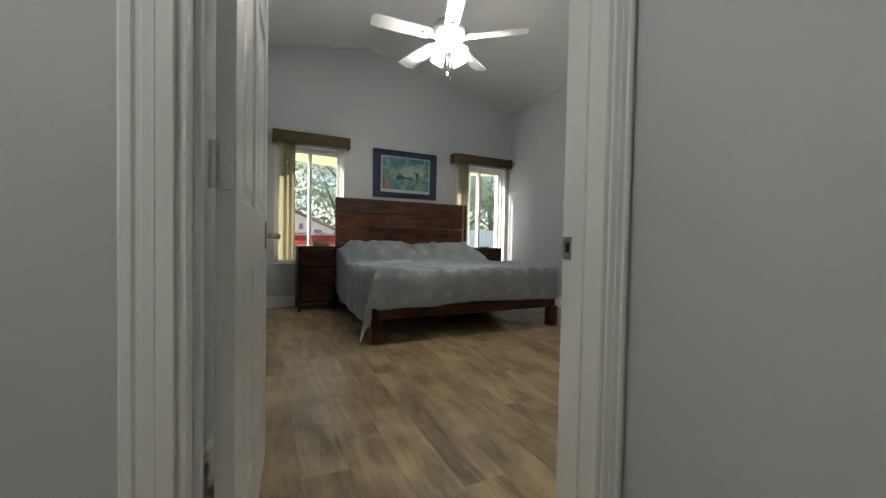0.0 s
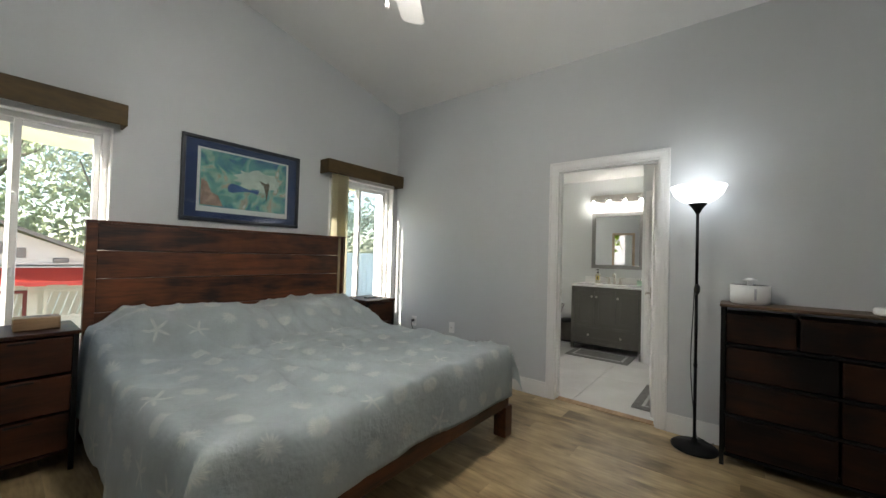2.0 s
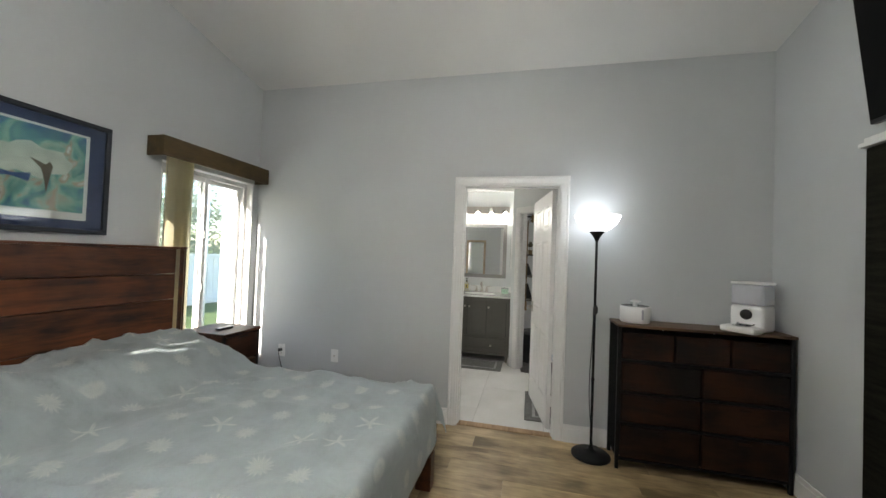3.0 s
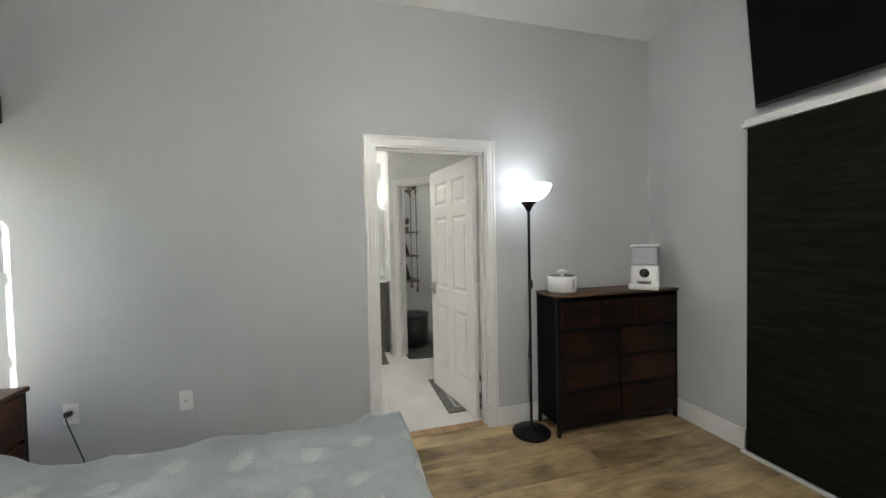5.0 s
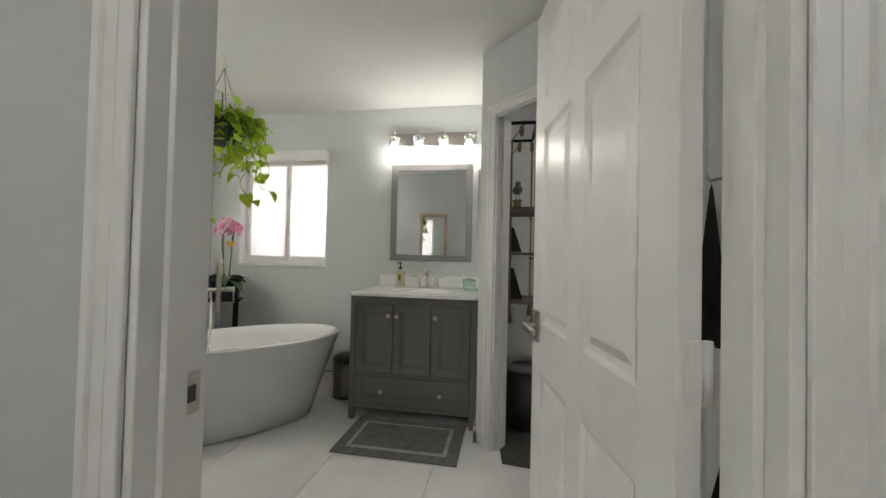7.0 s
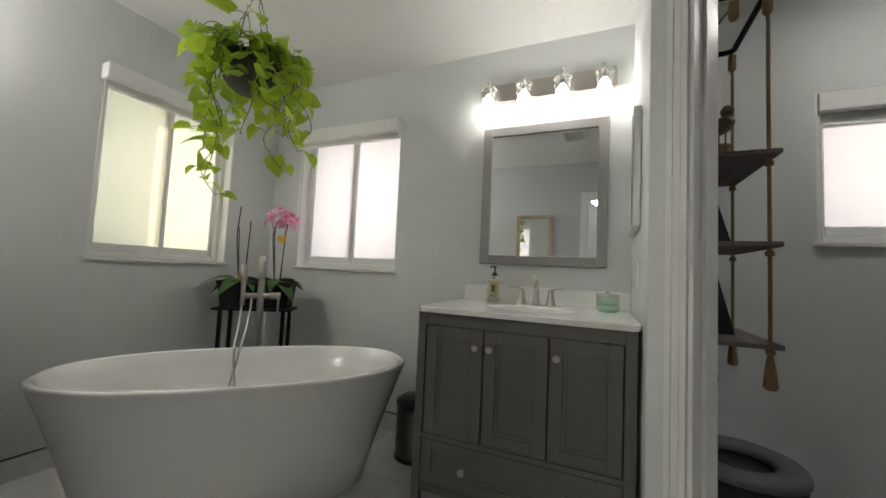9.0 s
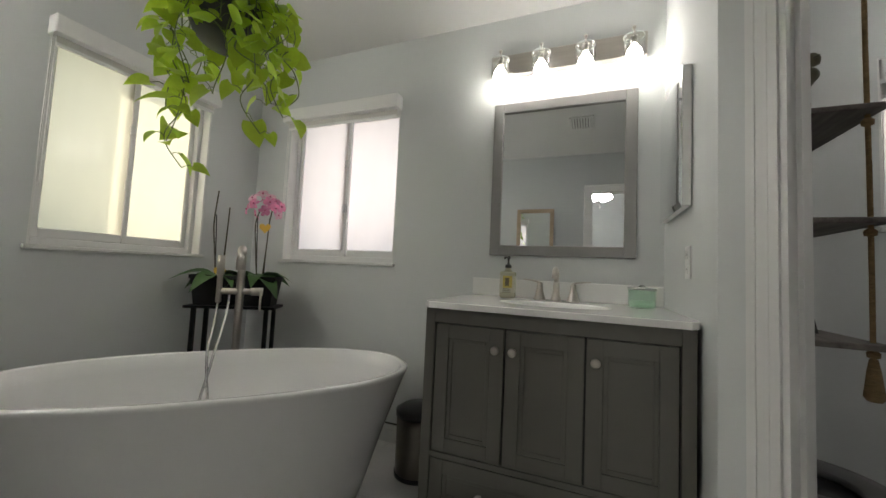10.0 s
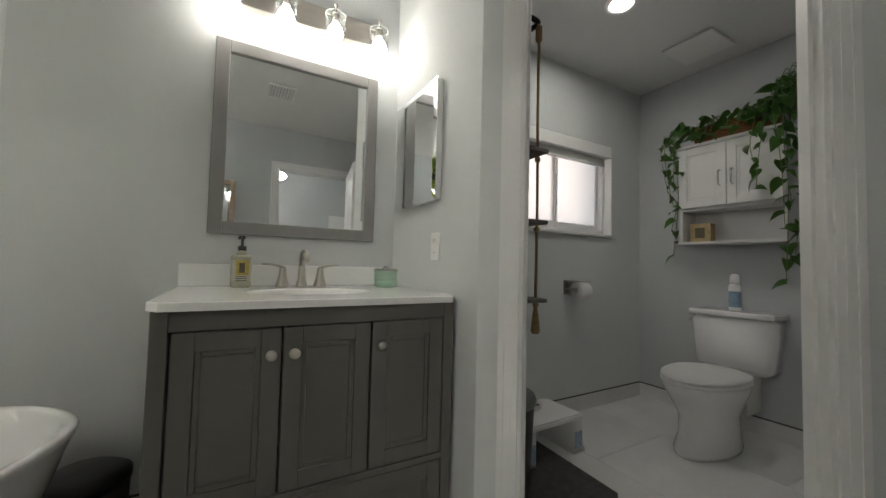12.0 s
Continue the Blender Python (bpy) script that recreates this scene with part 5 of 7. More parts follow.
part("wax", lathe([(0.0, 0.004), (0.048, 0.004), (0.048, 0.030), (0.0, 0.030)], 28), WAX, cj)
part("jar", lathe([(0.0, 0.0), (0.052, 0.0), (0.054, 0.01), (0.054, 0.076), (0.050, 0.076), (0.050, 0.006), (0.0, 0.003)], 32), MINT, cj)
part("lid", lathe([(0.0, 0.077), (0.056, 0.077), (0.056, 0.086), (0.015, 0.090), (0.008, 0.098), (0.0, 0.1)], 32), STEEL, cj)


# mirrors
def framed_mirror(name, label, width, height, frame, m, fmat, thick=0.028):
    """Face towards -y; x from 0 to width, z from 0 to height."""
    r = new(name)
    r.matrix_world = m
    tagged(r, label, "mirror")
    bm = cube(0, frame, -thick, -0.001, 0, height, 0.003)
    box(bm, width - frame, width, -thick, -0.001, 0, height, 0.003), box(bm, frame, width - frame, -thick, -0.001, height - frame, height, 0.003), box(bm, frame, width - frame, -thick, -0.001, 0, frame, 0.003)
    part("frame", bm, fmat, r)
    part("mirror_glass", cube(frame - 0.002, width - frame + 0.002, -thick * 0.55, -0.002, frame - 0.002, height - frame + 0.002), MIRROR, r)
    return r


framed_mirror("wall_mirror", "rectangular mirror in a grey painted frame above the vanity", 0.722, 0.846, 0.055, pose(BX1, 3.632, 1.126, 0, 0, -90), MIRFRAME)
BEIGE = wood("beige_wood", (0.36, 0.27, 0.18), (0.55, 0.43, 0.31), 0.5)
framed_mirror("wall_mirror", "narrow mirror in a beige wooden frame opposite the vanity", 0.44, 1.35, 0.045, pose(BX0, 3.535, 0.49, 0, 0, 90), BEIGE)
mc = thing("medicine_cabinet", "frameless mirror cabinet on the wall beside the vanity", "cabinet", 5.70, 2.791, 1.285, 180)
part("case", cube(-0.42, 0, -0.030, -0.001, 0.005, 0.515, 0.003), WHITEP, mc)
bm = bmesh.new()
a = [bm.verts.new(p) for p in ((-0.425, -0.032, 0), (0.005, -0.032, 0), (0.005, -0.032, 0.52), (-0.425, -0.032, 0.52))]
b = [bm.verts.new(p) for p in ((-0.40, -0.036, 0.025), (-0.02, -0.036, 0.025), (-0.02, -0.036, 0.495), (-0.40, -0.036, 0.495))]
c = [bm.verts.new((v.co.x, -0.0305, v.co.z)) for v in a]
for i in range(4):
    j = (i + 1) % 4
    bm.faces.new((a[i], a[j], b[j], b[i])), bm.faces.new((c[i], c[j], a[j], a[i]))
bm.faces.new(b), bm.faces.new(c[::-1])
bmesh.ops.recalc_face_normals(bm, faces=bm.faces)
part("mirror_door", bm, MIRROR, mc)
outlet(5.735, 2.79, 1.094, 180, "white outlet plate on the wall beside the vanity", sw=True, group="bathroom switches")


# light bars
def light_bar(label, m, bulb):
    """Back at y = 0, facing -y, centred on x."""
    r = new("vanity_light")
    r.matrix_world = m
    tagged(r, label, "wall light", "vanity lights")
    part("back_plate", cube(-0.39, 0.39, -0.045, -0.001, -0.055, 0.06, 0.004, 2), NICKEL, r, "brushed nickel back plate")
    for i in range(4):
        x = -0.325 + 0.2167 * i
        at = Matrix.Translation((x, -0.105, 0))
        bm = tube([(x, -0.045, 0.006), (x, -0.085, 0.006), (x, -0.105, 0.006)], 0.006, 10)
        tube([(x - 0.045, -0.105, -0.004), (x + 0.045, -0.105, -0.004)], 0.002, 6, bm)
        join(bm, lathe([(0.0, 0.004), (0.016, 0.004), (0.017, 0.010), (0.006, 0.014), (0.0045, 0.040), (0.009, 0.046), (0.009, 0.052), (0.004, 0.058), (0.0, 0.059)], 18, at))
        arm = part("arm", bm, NICKEL, r)
        part("socket", lathe([(0.0, 0.003), (0.015, 0.003), (0.015, -0.034), (0.0, -0.034)], 16, at), NICKEL, arm)
        g = part("glass_cup", lathe([(0.047, 0.002), (0.047, -0.098), (0.0450, -0.098), (0.0450, 0.002), (0.047, 0.002)], 32, at), CLEAR, arm, "clear glass cup")
        g.visible_shadow = False
        for z in (0.001, -0.098):
            part("glass_rim", lathe([(0.0452, z - 0.0008), (0.0474, z - 0.0008), (0.0474, z + 0.0008), (0.0452, z + 0.0008), (0.0452, z - 0.0008)], 32, at), RIM, arm)
        part("bulb", lathe([(0.0, -0.034), (0.013, -0.035), (0.017, -0.046), (0.031, -0.066), (0.036, -0.090), (0.030, -0.113), (0.016, -0.125), (0.0, -0.128)], 24, at), bulb, arm, "lit white bulb")
    return r


VBULB = glowing("lit_vanity_bulb", (1.0, 0.94, 0.86), 11.5)
# Unseen bar, known by its glow; bulbs boosted to fill the room.
VBULB_BOOSTED = glowing("boosted_vanity_bulb", (1.0, 0.94, 0.86), 30.0)
light_bar("four-lamp brushed nickel vanity light, lit, with clear glass cups", pose(BX1, 3.265, 2.185, 0, 0, -90), VBULB)
light_bar("unseen four-lamp vanity light on the window wall, boosted as fill", pose(4.05, BY1, 2.155), VBULB_BOOSTED)

# ---- bathtub ----
def superellipse(a, b, z, n=72, e=2.35):
    out = []
    for i in range(n):
        t = 2 * math.pi * i / n
        c, s = math.cos(t), math.sin(t)
        out.append((a * math.copysign(abs(c) ** (2 / e), c), b * math.copysign(abs(s) ** (2 / e), s), z))
    return out


tub = thing("bathtub", "white freestanding oval acrylic bathtub standing aslant in the corner", "bathtub", 5.30, 4.488, 0, -44)
shell = [(0.565, 0.27, 0.0), (0.58, 0.283, 0.012), (0.62, 0.305, 0.15), (0.68, 0.335, 0.33), (0.735, 0.365, 0.48), (0.768, 0.385, 0.565), (0.772, 0.388, 0.576), (0.766, 0.384, 0.584), (0.748, 0.368, 0.586), (0.738, 0.358, 0.578), (0.715, 0.342, 0.52), (0.65, 0.30, 0.35), (0.585, 0.262, 0.20), (0.52, 0.22, 0.135), (0.42, 0.16, 0.115), (0.2, 0.08, 0.11)]
part("shell", loft([superellipse(*r) for r in shell]), ACRYL, tub)
part("overflow", lathe([(0.0, 0.0), (0.024, 0.0), (0.024, 0.006), (0.0, 0.008)], 24, Matrix.Translation((-0.668, 0.0, 0.42)) @ Matrix.Rotation(radians(70), 4, "Y")), CHROME, tub)
part("drain", lathe([(0.0, 0.111), (0.03, 0.111), (0.03, 0.116), (0.0, 0.118)], 24), CHROME, tub)

tf = thing("tub_filler", "brushed nickel floor-standing tub filler with hand shower", "tub faucet", 5.705, 4.915, 0, -44)
bm = tube([(0, 0, 0.012), (0, 0, 1.02)] + [(0, -0.055 + 0.055 * math.cos(k * math.pi / 8), 1.02 + 0.075 * math.sin(k * math.pi / 8)) for k in range(1, 8)] + [(0, -0.11, 1.02), (0, -0.112, 0.98)], 0.020, 16)
part("spout_column", bm, NICKEL, tf)
part("floor_flange", lathe([(0.0, 0.0), (0.05, 0.0), (0.05, 0.01), (0.03, 0.016), (0.0, 0.016)], 28), NICKEL, tf)
bm = tube([(-0.10, 0, 0.86), (0.06, 0, 0.86)], 0.017, 14)
tube([(0.055, 0, 0.86), (0.115, 0, 0.86)], 0.022, 14, bm)
part("cross_bar", bm, NICKEL, tf)
part("lever", tube([(0.105, -0.02, 0.86), (0.105, -0.03, 0.80), (0.105, -0.032, 0.755)], 0.006, 8), NICKEL, tf)
bm = tube([(-0.10, -0.005, 0.80), (-0.10, -0.005, 1.05)], 0.014, 14)
tube([(-0.10, -0.005, 0.95), (-0.10, -0.005, 1.055)], 0.019, 14, bm)
part("hand_shower", bm, NICKEL, tf)
hose = [(-0.10, -0.005, 0.80), (-0.10, -0.06, 0.735), (-0.098, -0.17, 0.655), (-0.098, -0.25, 0.605), (-0.088, -0.295, 0.50), (-0.072, -0.325, 0.40), (-0.068, -0.345, 0.335), (-0.085, -0.352, 0.315), (-0.104, -0.345, 0.335), (-0.100, -0.325, 0.40), (-0.080, -0.290, 0.50), (-0.066, -0.245, 0.60), (-0.058, -0.16, 0.66), (-0.052, -0.05, 0.75), (-0.05, -0.01, 0.80), (-0.05, 0, 0.845)]


def smooth_path(pts, n=6):
    out = []
    p = [Vector(q) for q in pts]
    for i in range(len(p) - 1):
        a, b, c, d = p[max(i - 1, 0)], p[i], p[i + 1], p[min(i + 2, len(p) - 1)]
        for k in range(n):
            t = k / n
            out.append(0.5 * ((2 * b) + (c - a) * t + (2 * a - 5 * b + 4 * c - d) * t * t + (3 * b - a - 3 * c + d) * t ** 3))
    return out + [p[-1]]


part("hose", tube(smooth_path(hose), 0.0065, 8), CHROME, tf, "chrome shower hose")

# ---- plants ----
LEAFG = leafy("pothos_leaf", (0.26, 0.42, 0.030), (0.54, 0.72, 0.06), 0.45, var=0.35, scale=14, random=0.40)
LEAFD = leafy("dark_pothos_leaf", (0.040, 0.115, 0.018), (0.08, 0.18, 0.02), 0.25, var=0.3, scale=12, random=0.35)
LEAFO = material("orchid_leaf", (0.035, 0.105, 0.018), 0.5, var=0.2, scale=10, random=0.15)
STEM = material("plant_stem", (0.13, 0.18, 0.05), 0.5, var=0.2)
STEMB = material("orchid_stem", (0.05, 0.045, 0.02), 0.6, var=0.2)
PINK = material("orchid_petal", (0.76, 0.25, 0.45), 0.5, var=0.25, scale=30, random=0.25)
PALEPINK = material("pale_orchid_petal", (0.80, 0.48, 0.60), 0.5, var=0.2, scale=30, random=0.15)
LIP = material("orchid_lip", (0.50, 0.06, 0.20), 0.5, var=0.2)
HEART = material("heart_tag", (0.75, 0.48, 0.06), 0.5, var=0.1)
POTGREY = material("grey_pot", (0.075, 0.075, 0.08), 0.6, var=0.15, bump=0.05)
POTBLACK = material("black_pot", (0.008, 0.008, 0.009), 0.6, var=0.2, bump=0.03, spec=0.25)
SOIL = material("soil", (0.03, 0.02, 0.012), 0.95, bump=0.4)

def leaf_mesh(name, mat, length=0.085, width=0.068, heart=True, bend=0.02):
    """A heart-shaped leaf from the stalk at the origin along +x, folded at the midrib."""
    bm = bmesh.new()
    n = 7
    mid, lf, rt = [], [], []
    for i in range(n + 1):
        t = i / n
        w = width / 2 * (math.sin(math.pi * min(1, 0.16 + 0.84 * t) ** 0.72) if heart else math.sin(math.pi * (0.08 + 0.92 * t) ** 0.8))
        w = max(w, 0.0)
        x, z = t * length, -bend * t * t * 1.6 + 0.006 * math.sin(3 * t)
        mid.append(bm.verts.new((x, 0, z - 0.10 * w)))
        back = 0.010 * (1 - t) ** 3 if heart else 0
        lf.append(bm.verts.new((x - back, w, z + 0.16 * w))), rt.append(bm.verts.new((x - back, -w, z + 0.16 * w)))
    for i in range(n):
        for a, b in ((mid, lf), (rt, mid)):
            f = bm.faces.new((a[i], a[i + 1], b[i + 1], b[i]))
            f.smooth = True
    bmesh.ops.remove_doubles(bm, verts=bm.verts, dist=0.0004)
    return mesh_of(name, bm, mat)


def leaf_at(data, parent, place, yaw, droop, roll, size):
    ob = new("leaf", data)
    ob.parent = parent
    ob.matrix_basis = Matrix.LocRotScale(place, Euler((radians(roll), radians(droop), radians(yaw)), "XYZ"), (size,) * 3)
    return ob


def vine(parent, pts, data, mat, n, size, rng, r=0.0022, name="vine", stalk=0.0):
    """A trailing stem with leaves; stalk is the usual length of the leaf stalks."""
    path = smooth_path(pts, 6)
    bm = tube(path, r, 5)
    spots = []
    for k in range(n):
        i = round((k + 1) / n * (len(path) - 1))
        p = path[i]
        d = (path[min(i + 1, len(path) - 1)] - path[max(i - 1, 0)])
        yaw = math.degrees(math.atan2(d.y, d.x)) + rng.choice((-1, 1)) * rng.uniform(30, 110)
        q = p + Vector((0, 0, rng.uniform(-0.004, 0.008)))
        if stalk:
            out = stalk * rng.uniform(0.5, 1.3)
            q = p + Vector((out * math.cos(radians(yaw)), out * math.sin(radians(yaw)), out * rng.uniform(-0.3, 0.6)))
            tube([p, p.lerp(q, 0.5) + Vector((0, 0, out * 0.2)), q], r * 0.7, 4, bm)
        spots.append((q, yaw, rng.uniform(-5, 58), rng.uniform(-45, 45), size * rng.uniform(0.6, 1.25)))
    v = part(name, bm, mat, parent)
    for spot in spots:
        leaf_at(data, v, *spot)
    return v


rng = random.Random(7)
hp = thing("hanging_plant", "green pothos trailing from a grey pot hung by chains", "plant", 5.20, 4.49, 0)
POTHOS = leaf_mesh("pothos_leaf", LEAFG, 0.105, 0.098)
part("ceiling_hook", tube(smooth_path([(0, 0, 2.484), (0, 0, 2.44), (0.015, 0, 2.425), (0.02, 0, 2.405), (0, 0, 2.390), (-0.012, 0, 2.40)]), 0.0022, 6), CHROME, hp)
for k in range(3):
    a = radians(30 + 120 * k)
    bm = bmesh.new()
    p0, p1 = Vector((0, 0, 2.392)), Vector((0.135 * math.cos(a), 0.135 * math.sin(a), 2.02))
    for i in range(20):
        c, e = p0.lerp(p1, i / 20), p0.lerp(p1, (i + 1.25) / 20)
        tube([c, c.lerp(e, 0.5) + Vector((0.003, 0, 0)) * (-1) ** i, e], 0.0016, 5, bm)
    part("chain", bm, BLACKM, hp)
part("pot", lathe([(0.0, 1.885), (0.085, 1.885), (0.115, 1.91), (0.135, 1.96), (0.140, 2.025), (0.134, 2.025), (0.128, 1.97), (0.0, 1.965)], 36), POTGREY, hp, "grey plastic hanging pot")
part("soil", lathe([(0.0, 2.008), (0.08, 2.006), (0.131, 2.0), (0.0, 1.98)], 24), SOIL, hp)
for k in range(16):
    a = 2 * math.pi * (k + rng.uniform(-0.3, 0.3)) / 16
    r1, top = rng.uniform(0.09, 0.20), rng.uniform(2.03, 2.17)
    dx, dy = math.cos(a), math.sin(a)
    pts = [(0.06 * dx, 0.06 * dy, 2.0), (0.10 * dx, 0.10 * dy, top - 0.02), (r1 * dx, r1 * dy, top), ((r1 + 0.06) * dx, (r1 + 0.06) * dy, top - rng.uniform(0.05, 0.14))]
    vine(hp, pts, POTHOS, STEM, 4, 0.82, rng, stalk=0.055)
for dx, dy, low, n in ((-0.19, 0.02, 1.42, 10), (-0.15, 0.10, 1.36, 11), (-0.10, -0.12, 1.62, 7), (-0.23, -0.06, 1.66, 6), (0.19, -0.12, 1.68, 6), (0.24, 0.02, 1.76, 5), (0.02, 0.18, 1.72, 5), (-0.05, -0.20, 1.78, 5), (-0.17, 0.05, 1.56, 7), (0.06, -0.27, 1.60, 7), (0.16, -0.25, 1.66, 6), (-0.06, -0.25, 1.50, 8)):
    dx, dy = dx * 0.85, dy * 0.85
    pts = [(0.3 * dx, 0.3 * dy, 2.01), (0.75 * dx, 0.75 * dy, 2.07), (dx, dy, 1.99)]
    for k in range(1, 6):
        pts.append((dx * 1.05 + rng.uniform(-0.045, 0.045), dy * 1.05 + rng.uniform(-0.045, 0.045), 1.99 + (low - 1.99) * k / 5 + rng.uniform(-0.02, 0.02)))
    vine(hp, pts, POTHOS, STEM, int(n * 1.4), 0.78, rng, stalk=0.045)

for k in range(18):
    a = 2 * math.pi * (k + rng.uniform(-0.4, 0.4)) / 18
    dx, dy, low = math.cos(a), math.sin(a), rng.uniform(1.82, 1.96)
    pts = [(0.09 * dx, 0.09 * dy, 2.0), (0.14 * dx, 0.14 * dy, 2.06), (0.19 * dx, 0.19 * dy, 2.0), (0.20 * dx + rng.uniform(-0.04, 0.04), 0.20 * dy + rng.uniform(-0.04, 0.04), low)]
    vine(hp, pts, POTHOS, STEM, 4, 0.74, rng, stalk=0.04)

# plant stand with two orchids
ps = thing("plant_stand", "black metal plant stand behind the bathtub", "plant stand", 5.875, 5.145, 0, -58)
part("tray", cube(-0.25, 0.25, -0.11, 0.11, 0.742, 0.758, 0.003), BLACKM, ps)
for x in (-0.20, 0.20):
    for y in (-0.085, 0.085):
        part("leg", cube(x - 0.011, x + 0.011, y - 0.011, y + 0.011, 0, 0.7415), BLACKM, ps)
part("stretcher", cube(-0.19, 0.19, -0.006, 0.006, 0.20, 0.212), BLACKM, ps)
ORCH = leaf_mesh("orchid_leaf", LEAFO, 0.17, 0.088, False, 0.075)


def orchid(px, py, label, bloom):
    o = thing("orchid", label, "plant", px, py, 0.7595, -58, "orchids on the plant stand")
    bm = loft([[(sx * w, sy * d, z) for sx, sy in ((-1, -1), (1, -1), (1, 1), (-1, 1))] for w, d, z in ((0.095, 0.075, 0), (0.112, 0.092, 0.15), (0.120, 0.10, 0.16), (0.120, 0.10, 0.18), (0.110, 0.09, 0.18), (0.105, 0.085, 0.15))], True, True)
    for f in bm.faces:
        f.smooth = False
    part("pot", bm, POTBLACK, o, "black rectangular pot")
    for k in range(7):
        yaw = (-150, -95, -40, 0, 60, 130, 175)[k] + rng.uniform(-12, 12)
        leaf_at(ORCH, o, (0.03 * math.cos(radians(yaw)), 0.03 * math.sin(radians(yaw)), 0.185), yaw, rng.uniform(-24, 4), rng.uniform(-15, 15), rng.uniform(0.9, 1.2))
    for s in (-1, 1):
        h = 0.60 if bloom else (0.70 if s < 0 else 0.60)
        top = (0.035 * s + (0.02 if bloom else 0), -0.03 if bloom else 0.0, h)
        st = part("stem", tube(smooth_path([(0.015 * s, 0, 0.16), (0.03 * s, -0.01, 0.34), (0.04 * s, -0.02, 0.5), top]), 0.004, 6), STEMB, o)
        part("stake", tube([(0.02 * s, 0.01, 0.16), (0.036 * s, -0.005, 0.55)], 0.003, 6), BLACKM, st)
    tagm = bmesh.new()
    pts = []
    for i in range(24):
        t = 2 * math.pi * i / 24
        pts.append((0.0022 * 16 * math.sin(t) ** 3, 0.0022 * (13 * math.cos(t) - 5 * math.cos(2 * t) - 2 * math.cos(3 * t) - math.cos(4 * t))))
    f = tagm.faces.new([tagm.verts.new((x, 0, z)) for x, z in pts])
    bmesh.ops.solidify(tagm, geom=[f], thickness=0.002)
    bmesh.ops.transform(tagm, matrix=Matrix.Translation((0.03, -0.065, 0.48 if bloom else 0.20)) @ Matrix.Rotation(radians(-5), 4, "Z"), verts=tagm.verts)
    part("heart_tag", tagm, HEART, o, "golden heart-shaped tag")
    if bloom:
        for k in range(20):
            a, e = 2.399 * k, -0.55 + 1.9 * k / 20
            f = rng.uniform(0.75, 1.2)
            c = Vector((0.095 * f * math.cos(a) * math.cos(e) + 0.02, -0.03 + 0.07 * f * math.sin(a) * math.cos(e), 0.61 + 0.085 * f * math.sin(e)))
            n = (c - Vector((0.02, 0.0, 0.58)) + Vector((rng.uniform(-0.03, 0.03), rng.uniform(-0.05, 0.0), rng.uniform(-0.03, 0.01)))).normalized()
            place = Matrix.Translation(c) @ n.to_track_quat("Z", "Y").to_matrix().to_4x4() @ Matrix.Rotation(rng.uniform(0, 6.28), 4, "Z") @ Matrix.Scale(rng.uniform(0.75, 1.05), 4)
            bm = bmesh.new()
            for p in range(5):
                t = 2 * math.pi * p / 5
                w, l = (0.021, 0.040) if p % 2 else (0.013, 0.043)
                pts = ((0.003, 0.0, 0.0), (l * 0.35, w * 0.75, 0.003), (l * 0.7, w, 0.004), (l * 0.95, w * 0.5, -0.001), (l, 0.0, -0.004), (l * 0.95, -w * 0.5, -0.001), (l * 0.7, -w, 0.004), (l * 0.35, -w * 0.75, 0.003))
                mid = bm.verts.new((l * 0.55 * math.cos(t), l * 0.55 * math.sin(t), -0.002))
                vs = [bm.verts.new((x * math.cos(t) - y * math.sin(t), x * math.sin(t) + y * math.cos(t), z)) for x, y, z in pts]
                for q in range(8):
                    bm.faces.new((mid, vs[q], vs[(q + 1) % 8])).smooth = True
            bmesh.ops.transform(bm, matrix=place, verts=bm.verts)
            fl_ = part("blossom", bm, PINK if k % 3 else PALEPINK, o)
            part("lip", lathe([(0.0, 0.0), (0.007, 0.002), (0.005, 0.010), (0.0, 0.013)], 8, place), LIP, fl_)
    return o


orchid(5.813, 5.243, "potted orchid with bare stems and a golden heart tag", False)
orchid(5.94, 5.043, "potted orchid in full pink bloom with a heart tag", True)

# ---- small bathroom things ----
WASTE = material("bin_brushed_metal", (0.20, 0.18, 0.16), 0.35, 1.0, var=0.1, bump=0.03)
wb = thing("waste_bin", "small round metal waste bin with a black lid beside the vanity", "waste bin", 5.975, 3.91, 0)
part("body", lathe([(0.0, 0.0), (0.105, 0.0), (0.110, 0.01), (0.112, 0.29), (0.0, 0.29)], 36), WASTE, wb)
part("lid", lathe([(0.0, 0.291), (0.117, 0.291), (0.117, 0.318), (0.08, 0.340), (0.0, 0.348)], 36), BLACKP, wb)
part("base_ring", lathe([(0.106, 0.0), (0.114, 0.0), (0.114, 0.02), (0.106, 0.02)], 36), BLACKP, wb)
RUGG = material("grey_rug_pile", (0.19, 0.19, 0.185), 0.95, var=0.25, scale=25, bump=0.9, bscale=220)
RUGW = material("pale_rug_pile", (0.47, 0.47, 0.46), 0.95, var=0.2, scale=25, bump=0.9, bscale=220)


def rug(name, x0, x1, y0, y1, label):
    r = thing(name, label, "rug", (x0 + x1) / 2, (y0 + y1) / 2, 0.001)
    w, d = (x1 - x0) / 2, (y1 - y0) / 2
    part("border", cube(-w, w, -d, d, 0, 0.010, 0.004, 2), RUGG, r)
    part("pale_band", cube(-w + 0.07, w - 0.07, -d + 0.07, d - 0.07, 0.0102, 0.0122, 0.001), RUGW, r)
    part("centre", cube(-w + 0.095, w - 0.095, -d + 0.095, d - 0.095, 0.0124, 0.0144, 0.001), RUGG, r)
    return r


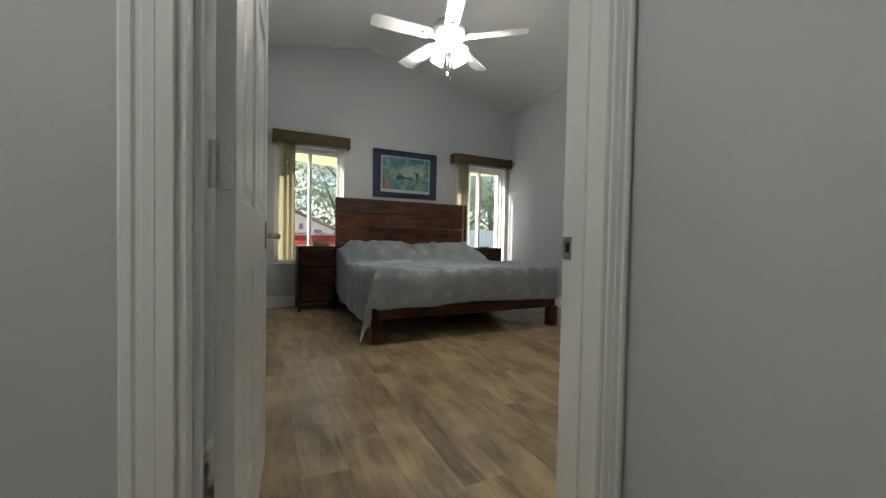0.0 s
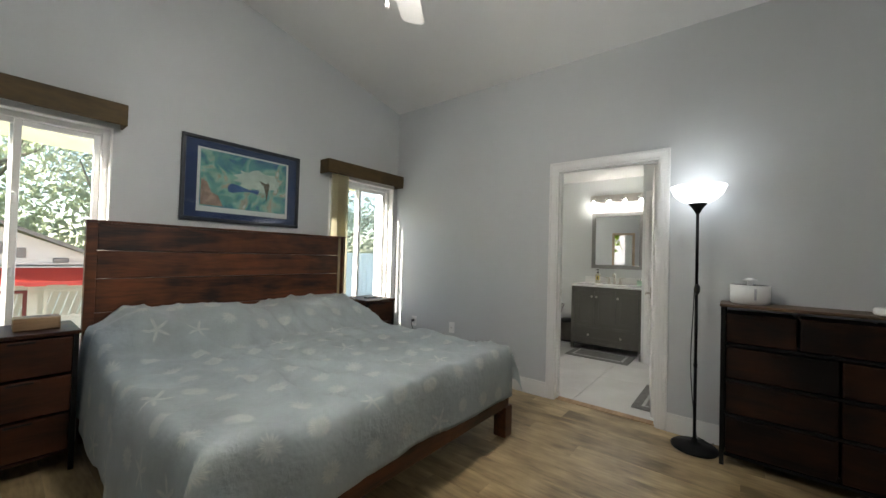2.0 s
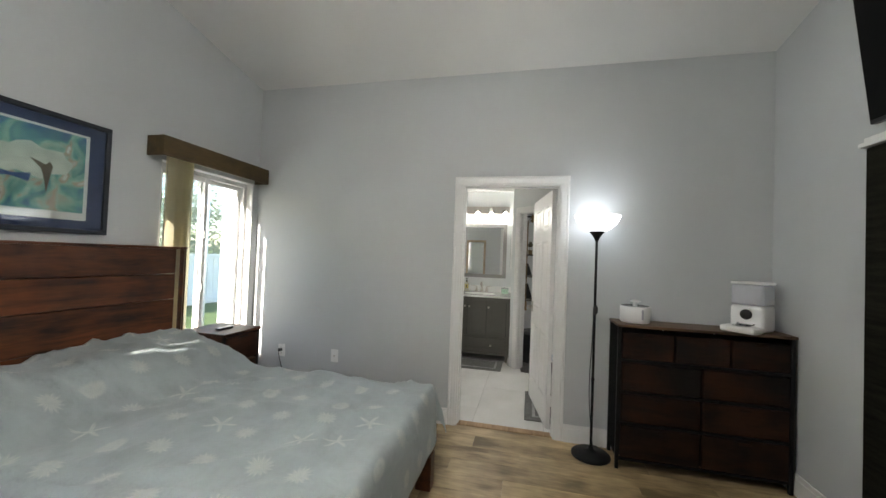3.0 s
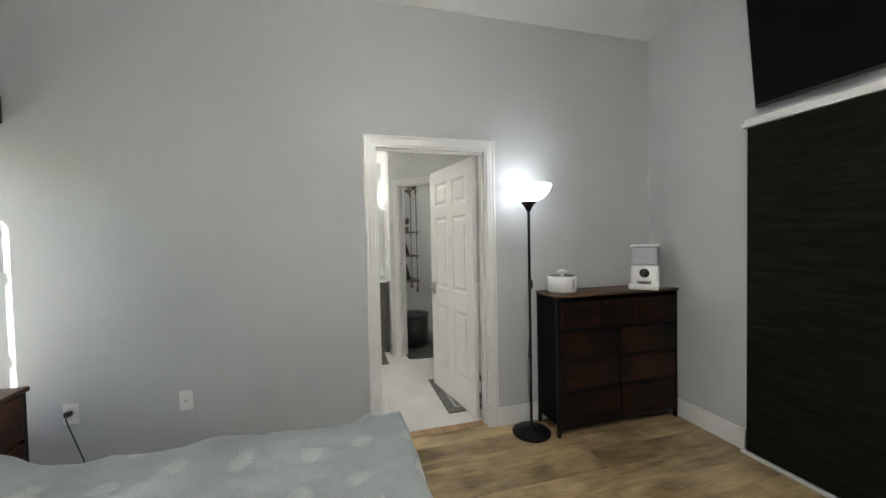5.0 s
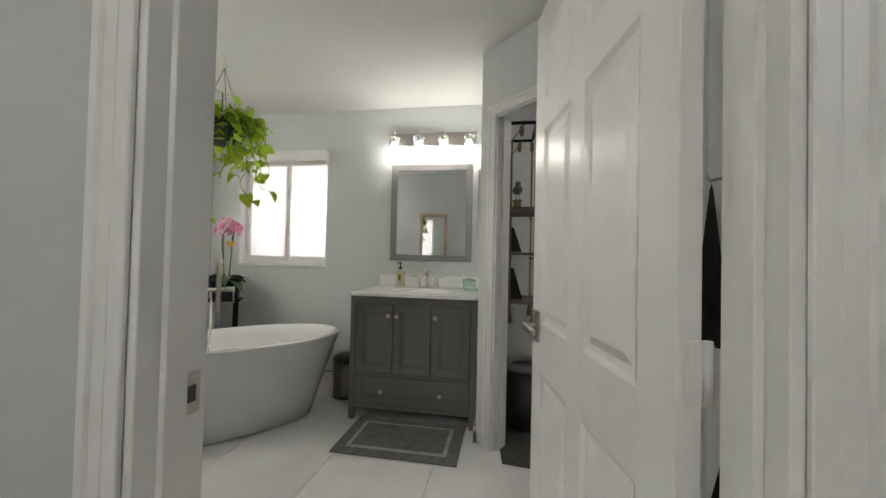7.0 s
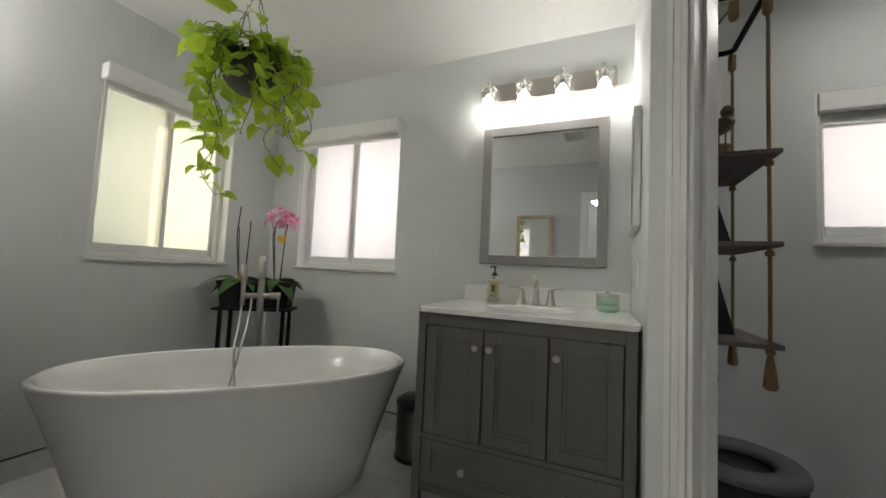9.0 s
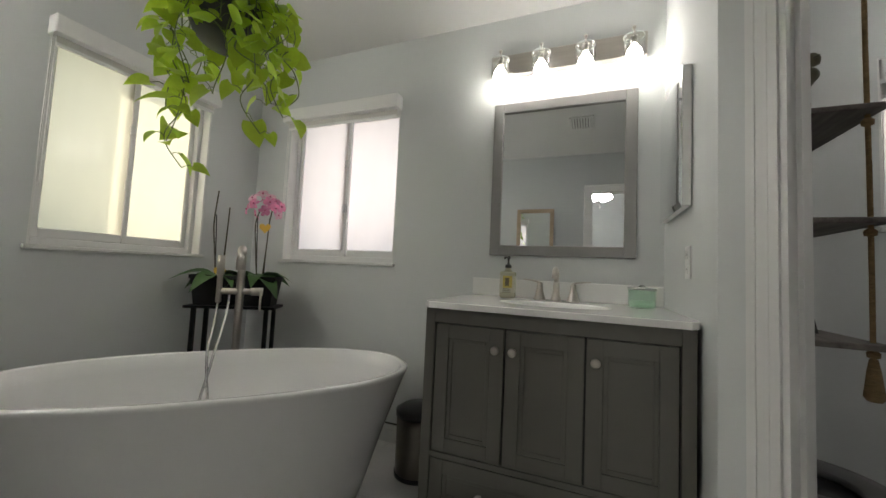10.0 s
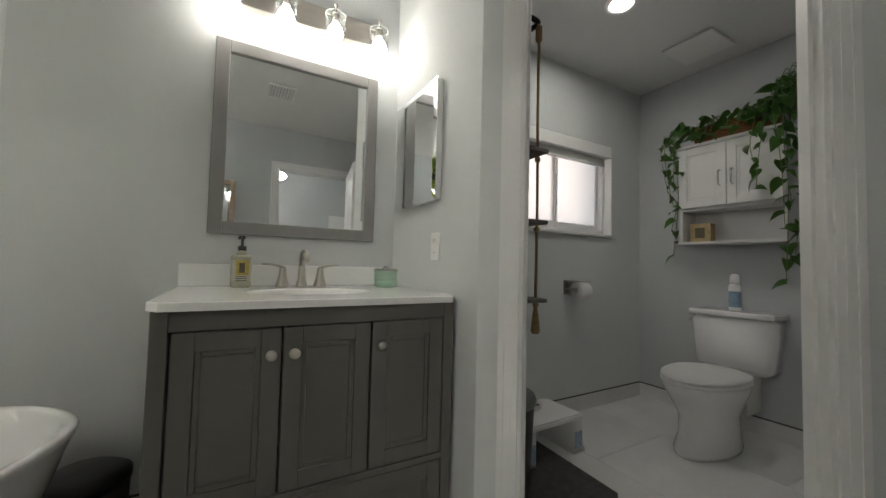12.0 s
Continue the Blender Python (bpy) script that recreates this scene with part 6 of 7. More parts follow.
rug("bath_rug", 5.11, 5.60, 2.87, 3.63, "grey bath rug with a pale inner border before the vanity")
rug("bath_rug", 3.77, 4.50, 2.02, 2.56, "grey bath rug with a pale inner border under the door")
VENTGREY = material("vent_grey", (0.30, 0.30, 0.29), 0.7)
vent = thing("ceiling_vent", "white louvred air vent in the bathroom ceiling", "vent", 4.57, 3.22, BZ)
bm = cube(-0.15, 0.15, -0.11, -0.085, -0.014, -0.001, 0.003)
box(bm, -0.15, 0.15, 0.085, 0.11, -0.014, -0.001, 0.003), box(bm, -0.15, -0.125, -0.085, 0.085, -0.014, -0.001, 0.003), box(bm, 0.125, 0.15, -0.085, 0.085, -0.014, -0.001, 0.003)
part("frame", bm, TRIM, vent)
part("backing", cube(-0.125, 0.125, -0.085, 0.085, -0.003, -0.001), VENTGREY, vent)
for i in range(7):
    y = -0.072 + 0.024 * i
    bm = cube(-0.124, 0.124, -0.009, 0.009, -0.001, 0.001)
    bmesh.ops.transform(bm, matrix=Matrix.Translation((0, y, -0.009)) @ Matrix.Rotation(radians(22), 4, "X"), verts=bm.verts)
    part("slat", bm, TRIM, vent)
TOWEL = material("dark_towel", (0.010, 0.010, 0.011), 0.95, var=0.3, scale=12, bump=0.6, bscale=160)
TOWEL2 = material("grey_towel", (0.035, 0.033, 0.033), 0.95, var=0.3, scale=12, bump=0.6, bscale=160)
for x, z0, z1, mt, lb in ((4.30, 0.38, 0.70, TOWEL, "black towel hung on a hook behind the door"), (4.43, 0.90, 1.44, TOWEL2, "dark grey towel hung on a hook behind the door")):
    tw = thing("towel", lb, "towel", x, END[1], 0, 0, "towels behind the bathroom door")
    bm = bmesh.new()
    g = []
    for j in range(13):
        row = []
        for i in range(17):
            u = (i / 16 - 0.5) * (0.025 + 0.225 * (j / 12))
            row.append(bm.verts.new((u, 0.035 + 0.018 * math.sin(i * 1.9) * (j / 12), z1 - (z1 - z0) * j / 12 - 0.02 * abs(i / 8 - 1) * (1 - j / 12))))
        g.append(row)
    for j in range(12):
        for i in range(16):
            bm.faces.new((g[j][i], g[j][i + 1], g[j + 1][i + 1], g[j + 1][i])).smooth = True
    bmesh.ops.solidify(bm, geom=bm.faces[:], thickness=0.008)
    part("cloth", bm, mt, tw)
    part("hook", tube([(0, 0.001, z1 + 0.02), (0, 0.04, z1 + 0.01), (0, 0.05, z1 + 0.03)], 0.005, 8), NICKEL, tw)

# ---- toilet room ----
ROPE = material("jute_rope", (0.24, 0.16, 0.075), 0.9, var=0.25, scale=40, bump=0.8, bscale=90, stretch=(1, 1, 3))
SHELFW = wood("weathered_shelf", (0.055, 0.048, 0.042), (0.16, 0.14, 0.125), 0.7)
lad = thing("rope_shelf", "weathered grey boards hung on jute ropes from a black pipe", "shelf", 5.462, 2.418, 0)
sx0, sx1, sy0, sy1 = 0.0, 0.46, 0.0, 0.215
bm = tube(smooth_path([(0.04, 0.235, 2.06), (0.04, 0.20, 2.06), (0.04, 0.05, 2.06), (0.06, 0.02, 2.06), (0.10, 0.02, 2.06), (0.36, 0.02, 2.06), (0.40, 0.02, 2.06), (0.42, 0.05, 2.06), (0.42, 0.2, 2.06), (0.42, 0.235, 2.06)], 4), 0.011, 10)
part("pipe", bm, BLACKM, lad, "black iron pipe bracket")
for i, z in enumerate((0.875, 1.193, 1.488)):
    part("board", cube(sx0, sx1, sy0, sy1, z, z + 0.016, 0.003), SHELFW, lad)
for x in (0.045, 0.415):
    for y in (0.022, 0.175):
        pts = [(x, y * 0.4 + 0.02, 2.06)] + [(x + 0.002 * math.sin(k), y, z) for k, z in enumerate((1.95, 1.80, 1.64, 1.50, 1.34, 1.187, 1.0, 0.875, 0.83))]
        rp = part("rope", tube(pts, 0.0058, 8), ROPE, lad)
        for z in (0.862, 1.174, 1.468):
            part("knot", lathe([(0.0, -0.012), (0.012, -0.008), (0.013, 0.004), (0.006, 0.011), (0.0, 0.012)], 12, Matrix.Translation((x, y, z))), ROPE, rp)
        part("tassel", lathe([(0.0, 0.85), (0.008, 0.85), (0.013, 0.82), (0.020, 0.755), (0.014, 0.745), (0.0, 0.75)], 12, Matrix.Translation((x, y, 0))), ROPE, rp)
        part("wrap", lathe([(0.0, 2.045), (0.014, 2.04), (0.015, 1.985), (0.010, 1.975), (0.0, 1.97)], 12, Matrix.Translation((x, y * 0.6 + 0.01, 0))), ROPE, rp)
BIRDM = material("carved_bird_wood", (0.09, 0.085, 0.05), 0.6, var=0.25, scale=14)
bird = solid("bird_figurine", bmesh.new(), BIRDM, "carved wooden bird standing on a shelf", "figurine")
bm = lathe([(0.0, -0.05), (0.018, -0.04), (0.030, -0.01), (0.030, 0.02), (0.018, 0.05), (0.006, 0.085), (0.0, 0.09)], 16, Matrix.Translation((5.57, 2.55, 1.63)) @ Matrix.Rotation(radians(90), 4, "Y") @ Matrix.Rotation(radians(-20), 4, "X"))
join(bm, lathe([(0.0, -0.02), (0.018, -0.012), (0.020, 0.004), (0.010, 0.018), (0.0, 0.02)], 14, Matrix.Translation((5.512, 2.55, 1.658))))
tube([(5.497, 2.55, 1.658), (5.47, 2.55, 1.653)], 0.005, 6, bm, 0.001)
for y in (2.54, 2.56):
    tube([(5.57, y, 1.51), (5.57, y, 1.61)], 0.003, 5, bm)
bm.to_mesh(bird.data), bm.free()
bird.data.materials.append(BIRDM)
bk = thing("twine_spool", "spool of pale twine on a rope shelf", "spool", 5.60, 2.55, 1.5055)
part("core", lathe([(0.0, 0.0), (0.034, 0.0), (0.034, 0.006), (0.026, 0.01), (0.028, 0.03), (0.026, 0.05), (0.034, 0.054), (0.034, 0.06), (0.0, 0.06)], 20), ROPE, bk)
for z, bw, bh, lb in ((1.2105, 0.085, 0.17, "dark leaning board ornament on a rope shelf"), (0.8925, 0.095, 0.215, "black leaning board ornament on a rope shelf")):
    pfm = thing("ornament_board", lb, "ornament", 5.60, 2.60, z, 96, "boards on the rope shelf")
    m = Matrix.Rotation(radians(-10), 4, "X")
    bm = bmesh.new()
    outline = ((-bw, 0.004), (bw, 0.004), (bw * 0.30, bh), (-bw * 0.30, bh))
    fa_, fb_ = [bm.verts.new((x, -0.008, q_)) for x, q_ in outline], [bm.verts.new((x, 0.008, q_)) for x, q_ in outline]
    bm.faces.new(fa_), bm.faces.new(fb_[::-1])
    for i in range(4):
        bm.faces.new((fa_[i], fb_[i], fb_[(i + 1) % 4], fa_[(i + 1) % 4]))
    bmesh.ops.recalc_face_normals(bm, faces=bm.faces)
    bmesh.ops.transform(bm, matrix=m, verts=bm.verts)
    part("board", bm, BLACKP, pfm)
    bm = cube(-bw * 0.35, bw * 0.35, -0.0095, -0.0082, bh * 0.2, bh * 0.6)
    bmesh.ops.transform(bm, matrix=m, verts=bm.verts)
    part("picture", bm, DARKP, pfm)

LIDG = material("bin_lid_grey", (0.11, 0.11, 0.11), 0.5, var=0.15)
lb_ = thing("litter_bin", "round black top-entry litter box with a hole in its lid", "litter box", 5.77, 2.455, 0)
part("tub", lathe([(0.0, 0.0), (0.17, 0.0), (0.178, 0.012), (0.195, 0.40), (0.0, 0.40)], 44), BLACKP, lb_)
part("lid", lathe([(0.112, 0.425), (0.122, 0.432), (0.150, 0.436), (0.198, 0.430), (0.203, 0.418), (0.203, 0.401), (0.112, 0.401), (0.105, 0.415), (0.112, 0.425)], 48), LIDG, lb_, "dark grey lid with a round hole")
MATD = material("dark_mat", (0.075, 0.073, 0.07), 0.95, var=0.3, scale=30, bump=0.8, bscale=200)
solid("floor_mat", prism([(5.17, 2.36), (5.20, 2.62), (5.62, 2.66), (6.0, 2.64), (6.0, 1.95), (5.45, 1.98)], 0.001, 0.009), MATD, "dark grey mat on the toilet room floor", "mat")

st = thing("toilet_stool", "white plastic toilet stool with a curved cut-out", "stool", 5.95, 2.02, 0, -88)
bm = prism([(-0.23, -0.16), (0.23, -0.16), (0.23, 0.10), (0.17, 0.13)] + [(0.15 * math.cos(k * math.pi / 10), 0.13 - 0.14 * math.sin(k * math.pi / 10)) for k in range(1, 10)] + [(-0.17, 0.13), (-0.23, 0.10)], 0.175, 0.205)
bmesh.ops.bevel(bm, geom=[e for e in bm.edges if abs(e.verts[0].co.z - e.verts[1].co.z) < 1e-6], offset=0.008, segments=2, affect="EDGES")
part("seat_top", bm, WHITEP, st)
for s in (-1, 1):
    bm = loft([[(s * (x), y, z) for x, y in ((0.13 + o, -0.15 - o), (0.225 + o, -0.15 - o), (0.225 + o, 0.09 + o), (0.16, 0.10 + o))] for z, o in ((0.0, 0.015), (0.1, 0.005), (0.1745, 0.0))])
    part("leg", bm, WHITEP, st)
    part("sticker", box(bmesh.new(), s * 0.18 - 0.03, s * 0.18 + 0.03, -0.1685, -0.166, 0.03, 0.12), material("sticker_blue", (0.35, 0.45, 0.55), 0.5, var=0.3, scale=60), st)

# toilet
tl = thing("toilet", "white two-piece ceramic toilet with closed lid", "toilet", 5.49, 0.61, 0)


def egg(w, back, front, cy, z, n=48):
    w, front = w * 1.05, front * 1.12
    return [(w * math.cos(2 * math.pi * i / n), cy + (front if math.sin(2 * math.pi * i / n) > 0 else back) * math.sin(2 * math.pi * i / n), z) for i in range(n)]


part("bowl", loft([egg(0.125, 0.22, 0.27, 0.45, 0.0), egg(0.13, 0.22, 0.275, 0.45, 0.02), egg(0.115, 0.21, 0.245, 0.44, 0.10), egg(0.12, 0.20, 0.225, 0.45, 0.20), egg(0.155, 0.20, 0.265, 0.46, 0.29), egg(0.182, 0.20, 0.295, 0.47, 0.35), egg(0.188, 0.20, 0.305, 0.47, 0.385), egg(0.18, 0.195, 0.295, 0.47, 0.392)]), CERAMIC, tl)
part("seat", loft([egg(0.184, 0.20, 0.302, 0.47, 0.393), egg(0.192, 0.205, 0.312, 0.47, 0.398), egg(0.190, 0.205, 0.310, 0.47, 0.411), egg(0.182, 0.20, 0.30, 0.47, 0.413)]), WHITEP, tl)
part("lid", loft([egg(0.184, 0.20, 0.302, 0.47, 0.415), egg(0.191, 0.205, 0.312, 0.47, 0.419), egg(0.188, 0.205, 0.308, 0.47, 0.434), egg(0.15, 0.17, 0.26, 0.47, 0.442), egg(0.05, 0.06, 0.1, 0.47, 0.445)]), WHITEP, tl)
part("neck", cube(-0.10, 0.10, 0.03, 0.25, 0.15, 0.392, 0.02, 3), CERAMIC, tl)
tank = loft([[(sx * w, y0 if sy < 0 else y1, z) for sx, sy in ((-1, -1), (1, -1), (1, 1), (-1, 1))] for w, y0, y1, z in ((0.185, 0.02, 0.20, 0.40), (0.195, 0.015, 0.212, 0.45), (0.215, 0.012, 0.222, 0.735))])
bmesh.ops.bevel(tank, geom=[e for e in tank.edges], offset=0.018, segments=3, affect="EDGES")
tk = part("tank", tank, CERAMIC, tl)
part("tank_lid", cube(-0.228, 0.228, 0.008, 0.236, 0.7365, 0.772, 0.012, 3), CERAMIC, tl)
part("flush_lever", tube([(0.215, 0.12, 0.69), (0.232, 0.14, 0.69), (0.234, 0.20, 0.685)], 0.008, 8), CHROME, tk)
cn = thing("spray_can", "white and blue air freshener can on the toilet tank", "spray can", 5.50, 0.72, 0.773)
CANB = material("can_blue", (0.22, 0.32, 0.42), 0.4, var=0.3, scale=50)
part("can", lathe([(0.0, 0.0), (0.031, 0.0), (0.033, 0.005), (0.033, 0.15), (0.026, 0.165), (0.0, 0.166)], 28), WHITEP, cn)
part("label", lathe([(0.0334, 0.02), (0.0336, 0.021), (0.0336, 0.12), (0.0334, 0.121)], 28), CANB, cn)
part("cap", lathe([(0.0, 0.167), (0.024, 0.167), (0.027, 0.19), (0.022, 0.225), (0.010, 0.232), (0.0, 0.232)], 22), WHITEP, cn)
tp = thing("toilet_paper", "white toilet roll on a nickel wall holder", "toilet paper", BX1, 1.40, 0.862, -90)
part("roll", lathe([(0.020, -0.05), (0.056, -0.05), (0.057, -0.045), (0.057, 0.045), (0.056, 0.05), (0.020, 0.05), (0.020, -0.05)], 36, Matrix.Translation((0, -0.075, 0)) @ Matrix.Rotation(radians(90), 4, "Y")), material("tissue_paper", (0.75, 0.75, 0.74), 0.95, var=0.03), tp)
bm = tube([(-0.07, -0.004, 0.01), (-0.07, -0.075, 0.01), (0.06, -0.075, 0.01)], 0.008, 10)
box(bm, -0.095, 0.075, -0.10, -0.002, 0.064, 0.070, 0.002), box(bm, -0.095, -0.05, -0.006, -0.001, -0.03, 0.07, 0.002)
part("holder", bm, NICKEL, tp, "brushed nickel holder with shelf")

# wall cabinet
CABW = material("cabinet_white", (0.62, 0.62, 0.61), 0.4, var=0.03)
wc = thing("wall_cabinet", "white two-door wall cabinet with an open shelf above the toilet", "cabinet", 5.505, 0.60, 1.217, 180)
cw = 0.29
bm = cube(-cw, -cw + 0.016, -0.19, -0.001, 0, 0.65)
box(bm, cw - 0.016, cw, -0.19, -0.001, 0, 0.65), box(bm, -cw + 0.016, cw - 0.016, -0.012, -0.001, 0, 0.65), box(bm, -cw + 0.016, cw - 0.016, -0.19, -0.012, 0.212, 0.228), box(bm, -cw - 0.008, cw + 0.008, -0.20, -0.001, -0.016, 0.0, 0.002)
part("carcass", bm, CABW, wc)
part("cornice", cube(-cw - 0.018, cw + 0.018, -0.215, -0.001, 0.651, 0.672, 0.004, 2), CABW, wc)
for s in (-1, 1):
    bm = shaker(cw - 0.004, 0.415)
    bmesh.ops.transform(bm, matrix=Matrix.Translation((0.002 if s > 0 else -cw + 0.002, -0.191, 0.232)), verts=bm.verts)
    d = part("door", bm, CABW, wc)
    part("panel", shifted(shaker_panel(cw - 0.004, 0.415), 0.002 if s > 0 else -cw + 0.002, -0.191, 0.232), CABW, d)
    x = s * 0.035
    part("handle", tube([(x, -0.21, 0.36), (x, -0.235, 0.365), (x, -0.235, 0.455), (x, -0.21, 0.46)], 0.0055, 8), CHROME, d, "chrome bar handle")
tin = thing("tin_box", "small tan printed box on the cabinet shelf", "box", 5.69, 0.71, 1.216)
part("case", cube(-0.065, 0.065, -0.035, 0.035, 0, 0.13, 0.008, 2), material("tin_tan", (0.36, 0.27, 0.13), 0.5, var=0.2, scale=30), tin)
part("badge", cube(-0.03, 0.03, 0.0352, 0.0362, 0.03, 0.10), DARKP, tin)
WICK = material("wicker", (0.22, 0.095, 0.032), 0.7, var=0.35, scale=40, bump=0.8, bscale=120, stretch=(1, 1, 3))
bs = thing("basket", "brown wicker basket holding plants on the cabinet", "basket", 5.50, 0.70, 1.889)
for k in range(7):
    z, o = 0.008 + 0.016 * k, 0.003 * k
    ring = [(0.20 + o, 0.07 + o * 0.5), (0.20 + o, -0.07 - o * 0.5), (-0.20 - o, -0.07 - o * 0.5), (-0.20 - o, 0.07 + o * 0.5), (0.20 + o, 0.07 + o * 0.5)]
    part("strand", tube([(x, y, z) for x, y in ring], 0.0088, 6), WICK, bs)
part("bottom", cube(-0.195, 0.195, -0.065, 0.065, 0.0, 0.012), WICK, bs)
DARKPOTHOS = leaf_mesh("dark_pothos_leaf", LEAFD, 0.085, 0.066)
pl = thing("trailing_plant", "dark green pothos trailing down around the wall cabinet", "plant", 5.50, 0.72, 1.92)
part("soil", cube(-0.18, 0.18, -0.055, 0.055, 0.0, 0.06), SOIL, pl)
for k in range(6):
    x = rng.uniform(-0.2, 0.2)
    vine(pl, [(x * 0.8, 0, 0.04), (x, 0.05, 0.12), (x * 1.2, 0.11, 0.09), (x * 1.3, 0.15, 0.0)], DARKPOTHOS, STEM, 4, 1.0, rng)
for x, y, low, n in ((0.32, 0.06, -0.62, 12), (0.34, 0.02, -0.80, 14), (0.37, 0.10, -0.45, 10), (0.29, 0.12, -0.30, 8), (0.42, 0.06, -0.35, 8), (-0.26, 0.15, -0.65, 14), (-0.30, 0.12, -0.95, 16), (-0.34, 0.08, -1.15, 16), (-0.22, 0.16, -0.40, 11), (-0.30, 0.17, -0.50, 12), (-0.18, 0.17, -0.30, 8), (-0.36, 0.15, -0.8, 14)):
    pts = [(x * 0.5, y * 0.3, 0.05), (x * 0.8, y, 0.10), (x, y + 0.02, 0.0), (x + rng.uniform(-0.04, 0.04), y + 0.02, low * 0.5), (x + rng.uniform(-0.05, 0.05), y, low)]
    vine(pl, pts, DARKPOTHOS, STEM, n, 0.95, rng)
for k in range(26):
    x = rng.uniform(-0.40, -0.24)
    vine(pl, [(x * 0.7, 0.03, 0.05), (x, 0.09, 0.24 * rng.random() + 0.06), (x - 0.05, 0.13, 0.20 * rng.random())], DARKPOTHOS, STEM, 3, 1.05, rng)
DISC = glowing("lit_ceiling_disc", (1.0, 0.95, 0.87), 46.0)
cd = thing("ceiling_light", "small round recessed ceiling light, lit", "ceiling light", 5.62, 1.72, BZ)
part("trim_ring", lathe([(0.058, -0.001), (0.085, -0.001), (0.083, -0.008), (0.060, -0.006), (0.058, -0.001)], 36), WHITEP, cd)
part("diffuser", lathe([(0.0, -0.004), (0.058, -0.004), (0.058, -0.001), (0.0, -0.001)], 32), DISC, cd)
ef = thing("exhaust_fan", "white square exhaust fan cover in the ceiling", "exhaust fan", 5.60, 0.95, BZ)
part("cover", cube(-0.15, 0.15, -0.15, 0.15, -0.022, -0.006, 0.008, 2), WHITEP, ef)
part("neck", cube(-0.12, 0.12, -0.12, 0.12, -0.006, -0.001), FANGREY, ef)
# ---- yard ----
GRASS = material("grass_ground", (0.085, 0.13, 0.035), 0.95, var=0.3, scale=1.5, bump=0.6, bscale=40)
PATIO = material("patio_concrete", (0.55, 0.53, 0.50), 0.9, var=0.1, scale=2, bump=0.2)
HOUSEP = material("playhouse_cream", (0.66, 0.58, 0.50), 0.6, var=0.08, scale=4)
REDP = material("awning_red", (0.55, 0.055, 0.04), 0.6, var=0.1, scale=5)
MAROON = material("maroon_wood", (0.14, 0.020, 0.018), 0.6, var=0.2)
SAILY = leafy("shade_sail_yellow", (0.80, 0.76, 0.42), (0.86, 0.82, 0.48), 0.6, var=0.06, scale=2)
# Bark and foliage colours are paled to carry outdoor glare and haze.
BARK = material("bark", (0.27, 0.23, 0.19), 0.95, var=0.35, scale=8, bump=0.8, bscale=30, stretch=(1, 1, 0.3))
FOLI = leafy("hazed_foliage", (0.34, 0.36, 0.28), (0.52, 0.55, 0.40), 0.6, var=0.4, scale=2)
FOLI2 = leafy("hazed_light_foliage", (0.38, 0.42, 0.29), (0.56, 0.61, 0.40), 0.6, var=0.4, scale=2)
ROOFS = material("playhouse_roof", (0.24, 0.20, 0.17), 0.8, var=0.2)
CHAIN = material("green_fence_wire", (0.02, 0.16, 0.12), 0.5, var=0.1)
bm = bmesh.new()
GX, GY = 2500, 2500
v = [bm.verts.new(p) for p in ((-GX, -GY, -0.22), (GX, -GY, -0.22), (GX, GY, -0.22), (-GX, GY, -0.22))]
bm.faces.new(v)
setting("ground", bm, GRASS, "grassy yard", "ground")
setting("patio", cube(-4, 8, 5.65, 7.6, -0.21, -0.17, 0.01), PATIO, "pale concrete patio slab", "patio")

ph = thing("playhouse", "cream play house with gabled front and red awning", "playhouse", 0.60, 9.2, -0.22)
bm = cube(-0.85, 0.85, 0.0, 0.05, 0.9, 1.20)
bm2 = bmesh.new()
lo = [bm2.verts.new((x, 0.0, z)) for x, z in ((-0.98, 1.18), (0.98, 1.18), (-0.28, 1.72))]
hi = [bm2.verts.new((x, 0.05, z)) for x, z in ((-0.98, 1.18), (0.98, 1.18), (-0.28, 1.72))]
bm2.faces.new(lo), bm2.faces.new(hi[::-1])
for a, b in ((0, 1), (1, 2), (2, 0)):
    bm2.faces.new((lo[a], hi[a], hi[b], lo[b]))
bmesh.ops.recalc_face_normals(bm2, faces=bm2.faces)
join(bm, bm2)
part("gable", bm, HOUSEP, ph)
for x, z, w, h in ((-0.44, 1.36, 0.09, 0.13), (-0.22, 1.42, 0.10, 0.16), (-0.02, 1.36, 0.09, 0.13), (0.35, 1.26, 0.16, 0.07)):
    part("gable_cutout", cube(x - w / 2, x + w / 2, -0.012, -0.002, z - h / 2, z + h / 2, 0.01), ROOFS, ph)
for s, x1, z1 in ((-1, -1.06, 1.13), (1, 1.08, 1.13)):
    bm = bmesh.new()
    pts = ((-0.28, 1.76), (x1, z1), (x1, z1 + 0.05), (-0.28, 1.81))
    a = [bm.verts.new((x, -0.12, z)) for x, z in pts]
    b = [bm.verts.new((x, 1.3, z)) for x, z in pts]
    bm.faces.new(a), bm.faces.new(b[::-1])
    for i in range(4):
        bm.faces.new((a[i], a[(i + 1) % 4], b[(i + 1) % 4], b[i]))
    bmesh.ops.recalc_face_normals(bm, faces=bm.faces)
    part("roof", bm, ROOFS, ph)
bm = bmesh.new()
a = [bm.verts.new(p) for p in ((-1.15, -0.02, 1.16), (1.15, -0.02, 1.16), (1.15, -0.42, 1.00), (-1.15, -0.42, 1.00))]
f = bm.faces.new(a)
bmesh.ops.solidify(bm, geom=[f], thickness=0.02)
for i in range(12):
    box(bm, -1.15 + 2.3 * i / 12, -1.15 + 2.3 * (i + 1) / 12, -0.43, -0.42, 0.94 + 0.015 * (i % 2), 1.00)
part("awning", bm, REDP, ph, "red fabric awning")
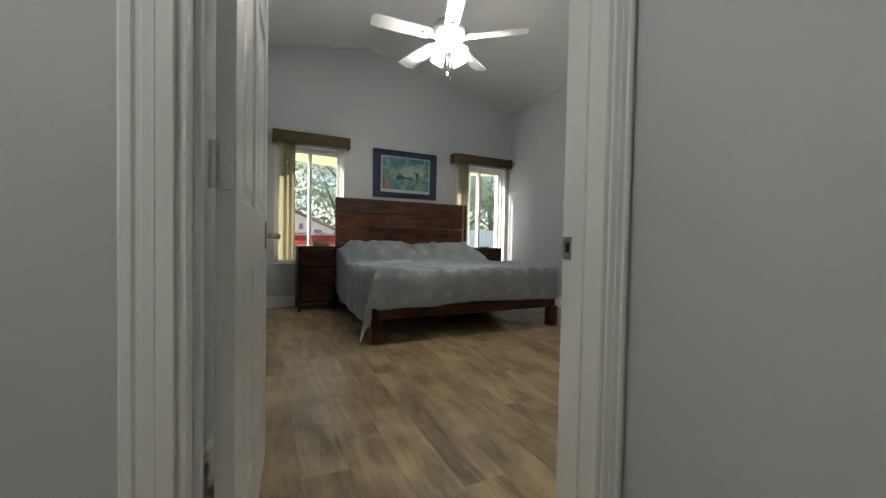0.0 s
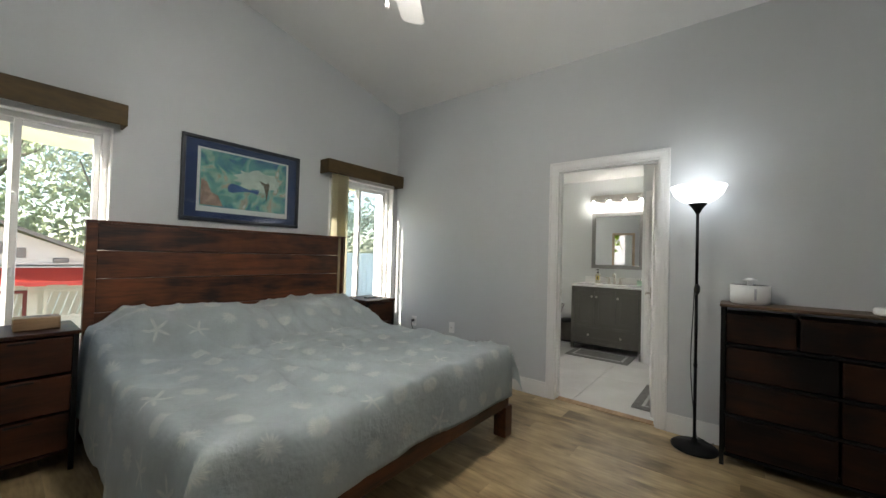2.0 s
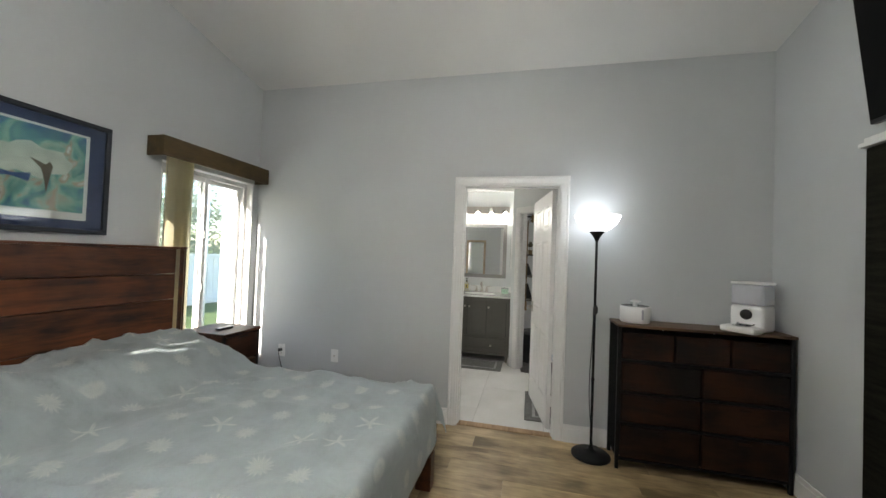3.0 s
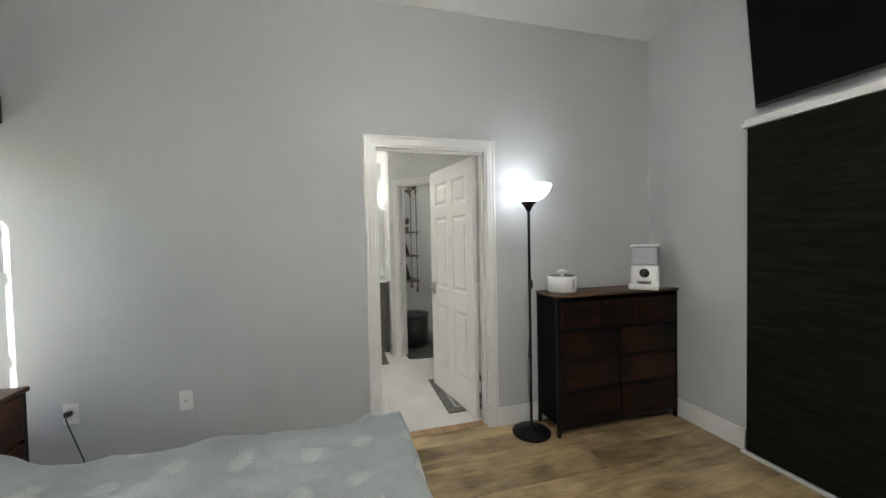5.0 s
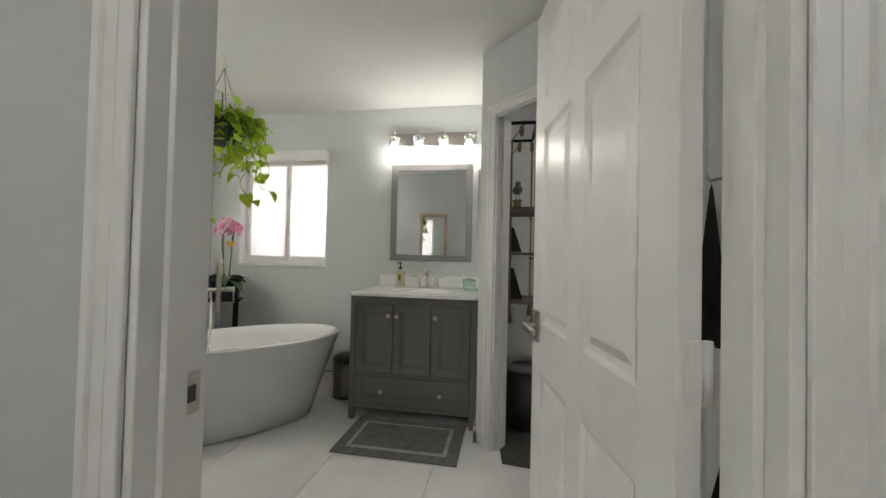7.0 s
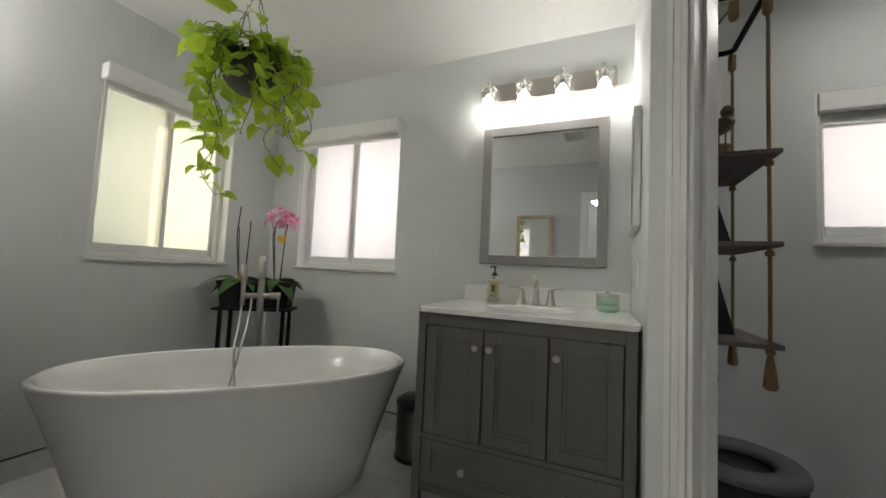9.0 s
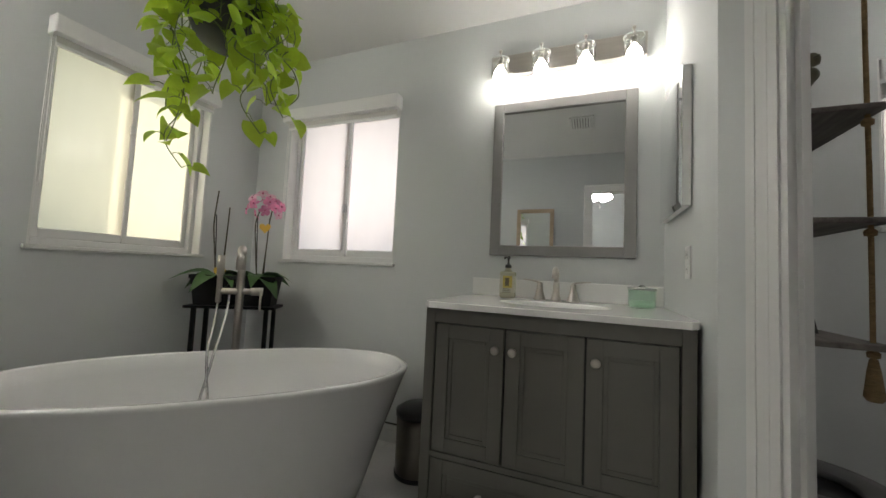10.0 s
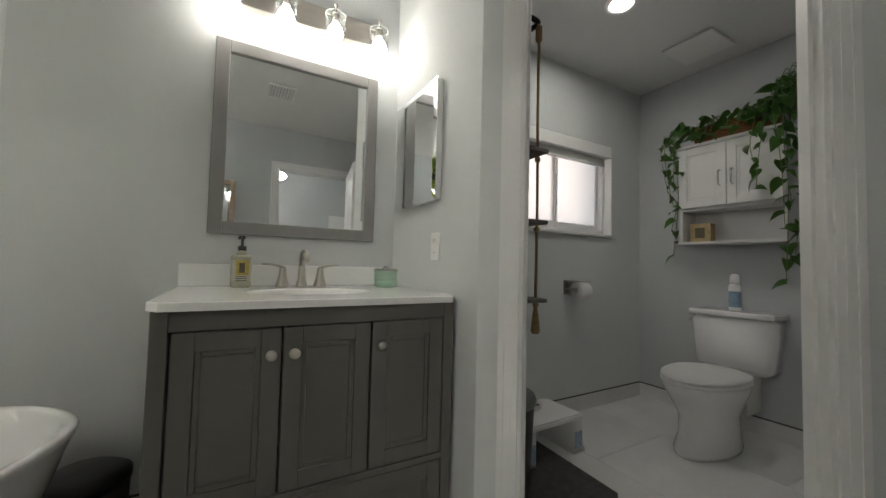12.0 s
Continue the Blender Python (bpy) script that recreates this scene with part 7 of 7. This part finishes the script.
for x in (-1.0, -0.42, 0.10, 0.80):
    part("post", cube(x - 0.045, x + 0.045, 0.0, 0.06, 0, 0.9), HOUSEP if x > 0 else MAROON, ph)
for x0, x1 in ((-0.375, 0.055), (0.2, 0.70)):
    bm = cube(x0, x1, 0.0, 0.03, 0.46, 0.50)
    box(bm, x0, x1, 0.0, 0.03, 0.82, 0.86), box(bm, x0, x0 + 0.04, 0.0, 0.03, 0.5, 0.82), box(bm, x1 - 0.04, x1, 0.0, 0.03, 0.5, 0.82)
    wd = part("lattice_frame", bm, MAROON if x0 < 0 else HOUSEP, ph)
    n = 6
    for i in range(n):
        u = x0 + (x1 - x0) * i / n
        part("lattice_slat", tube([(u, 0.015, 0.5), (u + (x1 - x0) / n * 0.95, 0.015, 0.82)], 0.008, 4), WHITEP, wd)
part("back_wall", cube(-0.85, 0.85, 1.2, 1.25, 0, 1.2), HOUSEP, ph)
part("door_panel", cube(-0.98, -0.50, 0.05, 0.08, 0.05, 0.85), MAROON, ph)
part("low_wall", cube(-0.375, 0.755, 0.012, 0.04, 0, 0.455), HOUSEP, ph)

sail = thing("shade_sail", "yellow fabric shade sail stretched over the yard", "shade sail", 0, 0, 0)
bm = bmesh.new()
g = []
cs = [Vector(p) for p in ((-2.5, 8.6, 2.85), (6.0, 8.4, 2.65), (5.2, 10.6, 2.95), (-2.0, 10.8, 3.15))]
for j in range(9):
    row = []
    for i in range(13):
        u, w = i / 12, j / 8
        p = cs[0].lerp(cs[1], u).lerp(cs[3].lerp(cs[2], u), w)
        p.z -= 0.25 * math.sin(math.pi * u) * math.sin(math.pi * w)
        p.y += 0.25 * math.sin(math.pi * u) * (0.5 - w)
        row.append(bm.verts.new(p))
    g.append(row)
for j in range(8):
    for i in range(12):
        bm.faces.new((g[j][i], g[j][i + 1], g[j + 1][i + 1], g[j + 1][i])).smooth = True
bmesh.ops.solidify(bm, geom=bm.faces[:], thickness=0.004)
part("cloth", bm, SAILY, sail)
for x, y, h in ((-2.5, 8.6, 3.1), (6.0, 8.4, 2.9), (5.2, 10.6, 3.2), (-2.0, 10.8, 3.4)):
    part("pole", tube([(x, y, -0.22), (x, y, h)], 0.04, 10), WHITEP, sail)
solid("white_post", cube(3.95, 4.05, 7.45, 7.55, -0.17, 2.6, 0.008), WHITEP, "white square patio post", "post")

fc = thing("wire_fence", "green wire mesh fence along the yard", "fence", 0, 12.2, -0.22)
for i in range(13):
    x = -6 + 1.25 * i
    part("post", tube([(x, 0, 0), (x, 0, 1.3)], 0.025, 8), CHAIN, fc)
bm = bmesh.new()
for i in range(150):
    x = -6 + 0.1 * i
    for s in (-1, 1):
        xa, xb = (x, x + 1.2) if s > 0 else (x + 1.2, x)
        va = [bm.verts.new(p) for p in ((xa, 0, 0.02), (xa + 0.012, 0, 0.02), (xb + 0.012, 0, 1.22), (xb, 0, 1.22))]
        bm.faces.new(va)
part("mesh", bm, CHAIN, fc)


def tree(x, y, h, spread, label, mat, seed, n=9000):
    r = random.Random(seed)
    t = thing("tree", label, "tree", x, y, -0.22, 0, "trees behind the yard")
    bm = tube(smooth_path([(0, 0, 0), (0.08, 0.05, h * 0.25), (-0.05, 0.1, h * 0.5), (0.05, 0, h * 0.8)], 4), 0.16, 10, None, 0.05)
    limbs = []
    for k in range(9):
        a, z = r.uniform(0, 6.28), h * r.uniform(0.25, 0.7)
        e = Vector((spread * 0.8 * math.cos(a), spread * 0.8 * math.sin(a), z + h * r.uniform(0.1, 0.3)))
        limbs.append(e)
        tube(smooth_path([(0, 0.05, z), (e.x * 0.5, e.y * 0.5, z + (e.z - z) * 0.35), e[:]], 3), 0.06, 7, bm, 0.015)
    part("trunk", bm, BARK, t)
    verts, faces = [], []
    clumps = [l + Vector((r.gauss(0, 0.3), r.gauss(0, 0.3), r.gauss(0, 0.3))) for l in limbs for _ in range(4)] + [Vector((r.gauss(0, spread * 0.5), r.gauss(0, spread * 0.5), h * r.uniform(0.45, 1.0))) for _ in range(26)]
    for k in range(n):
        c = r.choice(clumps)
        p = c + Vector((r.gauss(0, 0.32), r.gauss(0, 0.32), r.gauss(0, 0.24)))
        s = r.uniform(0.03, 0.075)
        u = Vector((r.gauss(0, 1), r.gauss(0, 1), r.gauss(0, 1))).normalized()
        w = u.orthogonal().normalized()
        i = len(verts)
        verts += [p - u * s, p + w * s * 0.45, p + u * s, p - w * s * 0.45]
        faces.append((i, i + 1, i + 2, i + 3))
    me = bpy.data.meshes.new("crown")
    me.from_pydata([q[:] for q in verts], [], faces)
    me.materials.append(mat)
    cr = new("crown", me)
    cr.parent = t
    return t


for k, (x, y, h, s, mt) in enumerate(((-2.4, 14.5, 5.2, 1.8, FOLI), (0.2, 15.5, 5.6, 2.0, FOLI2), (2.4, 14.6, 5.0, 1.8, FOLI), (5.0, 15.4, 5.6, 2.0, FOLI), (7.6, 14.8, 5.2, 2.0, FOLI2), (10.2, 16.0, 6.0, 2.2, FOLI), (-5.0, 15.6, 6.0, 2.2, FOLI2))):
    tree(x, y, h, s, "leafy green tree behind the yard fence", mt, 20 + k)
rh = random.Random(77)
verts, faces = [], []
for k in range(26000):
    p = Vector((rh.uniform(-10, 16), rh.gauss(17.5, 0.7), abs(rh.gauss(0, 3.0)) - 0.2))
    p.z = min(p.z, rh.uniform(0.6, 1.0) * 4.6 + 0.8 * noise.noise(Vector((p.x * 0.6, 0, 0))))
    s = rh.uniform(0.07, 0.16)
    u = Vector((rh.gauss(0, 1), rh.gauss(0, 1), rh.gauss(0, 1))).normalized()
    w = u.orthogonal().normalized()
    i = len(verts)
    verts += [(p - u * s)[:], (p + w * s * 0.5)[:], (p + u * s)[:], (p - w * s * 0.5)[:]]
    faces.append((i, i + 1, i + 2, i + 3))
me = bpy.data.meshes.new("hedge")
me.from_pydata(verts, [], faces)
me.materials.append(FOLI)
tagged(new("hedge", me), "dense green shrubs along the back of the yard", "shrubs", "", "stuff")

wf = thing("yard_fence", "white vinyl board fence at the side of the yard", "fence", 5.2, 11.4, -0.22)
for i in range(40):
    part("board", cube(0.2 * i, 0.2 * i + 0.19, 0, 0.02, 0.08, 1.45, 0.004), WHITEP, wf)
for z in (0.15, 1.38):
    part("rail", cube(-0.05, 8.05, -0.03, -0.001, z, z + 0.1, 0.004), WHITEP, wf)
# ---- floors ----
fb = setting("floor", cube(-0.55, BX0 - 0.02, HALL_Y0, YN, -0.0118, -0.006), UNDER, "weathered grey-brown wood plank floor", "floor")
rng = random.Random(3)
PW, PL = 0.178, 1.22
base_planks = [mesh_of("plank", cube(0, PW - 0.0005, 0, PL - 0.0005, -0.0058, 0.0, 0.0007), PLANK)]


def plank(x, y0, y1, x1=None):
    w = (x1 - x if x1 else PW) - 0.0005
    ln_ = y1 - y0 - 0.0005
    if ln_ < 0.02 or w < 0.02:
        return
    full = abs(ln_ - PL + 0.0005) < 1e-4 and x1 is None
    ob = new("plank", base_planks[0] if full else mesh_of("plank", cube(0, w, 0, ln_, -0.0058, 0.0, 0.0007), PLANK))
    ob.parent, ob.location = fb, (x, y0, 0)


x = -1.1
while x < BX0 - 0.02:
    xe = min(x + PW, BX0 - 0.025)
    south = HALL_Y0 if x < 2.85 else YS
    y = south - rng.uniform(0, PL)
    while y < YN:
        north = YN if xe > -0.5 else YE - 0.02
        if y < north:
            plank(x, max(y, south), min(y + PL, north), None if xe == x + PW else xe)
        y += PL
    x += PW
tb_ = setting("floor_bath", cube(BX0 - 0.019, BX1, 0.60, BY1, -0.0118, -0.006), GROUT, "pale marble tile floor", "floor")
TW, TL = 0.60, 1.20
i = 0
x = BX0 - 0.0
tile_mesh = mesh_of("tile", cube(0, TL - 0.003, 0, TW - 0.003, -0.0058, 0.0, 0.001), TILE)
y = 0.60
while y < BY1:
    x = BX0 - (0.3 if i % 2 else 0.9)
    while x < BX1:
        xa, xb, ya, yb = max(x, BX0 - 0.017), min(x + TL, BX1), y, min(y + TW, BY1)
        if xb - xa > 0.03 and yb - ya > 0.03:
            full = abs(xb - xa - TL) < 1e-6 and abs(yb - ya - TW) < 1e-6
            ob = new("tile", tile_mesh if full else mesh_of("tile", cube(0, xb - xa - 0.003, 0, yb - ya - 0.003, -0.0058, 0.0, 0.001), TILE))
            ob.parent, ob.location = tb_, (xa, ya, 0)
        x += TL
    y += TW
    i += 1
setting("threshold", cube(BX0 - 0.10, BX0 - 0.017, B1[0] + 0.015, B1[1] - 0.015, 0.0, 0.006, 0.002), TANBOX, "wooden threshold strip in the doorway", "trim")
